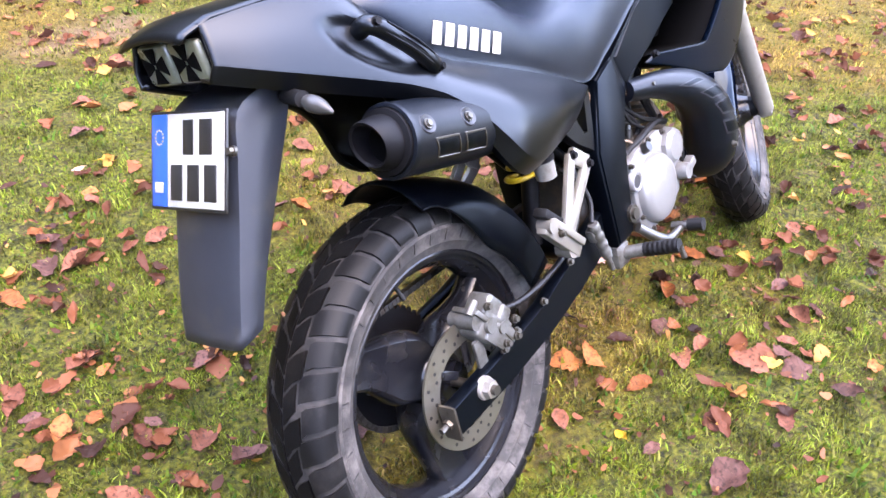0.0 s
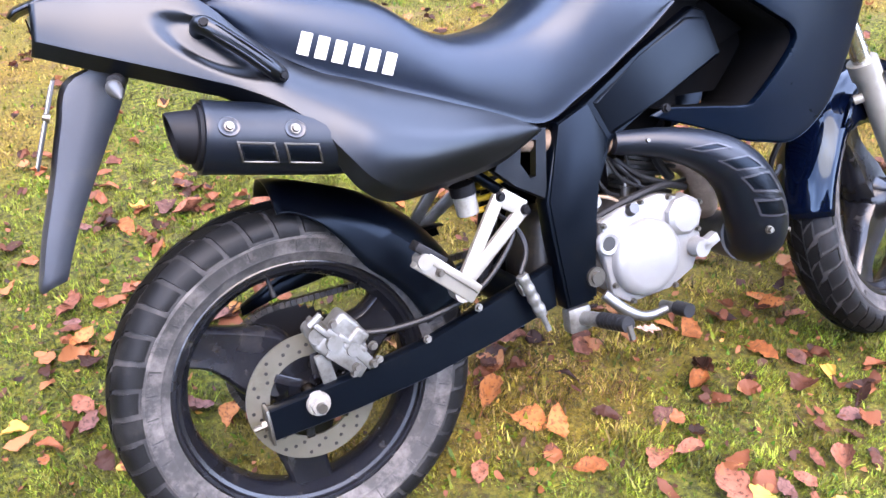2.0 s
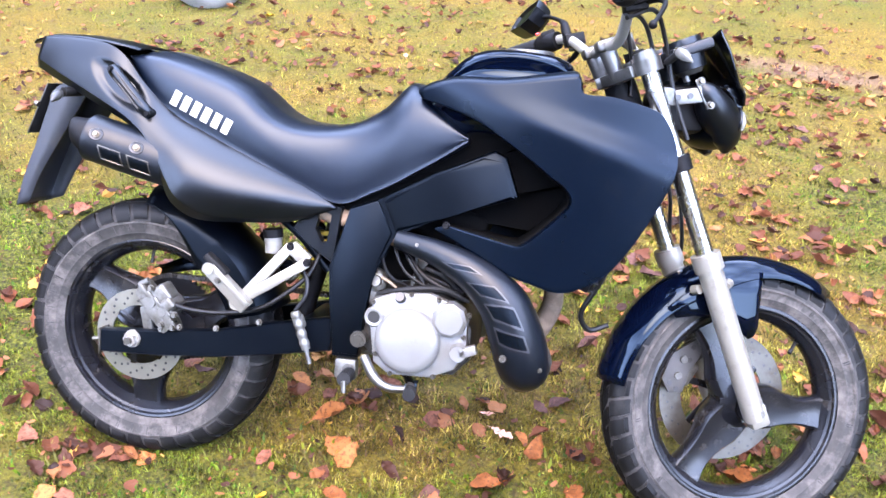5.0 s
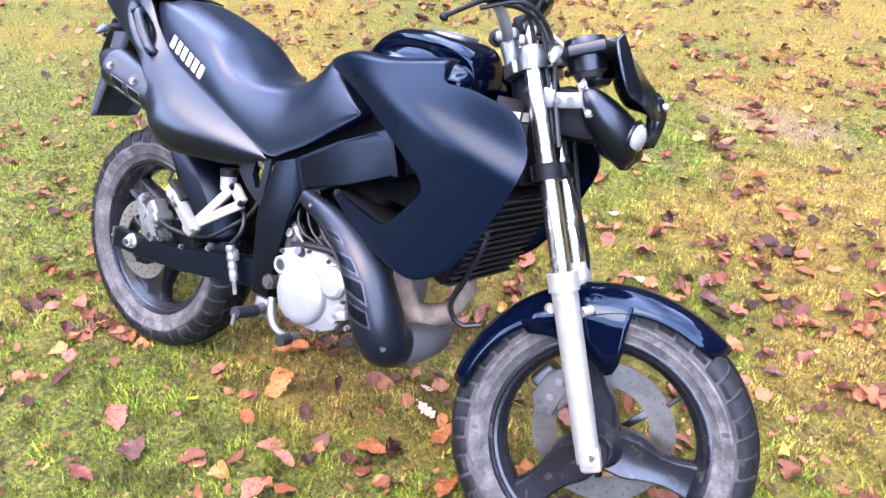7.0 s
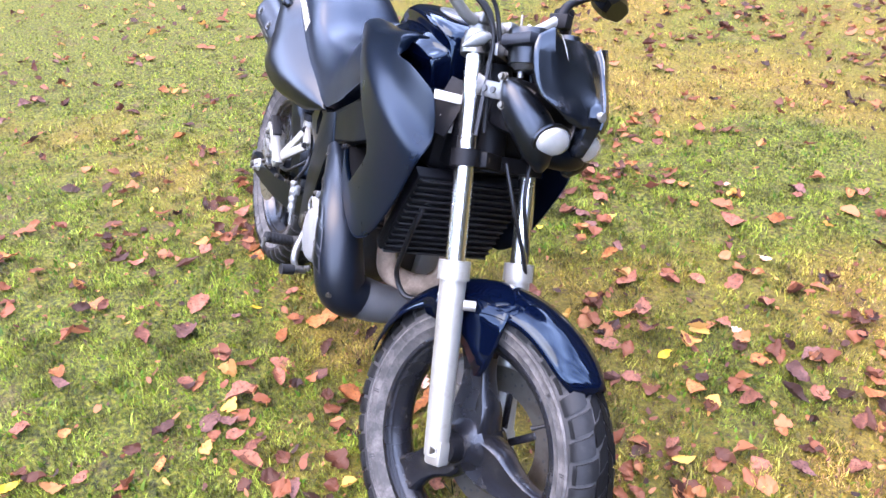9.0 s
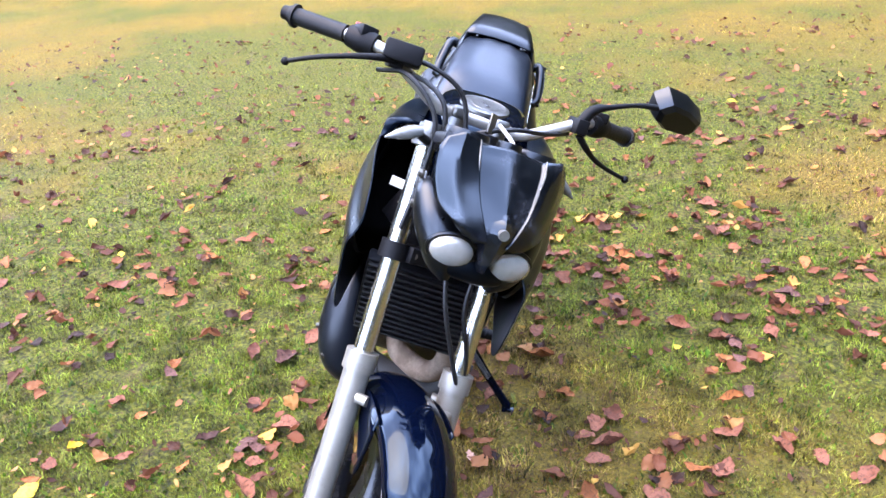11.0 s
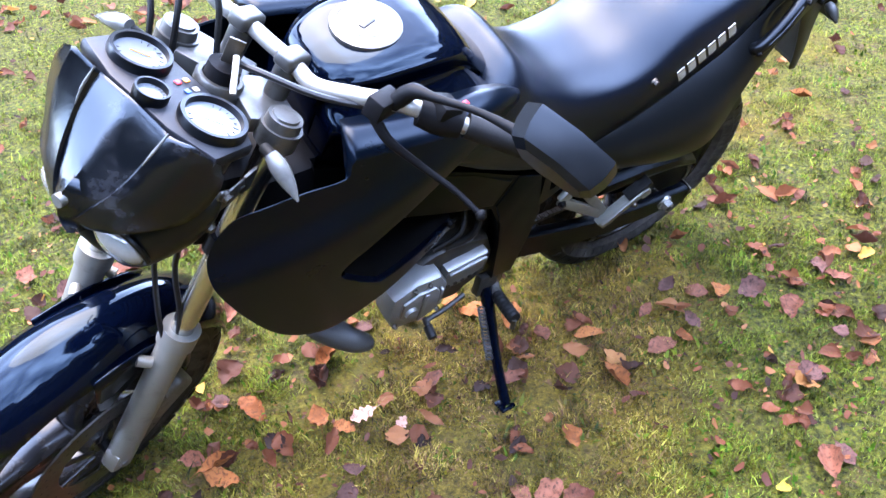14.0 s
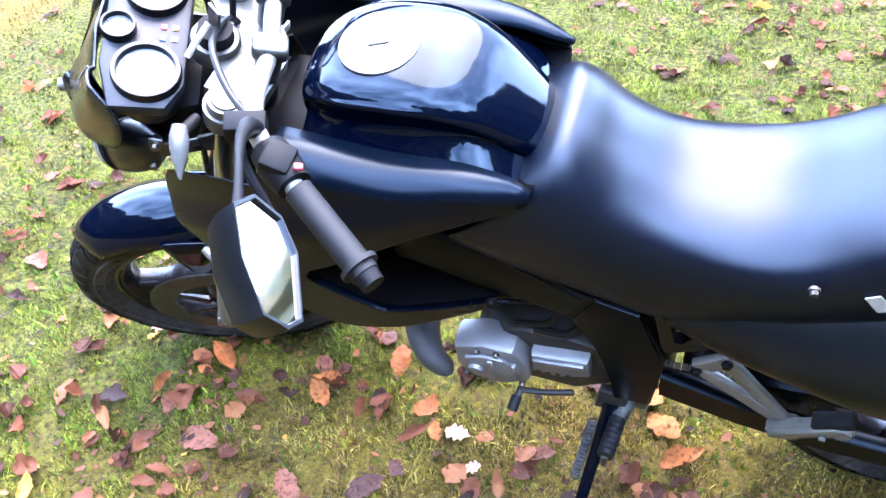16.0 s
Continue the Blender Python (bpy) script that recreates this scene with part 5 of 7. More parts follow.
rod(bm, (0.315, -0.098, 0.266), (0.313, -0.098, 0.284), 0.022, seg=18)
part("lid", bm, M_DARK, res)

# side stand and gear lever on the left
bm = bmesh.new()
tube(bm, [(0.535, 0.125, 0.0), (0.545, 0.175, -0.045), (0.560, 0.245, -0.110), (0.572, 0.318, -0.172)], [0.016, 0.013, 0.011, 0.012], seg=12)
box(bm, (0.036, 0.034, 0.008), Matrix.Translation((0.574, 0.321, -0.176)) @ pose(0, 0, 0, LEAN, 0, 0), 0.003)
stand = part("side_stand", bm, M_GLOSS, bike, "black side stand standing in the moss")
bm = bmesh.new()
pts = [(0.562 + 0.018 * t_ + 0.007 * math.cos(t_ * 16 * 2 * math.pi), 0.155 + 0.085 * t_ + 0.007 * math.sin(t_ * 16 * 2 * math.pi), -0.02 - 0.075 * t_) for t_ in [i / 128 for i in range(129)]]
tube(bm, pts, 0.0022, seg=6, n=256)
part("spring", bm, M_ENGINE, stand)
bm = bmesh.new()
bar(bm, (0.53, 0.115, 0.035), (0.54, 0.125, -0.015), 0.05, 0.02)
part("pivot_plate", bm, M_ENGINE, stand)
bm = bmesh.new()
tube(bm, [(0.60, 0.130, 0.024), (0.65, 0.136, 0.012), (0.695, 0.138, 0.004)], 0.006, seg=8)
tube(bm, [(0.695, 0.132, 0.004), (0.700, 0.166, -0.002)], 0.007, seg=8)
gear = part("gear_lever", bm, M_ENGINE, bike, "steel gear lever with a rubber tip")
bm = bmesh.new()
tube(bm, [(0.699, 0.150, 0.001), (0.702, 0.176, -0.004)], 0.010, seg=10)
part("rubber", bm, M_RUBBER, gear)

# ---- front fork, wheel and mudguard ----
AX, AZ = 0.040, -0.350
for sg in (-1, 1):
    bm = bmesh.new()
    tube(bm, [S(0.030, sg * 0.097, -0.362), S(0.030, sg * 0.097, -0.02)], [0.0235, 0.0255], seg=24)
    box(bm, (0.042, 0.034, 0.05), steer @ pose(0.034, sg * 0.097, AZ - 0.006), 0.008)
    rod(bm, S(0.030, sg * 0.097, -0.03), S(0.030, sg * 0.097, 0.006), 0.0305, seg=24)
    rod(bm, S(0.055, sg * 0.090, -0.075), S(0.072, sg * 0.074, -0.075), 0.010)
    rod(bm, S(0.0, sg * 0.090, -0.062), S(-0.008, sg * 0.074, -0.062), 0.010)
    leg = part("fork_lower", bm, M_FORK, bike, "grey-silver painted fork lower leg")
    bolt("axle_bolt", S(0.036, sg * 0.112, AZ), tuple(steer.to_3x3() @ Vector((0, sg, 0))), 0.010, leg)
    bm = bmesh.new()
    rod(bm, S(0.030, sg * 0.097, 0.0), S(0.030, sg * 0.097, 0.425), 0.0185, seg=24)
    tubep = part("fork_tube", bm, M_CHROME, bike, "chromed fork tube")
    bm = bmesh.new()
    rod(bm, S(0.030, sg * 0.097, 0.420), S(0.030, sg * 0.097, 0.434), 0.025, 0.0235, seg=28)
    rod(bm, S(0.030, sg * 0.097, 0.434), S(0.030, sg * 0.097, 0.437), 0.019, 0.018, seg=24)
    part("fork_cap", bm, M_ALU, tubep)
bm = bmesh.new()
for sg in (-1, 1):
    rod(bm, S(0.030, sg * 0.097, 0.183), S(0.030, sg * 0.097, 0.215), 0.028, seg=20)
    bar(bm, S(0.0, 0, 0.199), S(0.030, sg * 0.085, 0.199), 0.030, 0.07, side=tuple(steer.to_3x3() @ Vector((1, 0, 0))))
lower = part("lower_fork_clamp", bm, M_DARK, bike, "black lower fork clamp")
for sg in (-1, 1):
    bolt("bolt", S(0.052, sg * 0.066, 0.199), tuple(steer.to_3x3() @ Vector((1, 0, 0))), 0.008, lower)
bm = bmesh.new()
for sg in (-1, 1):
    rod(bm, S(0.030, sg * 0.097, 0.392), S(0.030, sg * 0.097, 0.420), 0.029, seg=20)
    bar(bm, S(-0.01, 0, 0.405), S(0.026, sg * 0.085, 0.405), 0.024, 0.075, side=tuple(steer.to_3x3() @ Vector((1, 0, 0))))
    rod(bm, S(-0.016, sg * 0.043, 0.40), S(-0.020, sg * 0.043, 0.462), 0.016, 0.018)
    box(bm, (0.045, 0.032, 0.024), steer @ pose(-0.020, sg * 0.043, 0.474), 0.007, 3)
upper = part("upper_fork_clamp", bm, M_ALU, bike, "cast aluminium upper fork clamp with bar risers")
bm = bmesh.new()
rod(bm, S(0.050, 0.0, 0.40), S(0.050, 0.0, 0.446), 0.024, 0.022, seg=20)
lock = part("ignition_switch", bm, M_DARK, bike, "black ignition lock with a key")
bm = bmesh.new()
box(bm, (0.004, 0.022, 0.036), steer @ pose(0.050, 0.003, 0.468, 0, 0, 40), 0.001)
part("key", bm, M_STEEL, lock)
bm = bmesh.new()
lathe(bm, [(0.0235, 0.402), (0.0325, 0.402), (0.0325, 0.424), (0.030, 0.428), (0.0245, 0.428)], seg=28, m=steer @ Matrix.Translation((0.050, 0, 0)) @ pose(0, 0, 0, 90, 0, 0))
part("collar", bm, M_ALU, lock, "cast aluminium collar round the lock")
bm = bmesh.new()
tube(bm, [S(0.056, 0.014, 0.470), S(0.072, 0.034, 0.452), S(0.080, 0.045, 0.440)], 0.0042, seg=8)
part("key_tag", bm, M_WHITE, lock, "pale key tag")

fm = steer @ Matrix.Translation((AX, 0, AZ))
front = make_wheel("front_wheel", 0.304, 0.052, 0.216, fm, 90, 3, ((0.030, 0.046, 0.036), (0.070, 0.048, 0.030), (0.110, 0.036, 0.024), (0.150, 0.032, 0.020), (0.192, 0.040, 0.022)), 44, 0.034, "black three-spoke cast front wheel with a dusty tyre")
brake_disc(fm, 0.070, 0.149, 0.098, 54, front, M_DULLDISC)
bm = bmesh.new()
rod(bm, S(AX, -0.10, AZ), S(AX, 0.10, AZ), 0.011)
rod(bm, S(AX, -0.088, AZ), S(AX, -0.055, AZ), 0.026, 0.030)
# axle and spacer blackened in place of the hub's dark hollow
part("axle", bm, M_DARK, front)
bm = bmesh.new()
box(bm, (0.060, 0.055, 0.095), steer @ Matrix.Translation((AX - 0.085, 0.075, AZ + 0.105)) @ pose(0, 0, 0, 0, -35, 0), 0.010, 3)
bar(bm, S(AX - 0.06, 0.09, AZ + 0.09), S(0.026, 0.094, AZ + 0.10), 0.05, 0.015, side=tuple(steer.to_3x3() @ Vector((0, 1, 0))))
for dx, dz, rr in ((-0.070, 0.118, 0.010), (-0.094, 0.088, 0.010)):
    c = S(AX + dx, 0.045, AZ + dz)
    rod(bm, c, S(AX + dx, 0.036, AZ + dz), rr, rr * 0.85, seg=18)
front_caliper = part("front_brake_caliper", bm, M_ALUDIRTY, bike, "dirty front brake caliper")
bm = bmesh.new()
plate_m = steer @ Matrix.Translation((AX, 0, AZ))
prism(bm, [(-0.030, 0.150), (-0.090, 0.140), (-0.132, 0.095), (-0.128, 0.060), (-0.095, 0.048), (-0.072, 0.085), (-0.020, 0.118)], 0.040, 0.047, 0.002, plate_m)
mount = part("mounting_plate", bm, M_GREYMETAL, front_caliper, "dull drilled caliper plate")
for x, z in ((-0.040, 0.136), (-0.118, 0.080), (-0.108, 0.062), (-0.058, 0.112)):
    bm = bmesh.new()
    rod(bm, plate_m @ Vector((x, 0.0395, z)), plate_m @ Vector((x, 0.0385, z)), 0.006, seg=12)
    part("drilling", bm, M_BLACKPRINT, mount)
for wheel_, m_, ang, rr in ((front, fm, 24, 0.190), (rear, ident, 95, 0.188)):
    bm = bmesh.new()
    c_, s_ = math.cos(radians(ang)), math.sin(radians(ang))
    rod(bm, m_ @ Vector((rr * c_, 0, rr * s_)), m_ @ Vector(((rr - 0.022) * c_, -0.010, (rr - 0.022) * s_)), 0.0042, 0.0036, seg=10)
    rod(bm, m_ @ Vector(((rr - 0.022) * c_, -0.010, (rr - 0.022) * s_)), m_ @ Vector(((rr - 0.032) * c_, -0.0145, (rr - 0.032) * s_)), 0.0048, seg=10)
    part("valve", bm, M_RUBBER, wheel_, "short black tyre valve")

rows = []
for i in range(40):
    a = radians(150 - 120 * i / 39)
    row = []
    taper = 1 - 0.10 * max(0, (i - 26) / 13) - 0.45 * max(0, (i - 35) / 4) ** 2 - 0.15 * max(0, (8 - i) / 8)
    for j in range(15):
        q = -1 + 2 * j / 14
        rr = 0.322 - 0.050 * abs(q) ** 2.4 * (0.55 + 0.45 * math.exp(-((i - 19) / 7) ** 2) + 0.2)
        row.append(fm @ Vector((rr * math.cos(a), q * 0.072 * taper, rr * math.sin(a))))
    rows.append(row)
mud = sheet("front_mudguard", rows, 0.003, M_GLOSS, bike, "gloss black front mudguard with sky reflections", 50)
for sg in (-1, 1):
    rows = []
    for a, r0 in ((112, 0.262), (104, 0.240), (96, 0.218), (88, 0.196), (81, 0.168), (75, 0.150), (70, 0.156), (67.5, 0.176)):
        ar = radians(a)
        rows.append([fm @ Vector((r * math.cos(ar), sg * (0.0665 + 0.0015 * k), r * math.sin(ar))) for k, r in enumerate((r0, r0 * 0.66 + 0.29 * 0.34, r0 * 0.33 + 0.29 * 0.67, 0.292))])
    sheet("side_stay", rows, 0.004, M_GLOSS, mud)

# ---- handlebar ----
BAR_L = [(-0.020, 0.0, 0.470), (-0.020, 0.045, 0.470), (-0.010, 0.092, 0.472), (-0.006, 0.150, 0.503), (-0.014, 0.210, 0.534), (-0.062, 0.285, 0.545), (-0.128, 0.374, 0.553)]
bm = bmesh.new()
tube(bm, [S(*p) for p in mirrored(BAR_L)[:0:-1] + BAR_L], 0.0112, seg=14, n=90)
bars = part("handlebar", bm, M_BAR, bike, "silver tubular handlebar")
for sg in (-1, 1):
    g0, g1 = Vector((-0.058, sg * 0.278, 0.5445)), Vector((-0.129, sg * 0.374, 0.553))
    bm = bmesh.new()
    tube(bm, [S(*g0.lerp(g1, k / 48)) for k in range(49)], [0.0164 if k % 6 == 1 else 0.0163 for k in range(49)], seg=18, n=97)
    d = (g1 - g0).normalized()
    rod(bm, S(*(g1 - d * 0.014)), S(*(g1 - d * 0.008)), 0.022, seg=18)
    grip = part("grip", bm, M_RUBBER, bars, "black rubber grip")
    bm = bmesh.new()
    rod(bm, S(*(g1 - d * 0.002)), S(*(g1 + d * 0.014)), 0.0145, 0.013, seg=16)
    part("bar_end", bm, M_DARK, grip)
    bm = bmesh.new()
    s0, s1 = Vector((-0.024, sg * 0.226, 0.537)), Vector((-0.054, sg * 0.272, 0.544))
    tube(bm, [S(*s0), S(*(s0.lerp(s1, 0.5))), S(*s1)], [0.021, 0.024, 0.020], seg=14)
    box(bm, (0.034, 0.036, 0.022), steer @ Matrix.Translation(s0.lerp(s1, 0.5) + Vector((0.004, 0, 0.016))) @ pose(0, 0, 0, 0, 0, sg * -20), 0.005)
    switch = part("switch_block", bm, M_DARK, bars, "black handlebar switch block")
    bm = bmesh.new()
    box(bm, (0.010, 0.008, 0.006), steer @ Matrix.Translation(s0.lerp(s1, 0.8) + Vector((-0.008, 0, 0.026))), 0.002)
    part("button", bm, M_RED, switch)
    # lever
    bm = bmesh.new()
    LV = [(0.018, sg * 0.190, 0.520), (0.030, sg * 0.225, 0.514), (0.020, sg * 0.275, 0.500), (-0.014, sg * 0.325, 0.482), (-0.056, sg * 0.368, 0.462)]
    if sg > 0:
        LV = [(0.010, 0.195, 0.506), (0.000, 0.222, 0.489), (-0.028, 0.264, 0.475), (-0.050, 0.312, 0.467), (-0.058, 0.360, 0.461)]
    tube(bm, [S(*p) for p in LV], [0.0075, 0.0066, 0.0052, 0.0045, 0.004], seg=10)
    bmesh.ops.create_uvsphere(bm, u_segments=12, v_segments=8, radius=0.0078, matrix=Matrix.Translation(S(*LV[-1])))
    lever = part("lever", bm, M_DARK, bars, "black hand lever with a ball end")
    bm = bmesh.new()
    bar(bm, S(-0.022, sg * 0.190, 0.526), S(0.024, sg * 0.192, 0.520), 0.03, 0.026, side=tuple(steer.to_3x3() @ Vector((0, 1, 0))))
    part("perch", bm, M_DARK, lever)
# front brake reservoir on the right
bm = bmesh.new()
box(bm, (0.052, 0.070, 0.036), steer @ pose(0.022, -0.185, 0.535, 0, 0, -14), 0.006)
resf = part("front_brake_reservoir", bm, M_DARK, bike, "black front brake fluid box")
# mirror on the left
bm = bmesh.new()
tube(bm, [S(-0.010, 0.200, 0.530), S(-0.002, 0.215, 0.562), S(0.004, 0.245, 0.578), S(0.002, 0.300, 0.600), S(0.000, 0.352, 0.612)], [0.0125, 0.0105, 0.0060, 0.0048, 0.0075], seg=10)
mirror = part("mirror", bm, M_DARK, bike, "black angular rear-view mirror on the left bar")
MIR = [(-0.010, 0.036), (0.045, 0.034), (0.062, 0.010), (0.058, -0.012), (-0.008, -0.038), (-0.046, -0.034), (-0.070, -0.008), (-0.062, 0.022)]


def mirror_frame(facing):
    my = Vector(facing).normalized()
    mx = Vector((-0.53, 0.74, -0.42))
    mx = (mx - my * mx.dot(my)).normalized()
    m = Matrix((mx, my, mx.cross(my))).transposed().to_4x4()
    m.translation = Vector((0.794, 0.374, 0.806))
    return m


mm = mirror_frame((-0.82, -0.31, 0.48))
bm = bmesh.new()
backs = [(0.70, -0.034), (0.88, -0.026), (0.98, -0.008), (1.0, 0.012), (0.985, 0.017), (0.93, 0.017), (0.915, 0.011)]
rows = [[mm @ Vector((x * k_, y_, z * k_)) for x, z in MIR] for k_, y_ in backs]
loops = grid(bm, rows, close_v=True)
bm.faces.new(loops[0])
bm.faces.new(loops[-1])
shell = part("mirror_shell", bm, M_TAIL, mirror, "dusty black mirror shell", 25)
bm = bmesh.new()
prism(bm, [(x * 0.91, z * 0.91) for x, z in MIR], 0.0112, 0.0128, 0, mm)
part("mirror_glass", bm, M_MIRROR, mirror)

# ---- headlamp mask and instruments ----
COWL = [  # rows from the top edge to the lower lip, from the middle to the side: (sideways, forward, up); the ears stand proud of the middle panel
    [(0, 0.194, 0.424), (0.057, 0.190, 0.418), (0.063, 0.196, 0.422), (0.092, 0.203, 0.430), (0.118, 0.190, 0.412)],
    [(0, 0.206, 0.400), (0.056, 0.202, 0.395), (0.061, 0.207, 0.398), (0.094, 0.209, 0.396), (0.126, 0.190, 0.388)],
    [(0, 0.222, 0.362), (0.051, 0.214, 0.358), (0.055, 0.218, 0.358), (0.090, 0.213, 0.354), (0.123, 0.192, 0.348)],
    [(0, 0.238, 0.326), (0.042, 0.226, 0.322), (0.045, 0.231, 0.322), (0.078, 0.220, 0.316), (0.109, 0.198, 0.312)],
    [(0, 0.250, 0.296), (0.028, 0.238, 0.290), (0.031, 0.241, 0.290), (0.056, 0.232, 0.284), (0.084, 0.218, 0.290)],
    [(0, 0.250, 0.268), (0.016, 0.242, 0.264), (0.018, 0.244, 0.264), (0.034, 0.236, 0.262), (0.056, 0.226, 0.270)],
]
rows = []
side = [polyline(r, 17) for r in COWL]
for f in range(26):
    row = [r for r in spline([np.array(c).ravel() for c in side], 26)[f].reshape(17, 3)]
    rows.append([S(x, -y, z) for y, x, z in row[:0:-1]] + [S(x - 0.030 * max(0.0, (y - 0.06) / 0.06) ** 1.5, y, z) for y, x, z in row])
cowl = sheet("headlamp_mask", rows, 0.004, M_MASK, bike, "scratched black headlamp mask with a beak", 30)
rows = []
for z, hw, x in ((0.318, 0.012, 0.246), (0.302, 0.020, 0.254), (0.284, 0.024, 0.257), (0.262, 0.022, 0.252), (0.240, 0.014, 0.240), (0.216, 0.004, 0.224)):
    rows.append([S(x - 0.035, -hw, z), S(x - 0.012, -hw * 0.8, z), S(x, 0, z), S(x - 0.012, hw * 0.8, z), S(x - 0.035, hw, z)])
sheet("beak", rows, 0.003, M_MASK, cowl, "", 20)
for sg in (-1, 1):
    bm = bmesh.new()
    tube(bm, [S(0.197, sg * 0.062, 0.424), S(0.208, sg * 0.0607, 0.398), S(0.2155, sg * 0.0565, 0.370)], [0.0010, 0.0022, 0.0006], seg=8)
    part("worn_ridge", bm, M_ALUDIRTY, cowl, "pale worn ridge")
bm = bmesh.new()
bmesh.ops.create_uvsphere(bm, u_segments=28, v_segments=14, radius=1.0, matrix=steer @ Matrix.Translation((0.158, 0, 0.226)) @ pose(0, 0, 0, 0, 30, 0) @ Matrix.Diagonal((0.050, 0.090, 0.030, 1)))
part("chin", bm, M_FRAME, cowl, "black chin below the lamps")
bm = bmesh.new()
rod(bm, S(0.250, 0, 0.288), S(0.261, 0, 0.286), 0.009, seg=14)
part("duct", bm, M_ALUDIRTY, cowl)
for sg in (-1, 1):
    bm = bmesh.new()
    tube(bm, [S(0.118, sg * 0.108, 0.338), S(0.130, sg * 0.101, 0.318), S(0.144, sg * 0.084, 0.286), S(0.163, sg * 0.064, 0.247), S(0.166, sg * 0.051, 0.212), S(0.162, sg * 0.040, 0.184)], [0.008, 0.024, 0.037, 0.039, 0.030, 0.008], seg=24, n=40)
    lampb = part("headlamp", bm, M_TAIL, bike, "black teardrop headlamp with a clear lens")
    bm = bmesh.new()
    bmesh.ops.create_uvsphere(bm, u_segments=20, v_segments=12, radius=1.0, matrix=steer @ Matrix.Translation((0.196, sg * 0.054, 0.236)) @ pose(0, 0, 0, 0, 30, sg * 8) @ Matrix.Diagonal((0.019, 0.039, 0.029, 1)))
    part("lens", bm, M_LENS, lampb, "clear oval headlamp lens")
    bm = bmesh.new()
    ring_m = steer @ Matrix.Translation((0.194, sg * 0.054, 0.236)) @ pose(0, 0, 0, 0, 30, sg * 8)
    tube(bm, [ring_m @ Vector((-0.002, 0.041 * math.cos(q_), 0.031 * math.sin(q_))) for q_ in [2 * math.pi * k / 24 for k in range(25)]], 0.0042, seg=8, n=73)
    part("bezel", bm, M_TAIL, lampb)
    # brackets from the fork to the mask
    bm = bmesh.new()
    bar(bm, S(0.055, sg * 0.100, 0.330), S(0.125, sg * 0.112, 0.315), 0.030, 0.004, side=tuple(steer.to_3x3() @ Vector((0, 1, 0))))
    bar(bm, S(0.118, sg * 0.113, 0.350), S(0.124, sg * 0.113, 0.285), 0.018, 0.005, side=tuple(steer.to_3x3() @ Vector((0, 1, 0))))
    bar(bm, S(0.030, sg * 0.100, 0.345), S(0.062, sg * 0.102, 0.330), 0.036, 0.006, side=tuple(steer.to_3x3() @ Vector((0, 1, 0))))
    lb = part("lamp_bracket", bm, M_ALU, bike, "aluminium headlamp bracket")
    for hx, hz in ((0.068, 0.327), (0.092, 0.322), (0.121, 0.318)):
        bm = bmesh.new()
        rod(bm, S(hx, sg * 0.1145 if hx > 0.1 else sg * (0.103 + 0.17 * (hx - 0.055)), hz), S(hx, sg * 0.1165 if hx > 0.1 else sg * (0.1055 + 0.17 * (hx - 0.055)), hz), 0.0062 if hx < 0.1 else 0.004, seg=14)
        part("drilling", bm, M_BLACKPRINT, lb)
    bolt("bolt", S(0.119, sg * 0.117, 0.343), tuple(steer.to_3x3() @ Vector((0, sg, 0))), 0.007, lb)
    bolt("bolt", S(0.124, sg * 0.117, 0.292), tuple(steer.to_3x3() @ Vector((0, sg, 0))), 0.007, lb)
    # front indicators
    bm = bmesh.new()
    tube(bm, [S(0.065, sg * 0.108, 0.400), S(0.080, sg * 0.135, 0.408)], 0.008, seg=10)
    wi = part("front_indicator", bm, M_RUBBER, bike, "small pointed front indicator with a clear lens")
    bm = bmesh.new()
    tube(bm, [S(0.084, sg * 0.128, 0.414), S(0.083, sg * 0.145, 0.407), S(0.081, sg * 0.165, 0.397), S(0.079, sg * 0.188, 0.384)], [0.009, 0.0125, 0.010, 0.002], seg=14)
    part("lens", bm, M_INDICATOR, wi)
bm = bmesh.new()
box(bm, (0.10, 0.13, 0.10), steer @ pose(0.095, 0, 0.30, 0, 20, 0), 0.02)
part("lamp_carrier", bm, M_DARK, bike, "black carrier behind the headlamps")
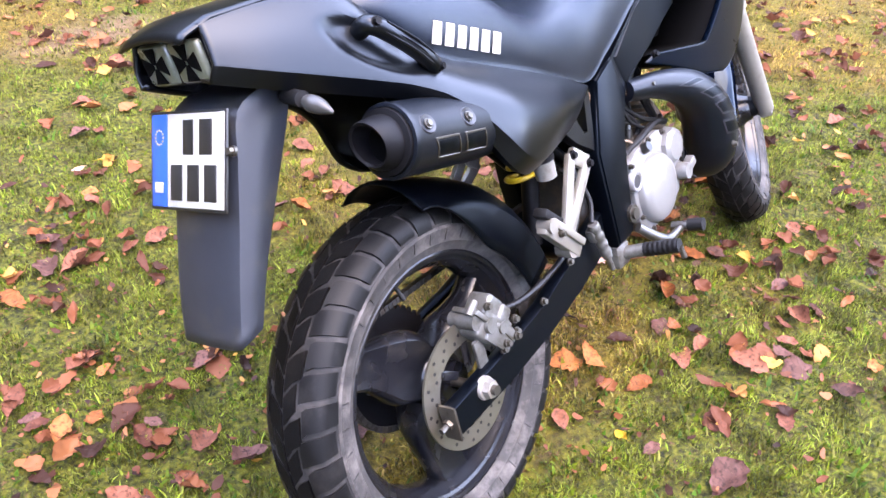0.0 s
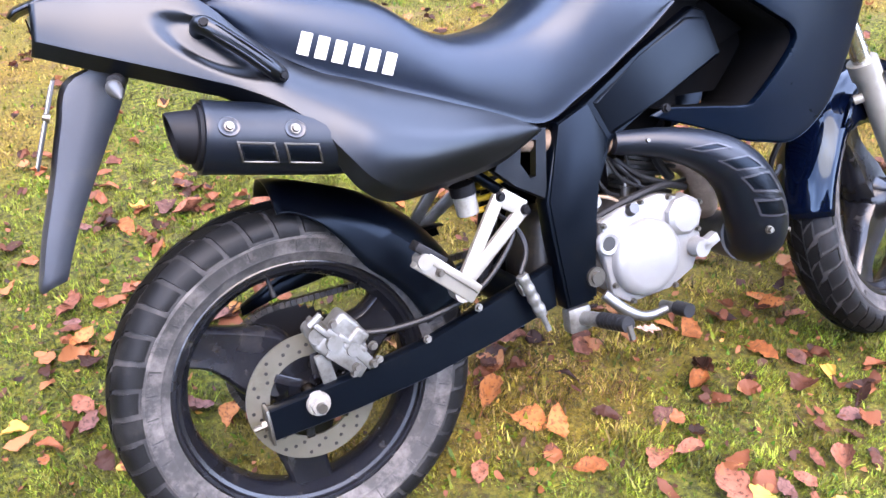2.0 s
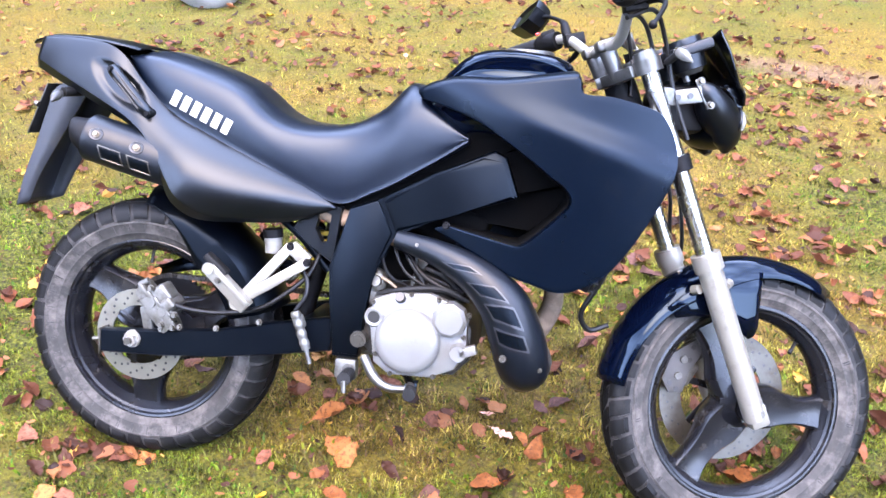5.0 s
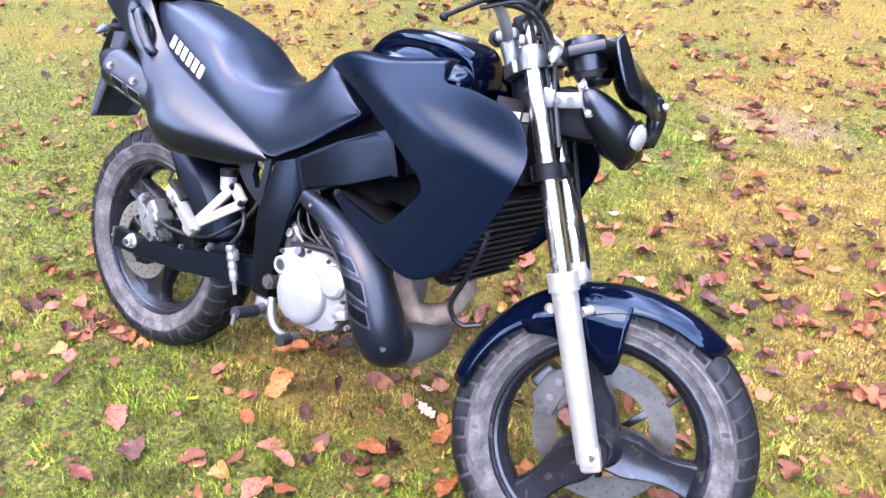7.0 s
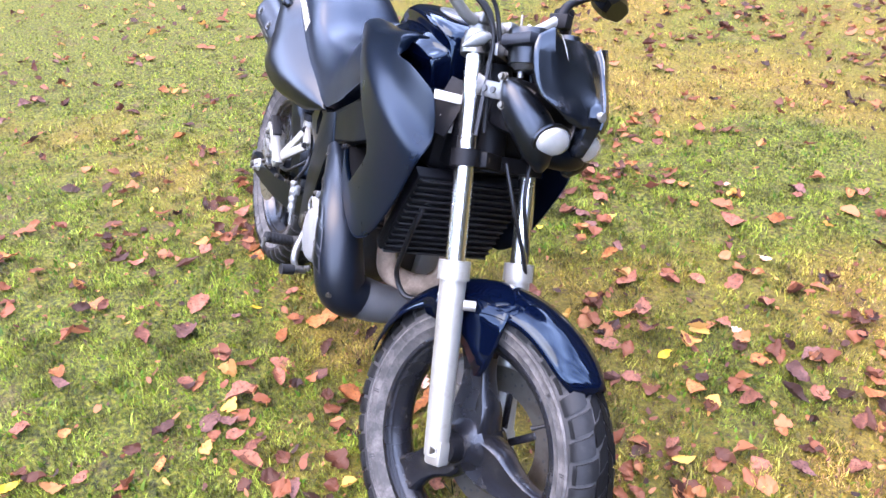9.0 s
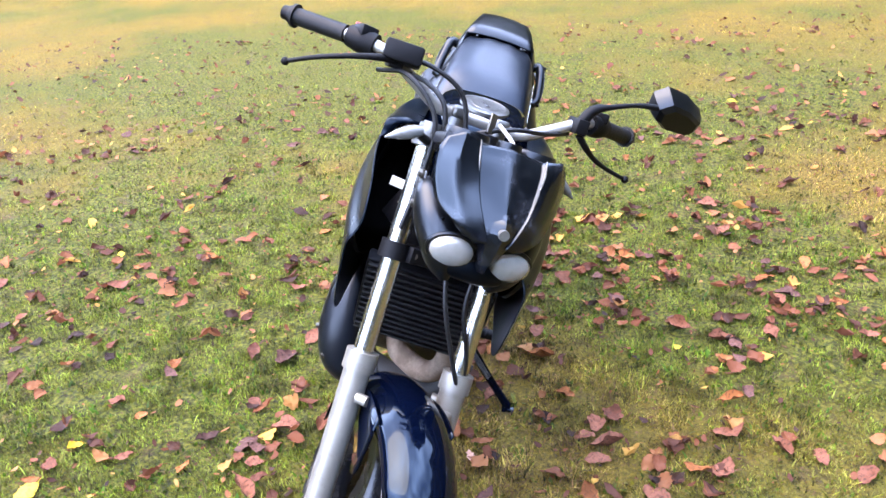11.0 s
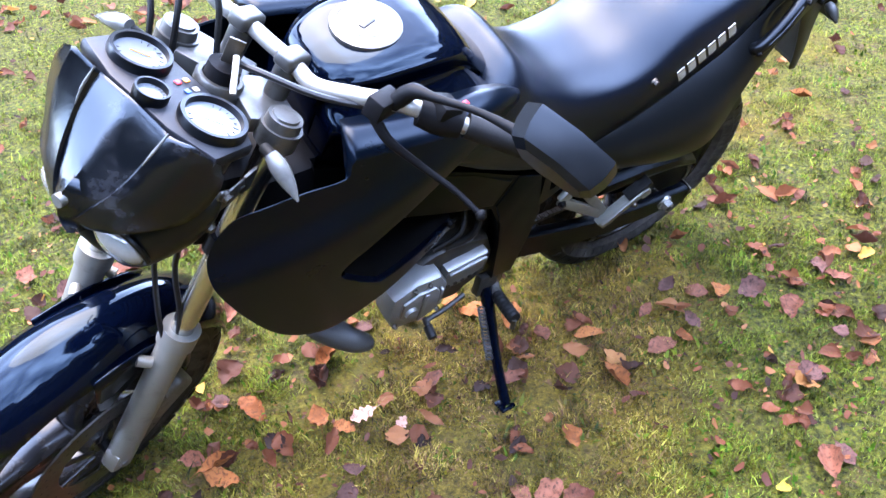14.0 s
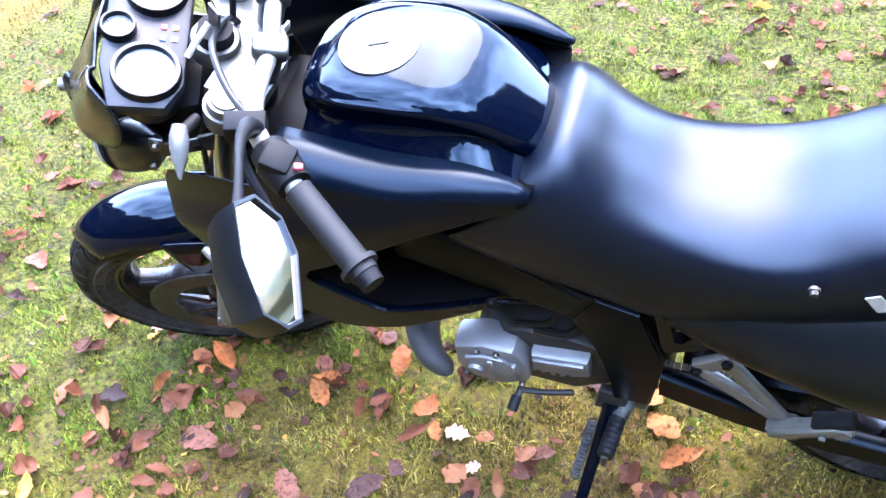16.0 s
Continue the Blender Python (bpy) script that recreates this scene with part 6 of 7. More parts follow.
# instruments
im = steer @ Matrix.Translation((0.132, 0.0, 0.422))
bm = bmesh.new()
prism(bm, [(0.038, -0.115), (0.055, -0.05), (0.055, 0.05), (0.038, 0.115), (-0.030, 0.112), (-0.050, 0.075), (-0.050, -0.075), (-0.030, -0.112)], -0.022, 0.0, 0.006, im @ Matrix(((1, 0, 0, 0), (0, 0, 1, 0), (0, 1, 0, 0), (0, 0, 0, 1))))
dash = part("instrument_panel", bm, M_DASH, bike, "black instrument panel with round dials")
for name, x, y, r, dep in (("speedometer", -0.004, 0.064, 0.043, 0.055), ("rev_counter", -0.004, -0.064, 0.040, 0.050), ("temperature_gauge", 0.036, 0.0, 0.022, 0.02)):
    bm = bmesh.new()
    rows = []
    for rr, zz in ((r * 0.88, -dep), (r * 0.98, -0.01), (r, 0.006), (r * 0.96, 0.013), (r * 0.84, 0.013), (r * 0.80, 0.004)):
        rows.append([im @ Vector((x + rr * math.cos(a), y + rr * math.sin(a), zz)) for a in [2 * math.pi * k / 36 for k in range(36)]])
    v = grid(bm, rows, close_v=True)
    bm.faces.new(v[0])
    dial = part(name, bm, M_TAIL, dash, "round dial with a pale face")
    if r > 0.03:
        bm = bmesh.new()
        rod(bm, im @ Vector((x, y, -dep + 0.002)), im @ Vector((x, y, -dep - 0.010)), r * 0.80, r * 0.55, seg=24)
        rod(bm, im @ Vector((x - 0.012, y, -dep - 0.008)), im @ Vector((x - 0.012, y, -dep - 0.022)), 0.007, seg=12)
        part("metal_foot", bm, M_ALU, dial)
    bm = bmesh.new()
    v = [bm.verts.new(im @ Vector((x + r * 0.81 * math.cos(a), y + r * 0.81 * math.sin(a), 0.005))) for a in [2 * math.pi * k / 36 for k in range(36)]]
    bm.faces.new(v)
    part("face", bm, M_DIAL, dial)
    for k in range(15):
        bm = bmesh.new()
        a = radians(225 - 270 * k / 14)
        box(bm, (r * (0.16 if k % 2 else 0.09), 0.0014, 0.0006), im @ Matrix.Translation((x + r * 0.66 * math.cos(a), y + r * 0.66 * math.sin(a), 0.0056)) @ pose(0, 0, 0, 0, 0, math.degrees(a)), 0)
        part("dial_mark", bm, M_BLACKPRINT, dial)
    bm = bmesh.new()
    box(bm, (0.0011, r * 0.62, 0.0008), im @ Matrix.Translation((x, y, 0.0065)) @ pose(0, 0, 0, 0, 0, 40), 0)
    part("needle", bm, M_AMBER, dial)
for k, col in enumerate((M_RED, M_BLUE, M_AMBER, M_WHITE)):
    bm = bmesh.new()
    box(bm, (0.008, 0.008, 0.002), im @ pose(-0.018 - 0.014 * (k // 2), -0.010 + 0.018 * (k % 2), 0.001), 0.001)
    part("warning_lamp", bm, col, dash)

# cables
CABLES = [
    [(-0.02, -0.185, 0.510), (0.03, -0.13, 0.500), (0.055, -0.09, 0.46), (0.05, -0.075, 0.36), (0.045, -0.07, 0.25)],
    [(-0.03, -0.21, 0.50), (0.045, -0.17, 0.50), (0.075, -0.11, 0.44), (0.065, -0.10, 0.34), (0.060, -0.108, 0.24)],
    [(-0.018, 0.185, 0.505), (0.025, 0.12, 0.485), (0.05, 0.04, 0.468), (0.03, -0.03, 0.43), (0.0, -0.04, 0.36)],
    [(0.04, 0.06, 0.40), (0.065, 0.065, 0.30), (0.06, 0.055, 0.14), (0.045, 0.10, 0.02), (0.03, 0.105, -0.15), (-0.02, 0.10, -0.22)],
    [(0.05, 0.0, 0.20), (0.062, 0.02, 0.12), (0.060, 0.07, 0.02), (0.050, 0.10, -0.03)],
    [(0.03, -0.03, 0.43), (0.03, -0.06, 0.50), (0.02, -0.12, 0.53), (0.0, -0.19, 0.535)],
]
for c in CABLES:
    bm = bmesh.new()
    tube(bm, [S(*p) for p in c], 0.0046, seg=8)
    part("cable", bm, M_CABLE, bike, "black control cable")
bm = bmesh.new()
tube(bm, [(1.05, -0.06, 0.42), (1.06, -0.09, 0.33), (1.03, -0.085, 0.24), (1.00, -0.07, 0.17), (1.02, -0.05, 0.13), (1.06, -0.03, 0.14)], 0.006, seg=8)
part("hose", bm, M_CABLE, bike, "black rubber hose")
bm = bmesh.new()
tube(bm, [(0.62, -0.09, 0.26), (0.66, -0.11, 0.22), (0.72, -0.115, 0.195), (0.76, -0.10, 0.19)], 0.005, seg=8)
part("hose", bm, M_CABLE, bike, "black rubber hose")

# white lettering shapes on the seat sides: plain blocks in place of the maker's name
for sg in (-1, 1):
    for k in range(6):
        f = (k + 0.5) / 6
        p = Vector((0.079 + 0.145 * f, 0, 0.555 - 0.060 * f)) if sg < 0 else Vector((0.110 + 0.124 * f, 0, 0.576 - 0.075 * f))
        bm = bmesh.new()
        q = [(-0.0095, -0.0165), (0.0075, -0.0165), (0.0095, 0.0165), (-0.0075, 0.0165)]
        prism(bm, q, -0.001, 0.001, 0, Matrix.Translation((p.x, sg * (0.1245 + 0.010 * min(1.0, (p.x - 0.08) / 0.14)), p.z)) @ pose(0, 0, 0, sg * 2, 22 if sg < 0 else 31, sg * 4.2))
        part("letter_block", bm, M_WHITE, seat)
bolt("seat_stud", (0.293, 0.133, 0.512), (0, 1, 0.1), 0.006, seat, M_ENGINE)

# ---- unseen dark ring, added to darken reflections and close the place around ----
bm = bmesh.new()
rows = []
for i in range(145):
    a = 2 * math.pi * i / 144
    row = []
    for j in range(13):
        f = j / 12
        v = Vector((math.cos(a) * 3, math.sin(a) * 3, f * 4))
        r_ = 16 + 1.6 * noise.noise(v * 1.7) + 0.7 * noise.noise(v * 5) - 2.0 * math.sin(math.pi * f)
        top = 11.0 + 3.0 * noise.noise(Vector((math.cos(a) * 4, math.sin(a) * 4, 9)))
        # two low stretches let sky into the panel and mirror reflections
        open_ = math.exp(-((math.remainder(a + 0.75, 2 * math.pi)) / 0.75) ** 2)
        gap_ = math.exp(-((math.remainder(a + 2.24, 2 * math.pi)) / 0.42) ** 2)
        top *= 1.2 - 0.98 * max(open_, 0.95 * gap_)
        row.append((0.7 + r_ * math.cos(a), r_ * math.sin(a), -0.3 + top * f))
    rows.append(row)
grid(bm, rows)
M_BACKDROP = material("backdrop_foliage", (0.0168, 0.0202, 0.00896), 0.9, vary=0.6, scale=3.0, dirt=(0.0504, 0.0336, 0.0112), dirt_amount=0.4, dirt_scale=1.2, spec=0.1)
tagged(part("backdrop", bm, M_BACKDROP), "unseen woodland-coloured ring added round the lawn to shape reflections", "woodland", kind="structure")

# ---- lawn: grass, moss and fallen leaves ----
def grass_material(name, stops, patchy=True):
    m = bpy.data.materials.new(name)
    m.use_nodes = True
    n, l, b = nodes_of(m)
    g = n.new("ShaderNodeNewGeometry")
    r = n.new("ShaderNodeValToRGB")
    e = r.color_ramp.elements
    while len(e) < len(stops):
        e.new(0.5)
    for k, (pos, col) in enumerate(stops):
        e[k].position, e[k].color = pos, (*col, 1)
    l.new(g.outputs["Random Per Island"], r.inputs["Fac"])
    tc = n.new("ShaderNodeTexCoord")
    q = n.new("ShaderNodeTexNoise")
    q.inputs["Scale"].default_value, q.inputs["Detail"].default_value = 0.9, 5
    l.new(tc.outputs["Object"], q.inputs["Vector"])
    rr = n.new("ShaderNodeValToRGB")
    rr.color_ramp.elements[0].position, rr.color_ramp.elements[0].color = 0.42, (0.95, 0.96, 1.25, 1)
    rr.color_ramp.elements[1].position, rr.color_ramp.elements[1].color = 0.57, (0.46, 0.83, 0.56, 1)
    l.new(greener(n, l, tc, q.outputs["Fac"]), rr.inputs["Fac"])
    mx_ = n.new("ShaderNodeMixRGB")
    mx_.blend_type = "MULTIPLY"
    mx_.inputs["Fac"].default_value = 1.0
    l.new(r.outputs["Color"], mx_.inputs["Color1"])
    l.new(rr.outputs["Color"], mx_.inputs["Color2"])
    q2 = n.new("ShaderNodeTexNoise")
    q2.inputs["Scale"].default_value, q2.inputs["Detail"].default_value, q2.inputs["Roughness"].default_value = 9.0, 6, 0.7
    l.new(tc.outputs["Object"], q2.inputs["Vector"])
    r2 = n.new("ShaderNodeValToRGB")
    r2.color_ramp.elements[0].position, r2.color_ramp.elements[0].color = 0.40, (0.36, 0.31, 0.34, 1)
    r2.color_ramp.elements[1].position, r2.color_ramp.elements[1].color = 0.58, (1.2, 1.17, 1.05, 1)
    l.new(q2.outputs["Fac"], r2.inputs["Fac"])
    mx2 = n.new("ShaderNodeMixRGB")
    mx2.blend_type = "MULTIPLY"
    mx2.inputs["Fac"].default_value = 1.0
    l.new(mx_.outputs["Color"], mx2.inputs["Color1"])
    l.new(r2.outputs["Color"], mx2.inputs["Color2"])
    mx_ = mx2 if patchy else r
    l.new(mx_.outputs["Color"], b.inputs["Base Color"])
    b.inputs["Roughness"].default_value = 0.55
    b.inputs["Specular IOR Level"].default_value = 0.12
    t = n.new("ShaderNodeBsdfTranslucent")
    l.new(mx_.outputs["Color"], t.inputs["Color"])
    ms = n.new("ShaderNodeMixShader")
    ms.inputs["Fac"].default_value = 0.35
    l.new(b.outputs["BSDF"], ms.inputs[1])
    l.new(t.outputs["BSDF"], ms.inputs[2])
    l.new(ms.outputs["Shader"], n["Material Output"].inputs["Surface"])
    return m


M_GRASS = grass_material("short_grass", [(0.0, (0.02268, 0.01995, 0.004275)), (0.24, (0.09167, 0.07358, 0.009234)), (0.46, (0.2363, 0.172, 0.02052)), (0.64, (0.4583, 0.3324, 0.06156)), (0.76, (0.293, 0.164, 0.05643)), (1.0, (0.1021, 0.0461, 0.02437))])
M_CLOVER = grass_material("small_weeds", [(0.0, (0.0485, 0.0718, 0.00645)), (0.5, (0.0968, 0.123, 0.00965)), (1.0, (0.21, 0.16, 0.016))])


def heights(x, y):
    return np.array([ground_height(a, b) for a, b in zip(x, y)])


def blades(name, count, spread, tall, wide, mat, label, rng):
    """Many short curved blades as one mesh, thickest near the motorcycle."""
    cx, cy = rng.normal(0.65, spread, count), rng.normal(0.15, spread, count)
    clump = np.zeros(count)
    for k in range(14):
        a, f, ph = rng.uniform(0, 6.28), rng.uniform(12, 60), rng.uniform(0, 6.28)
        clump += np.sin(f * (cx * np.cos(a) + cy * np.sin(a)) + ph) / 3.7
    keep = clump > rng.uniform(-2.0, 0.3, count)
    cx, cy, clump = cx[keep], cy[keep], clump[keep]
    count = len(cx)
    yaw = rng.uniform(0, 2 * np.pi, count)
    h = tall * rng.uniform(0.45, 1.3, count) * np.clip(1 + 0.5 * clump, 0.3, 1.9)
    lean_ = h * rng.uniform(0.2, 1.3, count)
    w = wide * rng.uniform(0.6, 1.4, count)
    z = heights(cx, cy)
    dx, dy = np.cos(yaw), np.sin(yaw)
    v = np.zeros((count, 5, 3))
    for k, (f, up, ww) in enumerate(((0.0, 0.0, 1.0), (0.0, 0.0, -1.0), (0.45, 0.65, 0.8), (0.45, 0.65, -0.8), (1.0, 1.0, 0.0))):
        v[:, k, 0] = cx + dx * lean_ * f - dy * w * ww
        v[:, k, 1] = cy + dy * lean_ * f + dx * w * ww
        v[:, k, 2] = z - 0.004 + h * up
    base = 5 * np.arange(count)[:, None]
    faces = np.concatenate([base + np.array([[0, 1, 3]]), base + np.array([[0, 3, 2]]), base + np.array([[2, 3, 4]])])
    me = bpy.data.meshes.new(name)
    me.vertices.add(5 * count)
    me.vertices.foreach_set("co", v.ravel())
    me.loops.add(3 * len(faces))
    me.loops.foreach_set("vertex_index", faces.ravel().astype(np.int32))
    me.polygons.add(len(faces))
    me.polygons.foreach_set("loop_start", (3 * np.arange(len(faces))).astype(np.int32))
    me.update(calc_edges=True)
    me.materials.append(mat)
    tagged(new(name, me), label, "grass", kind="stuff")


rng = np.random.default_rng(4)
blades("grass", 800000, 1.25, 0.0115, 0.0010, M_GRASS, "short yellow-green grass and moss on the lawn", rng)
blades("far_grass", 190000, 2.7, 0.016, 0.0019, M_GRASS, "short yellow-green grass farther over the lawn", rng)
blades("weeds", 30000, 1.4, 0.013, 0.0042, M_CLOVER, "small green weeds among the moss", rng)


def leaf_material(name, a, b_, vein):
    m = bpy.data.materials.new(name)
    m.use_nodes = True
    n, l, b = nodes_of(m)
    info = n.new("ShaderNodeObjectInfo")
    tc = n.new("ShaderNodeTexCoord")
    q = n.new("ShaderNodeTexNoise")
    q.inputs["Scale"].default_value, q.inputs["Detail"].default_value = 45, 6
    l.new(tc.outputs["Object"], q.inputs["Vector"])
    add = n.new("ShaderNodeMath")
    add.operation = "MULTIPLY_ADD"
    l.new(info.outputs["Random"], add.inputs[0])
    add.inputs[1].default_value = 0.9
    l.new(q.outputs["Fac"], add.inputs[2])
    r = n.new("ShaderNodeValToRGB")
    r.color_ramp.elements[0].position, r.color_ramp.elements[0].color = 0.45, (*a, 1)
    r.color_ramp.elements[1].position, r.color_ramp.elements[1].color = 1.25 / 1.3, (*b_, 1)
    l.new(add.outputs["Value"], r.inputs["Fac"])
    spots = n.new("ShaderNodeTexNoise")
    spots.inputs["Scale"].default_value, spots.inputs["Detail"].default_value = 120, 4
    l.new(tc.outputs["Object"], spots.inputs["Vector"])
    sr = n.new("ShaderNodeValToRGB")
    sr.color_ramp.elements[0].position, sr.color_ramp.elements[1].position = 0.50, 0.74
    l.new(spots.outputs["Fac"], sr.inputs["Fac"])
    mm_ = n.new("ShaderNodeMixRGB")
    mm_.inputs["Color2"].default_value = (*vein, 1)
    l.new(sr.outputs["Color"], mm_.inputs["Fac"])
    l.new(r.outputs["Color"], mm_.inputs["Color1"])
    l.new(mm_.outputs["Color"], b.inputs["Base Color"])
    b.inputs["Roughness"].default_value = 0.7
    b.inputs["Specular IOR Level"].default_value = 0.08
    bp = n.new("ShaderNodeBump")
    bp.inputs["Strength"].default_value, bp.inputs["Distance"].default_value = 0.5, 0.002
    l.new(q.outputs["Fac"], bp.inputs["Height"])
    l.new(bp.outputs["Normal"], b.inputs["Normal"])
    return m


L_RED = leaf_material("red_brown_leaf", (0.046, 0.0150, 0.0090), (0.128, 0.048, 0.028), (0.018, 0.0075, 0.005))
L_ORANGE = leaf_material("orange_brown_leaf", (0.085, 0.026, 0.008), (0.20, 0.070, 0.022), (0.035, 0.012, 0.006))
L_DARK = leaf_material("dark_purple_leaf", (0.026, 0.0115, 0.0085), (0.078, 0.036, 0.028), (0.011, 0.006, 0.005))
L_YELLOW = leaf_material("yellow_leaf", (0.261, 0.151, 0.00778), (0.333, 0.223, 0.0259), (0.158, 0.0792, 0.0117))
L_PALE = leaf_material("pale_oak_leaf", (0.297, 0.143, 0.0952), (0.396, 0.222, 0.156), (0.198, 0.0792, 0.051))


def leaf_mesh(name, length, width, curl, twist, lobes, seed):
    """A curled leaf: half widths along a rib, folded along it, with a stalk."""
    r = random.Random(seed)
    bm = bmesh.new()
    n = 15 if not lobes else 19
    rows = []
    bend = r.uniform(-0.3, 0.3)
    for i in range(n):
        f = i / (n - 1)
        half = width / 2 * math.sin(math.pi * f ** 0.85) ** 0.8 if 0 < i < n - 1 else 0.0012
        if lobes and 0 < i < n - 1:
            half *= 0.80 + 0.20 * math.cos(f * lobes * 2 * math.pi)
        x = (f - 0.5) * length
        zc = curl * length * ((f - 0.5) ** 2 * 2.2) + 0.003
        row = []
        for j in (-1, -0.72, -0.4, 0, 0.4, 0.72, 1):
            up = abs(j) ** 1.5 * half * twist * (1 + 0.5 * math.sin(5 * f + seed)) + 0.15 * half * j * math.sin(4 * f + 2 * seed)
            row.append((x + (0.035 * length * r.uniform(-1, 1) if abs(j) == 1 else 0), j * half * (1 + (0.17 if not lobes else 0.08) * r.uniform(-1, 1)) + bend * 0.2 * length * (f - 0.5) ** 2, zc + up + 0.0060 * noise.noise(Vector((x * 55, j * half * 55, seed * 3.1))) + 0.0032 * noise.noise(Vector((x * 150, j * half * 150, seed * 1.7)))))
        rows.append(row)
    grid(bm, rows)
    tube(bm, [(length / 2 - 0.002, bend * 0.05 * length, rows[-1][3][2]), (length * 0.68, bend * 0.12 * length, 0.006)], 0.0009, seg=4)
    me = bpy.data.meshes.new(name)
    bm.to_mesh(me)
    bm.free()
    me.shade_smooth()
    return me


BROAD = [leaf_mesh("fallen_leaf", 0.066 + 0.005 * k, 0.042 + 0.008 * (k % 3), (0.1, 0.25, -0.15, 0.2, 0.4, 0.0, 0.3, -0.2)[k], (0.2, 0.6, -0.3, 0.8, 0.3, 0.5, 0.95, 0.1)[k], 0, k) for k in range(8)]
OAK = [leaf_mesh("fallen_leaf", 0.075, 0.050, 0.1 + 0.1 * k, 0.3, 4, 20 + k) for k in range(2)]
MESHES = {}


def leaf(x, y, mat, oak=False, size=1.0):
    pick = random.choice(OAK if oak else BROAD)
    key = (pick.name, mat.name)
    if key not in MESHES:
        me = pick.copy()
        me.materials.append(mat)
        MESHES[key] = me
    ob = new("fallen_leaf", MESHES[key])
    ob.matrix_world = pose(x, y, ground_height(x, y) + 0.012, random.uniform(-16, 16), random.uniform(-16, 16), random.uniform(0, 360)) @ Matrix.Scale(size * random.uniform(0.6, 1.1), 4)
    words = {"red_brown_leaf": "curled red-brown fallen leaf lying on the moss", "orange_brown_leaf": "curled orange-brown fallen leaf on the grass", "dark_purple_leaf": "dark wet fallen leaf pressed into the moss",
             "yellow_leaf": "small yellow fallen leaf on the grass", "pale_oak_leaf": "pale pinkish lobed fallen leaf on the moss"}
    return tagged(ob, words[mat.name], "leaf", group="fallen leaves on the lawn")


random.seed(11)
ORANGE_0 = [(-0.18, 1.08), (-0.35, 0.63), (-0.28, 0.62), (-0.19, 0.72), (-0, 1.28), (0.72, 2.09), (0.53, 0.85), (0.49, -0.2), (0.45, -0.04), (0.87, -0.58), (0.93, 0.05), (1.42, 0.03), (0.67, -0.79), (1.17, 0.71), (0.56, 1.49), (1.37, 1.1), (0.4, -0.8), (0.92, 0.46), (1.13, 0.95), (-0.38, 1.53), (0.83, -0.1), (0.33, 0.33), (0.11, 0.33), (0.52, 0.4), (0.28, 0.19), (1.01, -1.55), (1.16, 0.07), (1.03, -0.07), (0.95, -0.96), (0.61, -1.51), (0.71, -2.14), (1.03, -1.14), (0.4, 0.05)]
DARK_0 = [(-0.06, 1.13), (-0.16, 0.3), (-0.03, 0.57), (1.08, -0.13), (0.34, -0.3), (0.36, -0.45), (1.06, -0.31), (0.75, -0.56), (0.7, -0.15), (1.04, 0.53), (0.32, 0.91), (1.23, 0.98), (1.5, 0.75), (0.76, -0.45), (1.26, -0.72), (1.18, -0.83), (0.01, 0.17), (0.05, 0.3), (0.98, 0.26), (0.93, 0.21)]
RED_0 = [(-0.01, 1.08), (-0.36, 0.77), (-0.26, 0.49), (-0.19, 0.4), (0.19, 1.03), (0.84, 2.11), (0.46, 1.67), (0.19, 1.31), (0.72, 0.94), (0.68, 0.82), (0.7, -0.36), (0.44, -0.14), (0.29, -0.12), (0.5, -0.37), (0.94, -0.4), (2.1, -0.14), (0.63, -0.23), (0.84, -0.4), (1.33, -0.25), (0.67, 0.1), (0.38, 0.13), (1.28, 0.26), (-0.04, -0.19), (-0.31, -0.16), (-0.38, -0.21), (-0.84, 0.99), (-0.69, 1.1), (1.99, 1.9), (2.36, 3.39), (3.13, 3.21), (2.73, 2.61), (0.59, -0.48), (0.61, -0.89), (0.84, -0.76), (-0.1, -0.54), (0.33, -0.57), (0.11, -0.66), (-0.11, -0.32), (-1.89, -0.85), (1.26, 0.8), (1.31, 0.54), (0.94, 1.12), (0.81, 1.12), (0.54, 1.88)]
RED_1 = [(1.43, 0.99), (1.45, 0.68), (1.55, 0.87), (1.32, 0.97), (0.21, -0.39), (0.62, 0.53), (0.73, 0.51), (0.9, 0.62), (1.05, 0.6), (0.82, 0.78), (0.74, 1.03), (0.51, 1.35), (-2.04, -0.8), (-0.57, 1.01), (-0.16, 1.51), (-0.88, 2.01), (0.69, 0.45), (-0.05, 0.22), (-0.27, 0.35), (-0.37, 0.4), (1.22, -0.66), (1.33, -0.84), (1.11, -0.72), (1.34, -0.59), (1.09, -0.84), (0.88, -1.97), (1.19, -0.01), (0.15, 0.76), (0.23, 0.87), (0.53, 0.2), (0.58, -2.55), (0.21, -2.72), (1.47, 0.18), (1.36, 0.25), (1.13, 0.3), (0.12, 0.21)]
YELLOW_0 = [(0.36, 1.49), (0.27, 0.74), (0.33, -0.24), (1.02, 0.72), (0.81, -0.91), (-0.34, -1.33)]
PALE_0 = [(0.28, 1.51), (0.74, 1.29), (1.01, 0.97), (0.84, 0.09), (0.79, 0.16), (1.63, -0.01)]
for spots, mat in ((ORANGE_0, L_ORANGE), (DARK_0, L_DARK), (RED_0, L_RED), (RED_1, L_RED), (YELLOW_0, L_YELLOW), (PALE_0, L_PALE)):
    for x, y in spots:
        leaf(x, y, mat, mat is L_PALE, 0.6 if mat is L_YELLOW else 0.85 if mat is L_PALE else 1.0)
        if mat in (L_RED, L_ORANGE) and random.random() < 0.35:
            a = random.uniform(0, 6.28)
            leaf(x + 0.055 * math.cos(a), y + 0.055 * math.sin(a), random.choice((L_RED, L_DARK, L_ORANGE)), size=0.85)
placed = 0
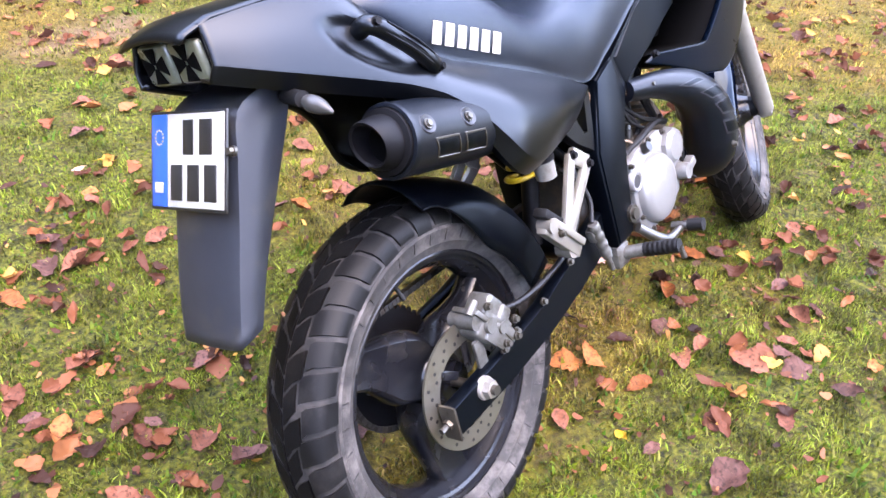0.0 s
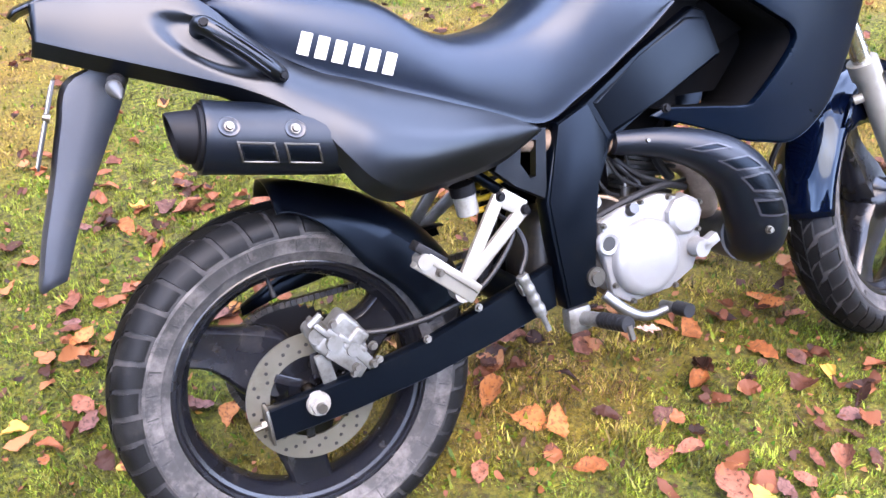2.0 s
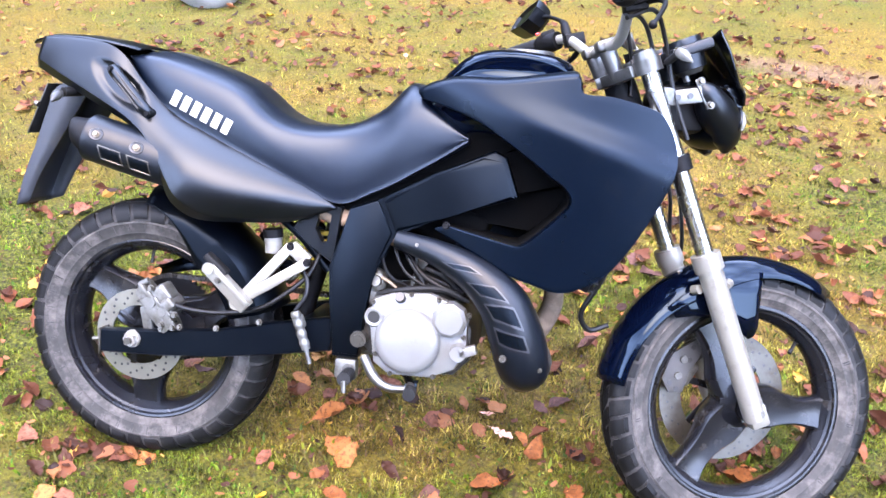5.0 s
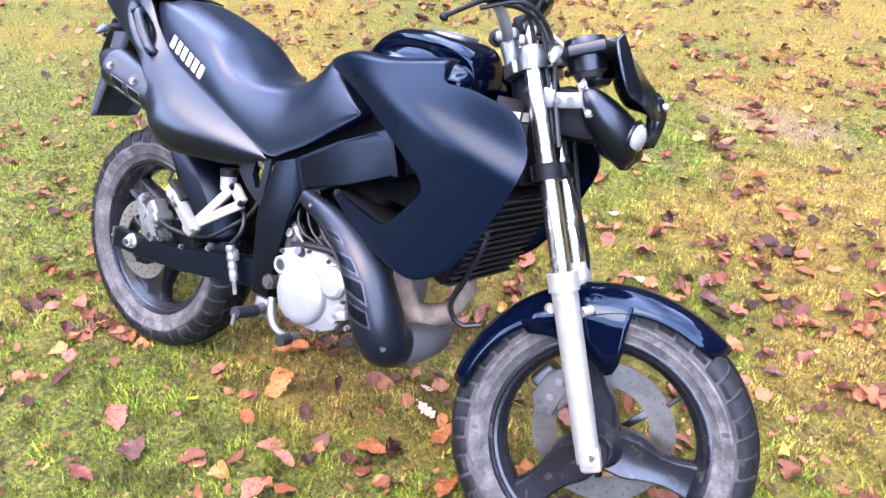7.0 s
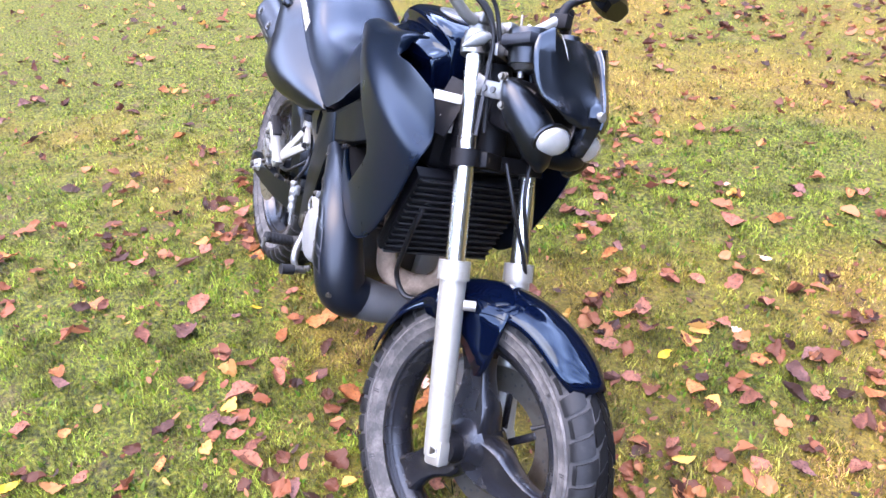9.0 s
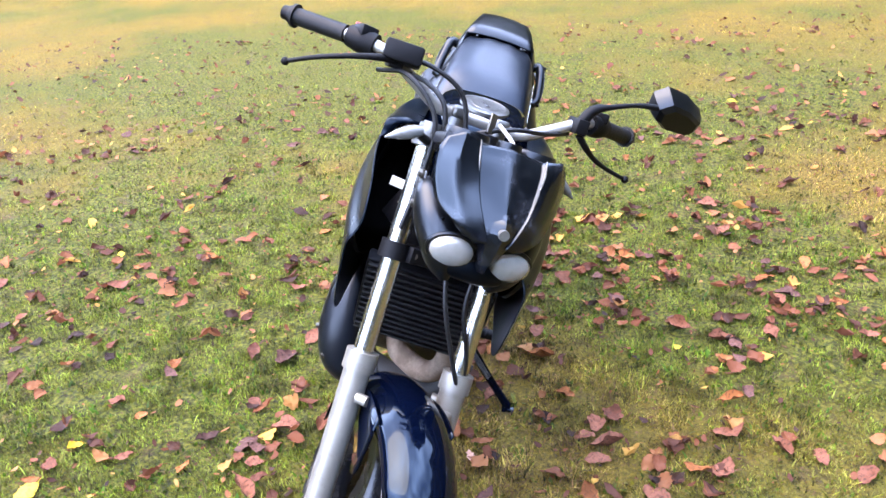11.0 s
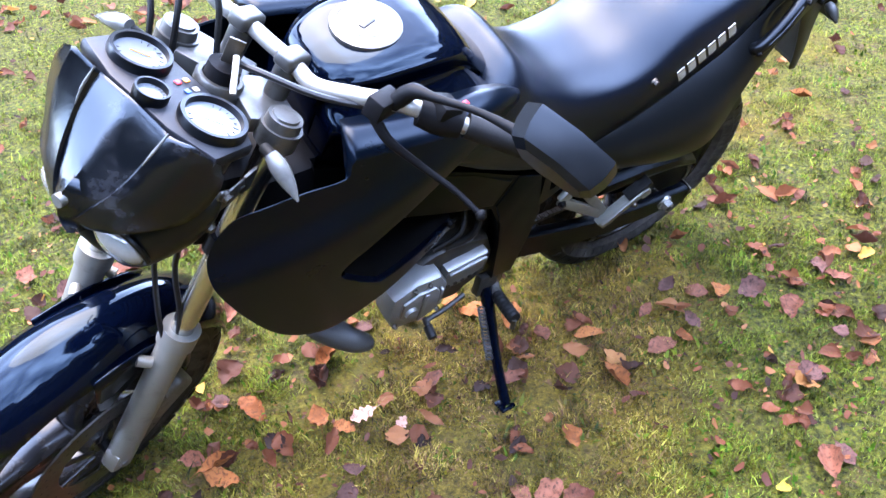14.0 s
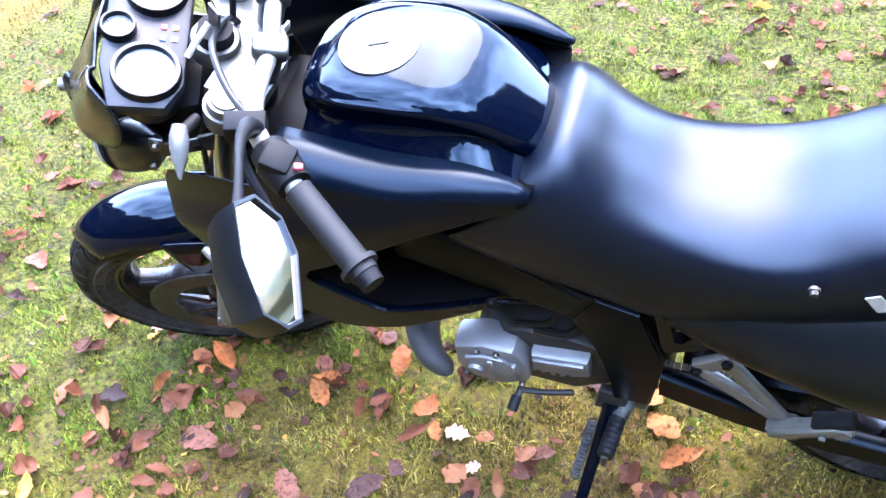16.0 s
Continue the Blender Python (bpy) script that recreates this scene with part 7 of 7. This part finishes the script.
while placed < 120:
    x, y = random.uniform(-2.6, 3.6), random.uniform(-3.4, 4.2)
    if noise.noise(Vector((x * 0.8, y * 0.8, 7))) < random.uniform(-0.5, 0.3) or (-0.4 < x < 1.6 and -0.7 < y < 0.6):
        continue
    leaf(x, y, random.choices((L_RED, L_DARK, L_ORANGE, L_YELLOW, L_PALE), (5, 3, 2, 0.6, 0.4))[0], size=random.uniform(0.8, 1.05))
    placed += 1

# leaf litter too small and too far to count
bm = bmesh.new()
litter = random.Random(5)
for k in range(19000):
    x, y = (litter.gauss(0.7, 1.3), litter.gauss(0.2, 1.4)) if k % 2 else (litter.uniform(-4.5, 5.0), litter.uniform(-5.0, 6.0))
    if noise.noise(Vector((x * 0.8, y * 0.8, 7))) < litter.uniform(-0.8, 0.55):
        continue
    far = math.hypot(x - 0.7, y) > 3
    sz = litter.uniform(0.025, 0.065) if far else litter.choice((litter.uniform(0.006, 0.018), litter.uniform(0.010, 0.034)))
    m_ = pose(x, y, ground_height(x, y) + (0.018 if far else 0.013), litter.uniform(-35, 35), litter.uniform(-35, 35), litter.uniform(0, 360))
    wide = litter.uniform(0.35, 0.75)
    ring = []
    for q in range(7):
        a = 2 * math.pi * (q + litter.uniform(-0.3, 0.3)) / 7
        rr = 0.5 * sz * litter.uniform(0.65, 1.1)
        ring.append(bm.verts.new(m_ @ Vector((rr * math.cos(a), wide * rr * math.sin(a), 0.4 * rr * litter.uniform(0, 1) * abs(math.cos(a))))))
    mid = bm.verts.new(m_ @ Vector((0, 0, 0)))
    for q in range(7):
        bm.faces.new([mid, ring[q], ring[(q + 1) % 7]])
loose = random.Random(23)
spots = []
while len(spots) < 3000:
    x, y = ((loose.gauss(0.9, 1.5), loose.gauss(0.2, 1.7)), (loose.gauss(1.3, 1.3), loose.gauss(1.5, 1.1)), (loose.gauss(0.5, 2.2), loose.gauss(0.8, 2.2)))[len(spots) % 3] if len(spots) % 2 else (loose.uniform(-1.8, 4.8), loose.uniform(-3.8, 4.8))
    if noise.noise(Vector((x * 0.8, y * 0.8, 7))) + 0.6 * noise.noise(Vector((x * 3, y * 3, 2))) > loose.uniform(-0.95, 0.85):
        for q in range(loose.choice((1, 1, 1, 2, 2, 3))):
            spots.append((x + loose.uniform(-0.05, 0.05) * q, y + loose.uniform(-0.05, 0.05) * q))
for k, (x, y) in enumerate(spots):
    shape = BROAD[k % 8]
    m_ = pose(x, y, ground_height(x, y) + 0.0125, loose.uniform(-22, 22), loose.uniform(-22, 22), loose.uniform(0, 360)) @ Matrix.Diagonal((loose.uniform(0.35, 0.9), loose.uniform(0.4, 1.0), loose.uniform(0.5, 1.1), 1))
    vs = [bm.verts.new(m_ @ v.co) for v in shape.vertices]
    for f in shape.polygons:
        bm.faces.new([vs[i] for i in f.vertices])
M_LITTER = grass_material("leaf_litter", [(0.0, (0.017, 0.0085, 0.0062)), (0.35, (0.062, 0.0215, 0.0120)), (0.72, (0.140, 0.046, 0.0215)), (0.93, (0.225, 0.090, 0.036)), (1.0, (0.36, 0.20, 0.040))], False)
tagged(part("leaf_litter", bm, M_LITTER), "scraps of brown leaf scattered over the lawn", "leaves", kind="stuff")

# pale boulder at the edge of the lawn
bm = bmesh.new()
bmesh.ops.create_icosphere(bm, subdivisions=4, radius=1.0)
for v in bm.verts:
    d = 1 + 0.10 * noise.noise(v.co * 1.6) + 0.03 * noise.noise(v.co * 6)
    v.co = Vector((v.co.x * 0.26 * d, v.co.y * 0.24 * d, v.co.z * 0.20 * d))
M_STONE = material("pale_stone", (0.30, 0.29, 0.28), 0.8, vary=0.2, dirt=(0.15, 0.145, 0.12), dirt_amount=0.3, dirt_scale=8, bump=0.6, bump_scale=80)
stone = part("boulder", bm, M_STONE)
stone.location = (-1.72, 4.15, 0.15)
tagged(stone, "pale rounded boulder on the grass", "stone")
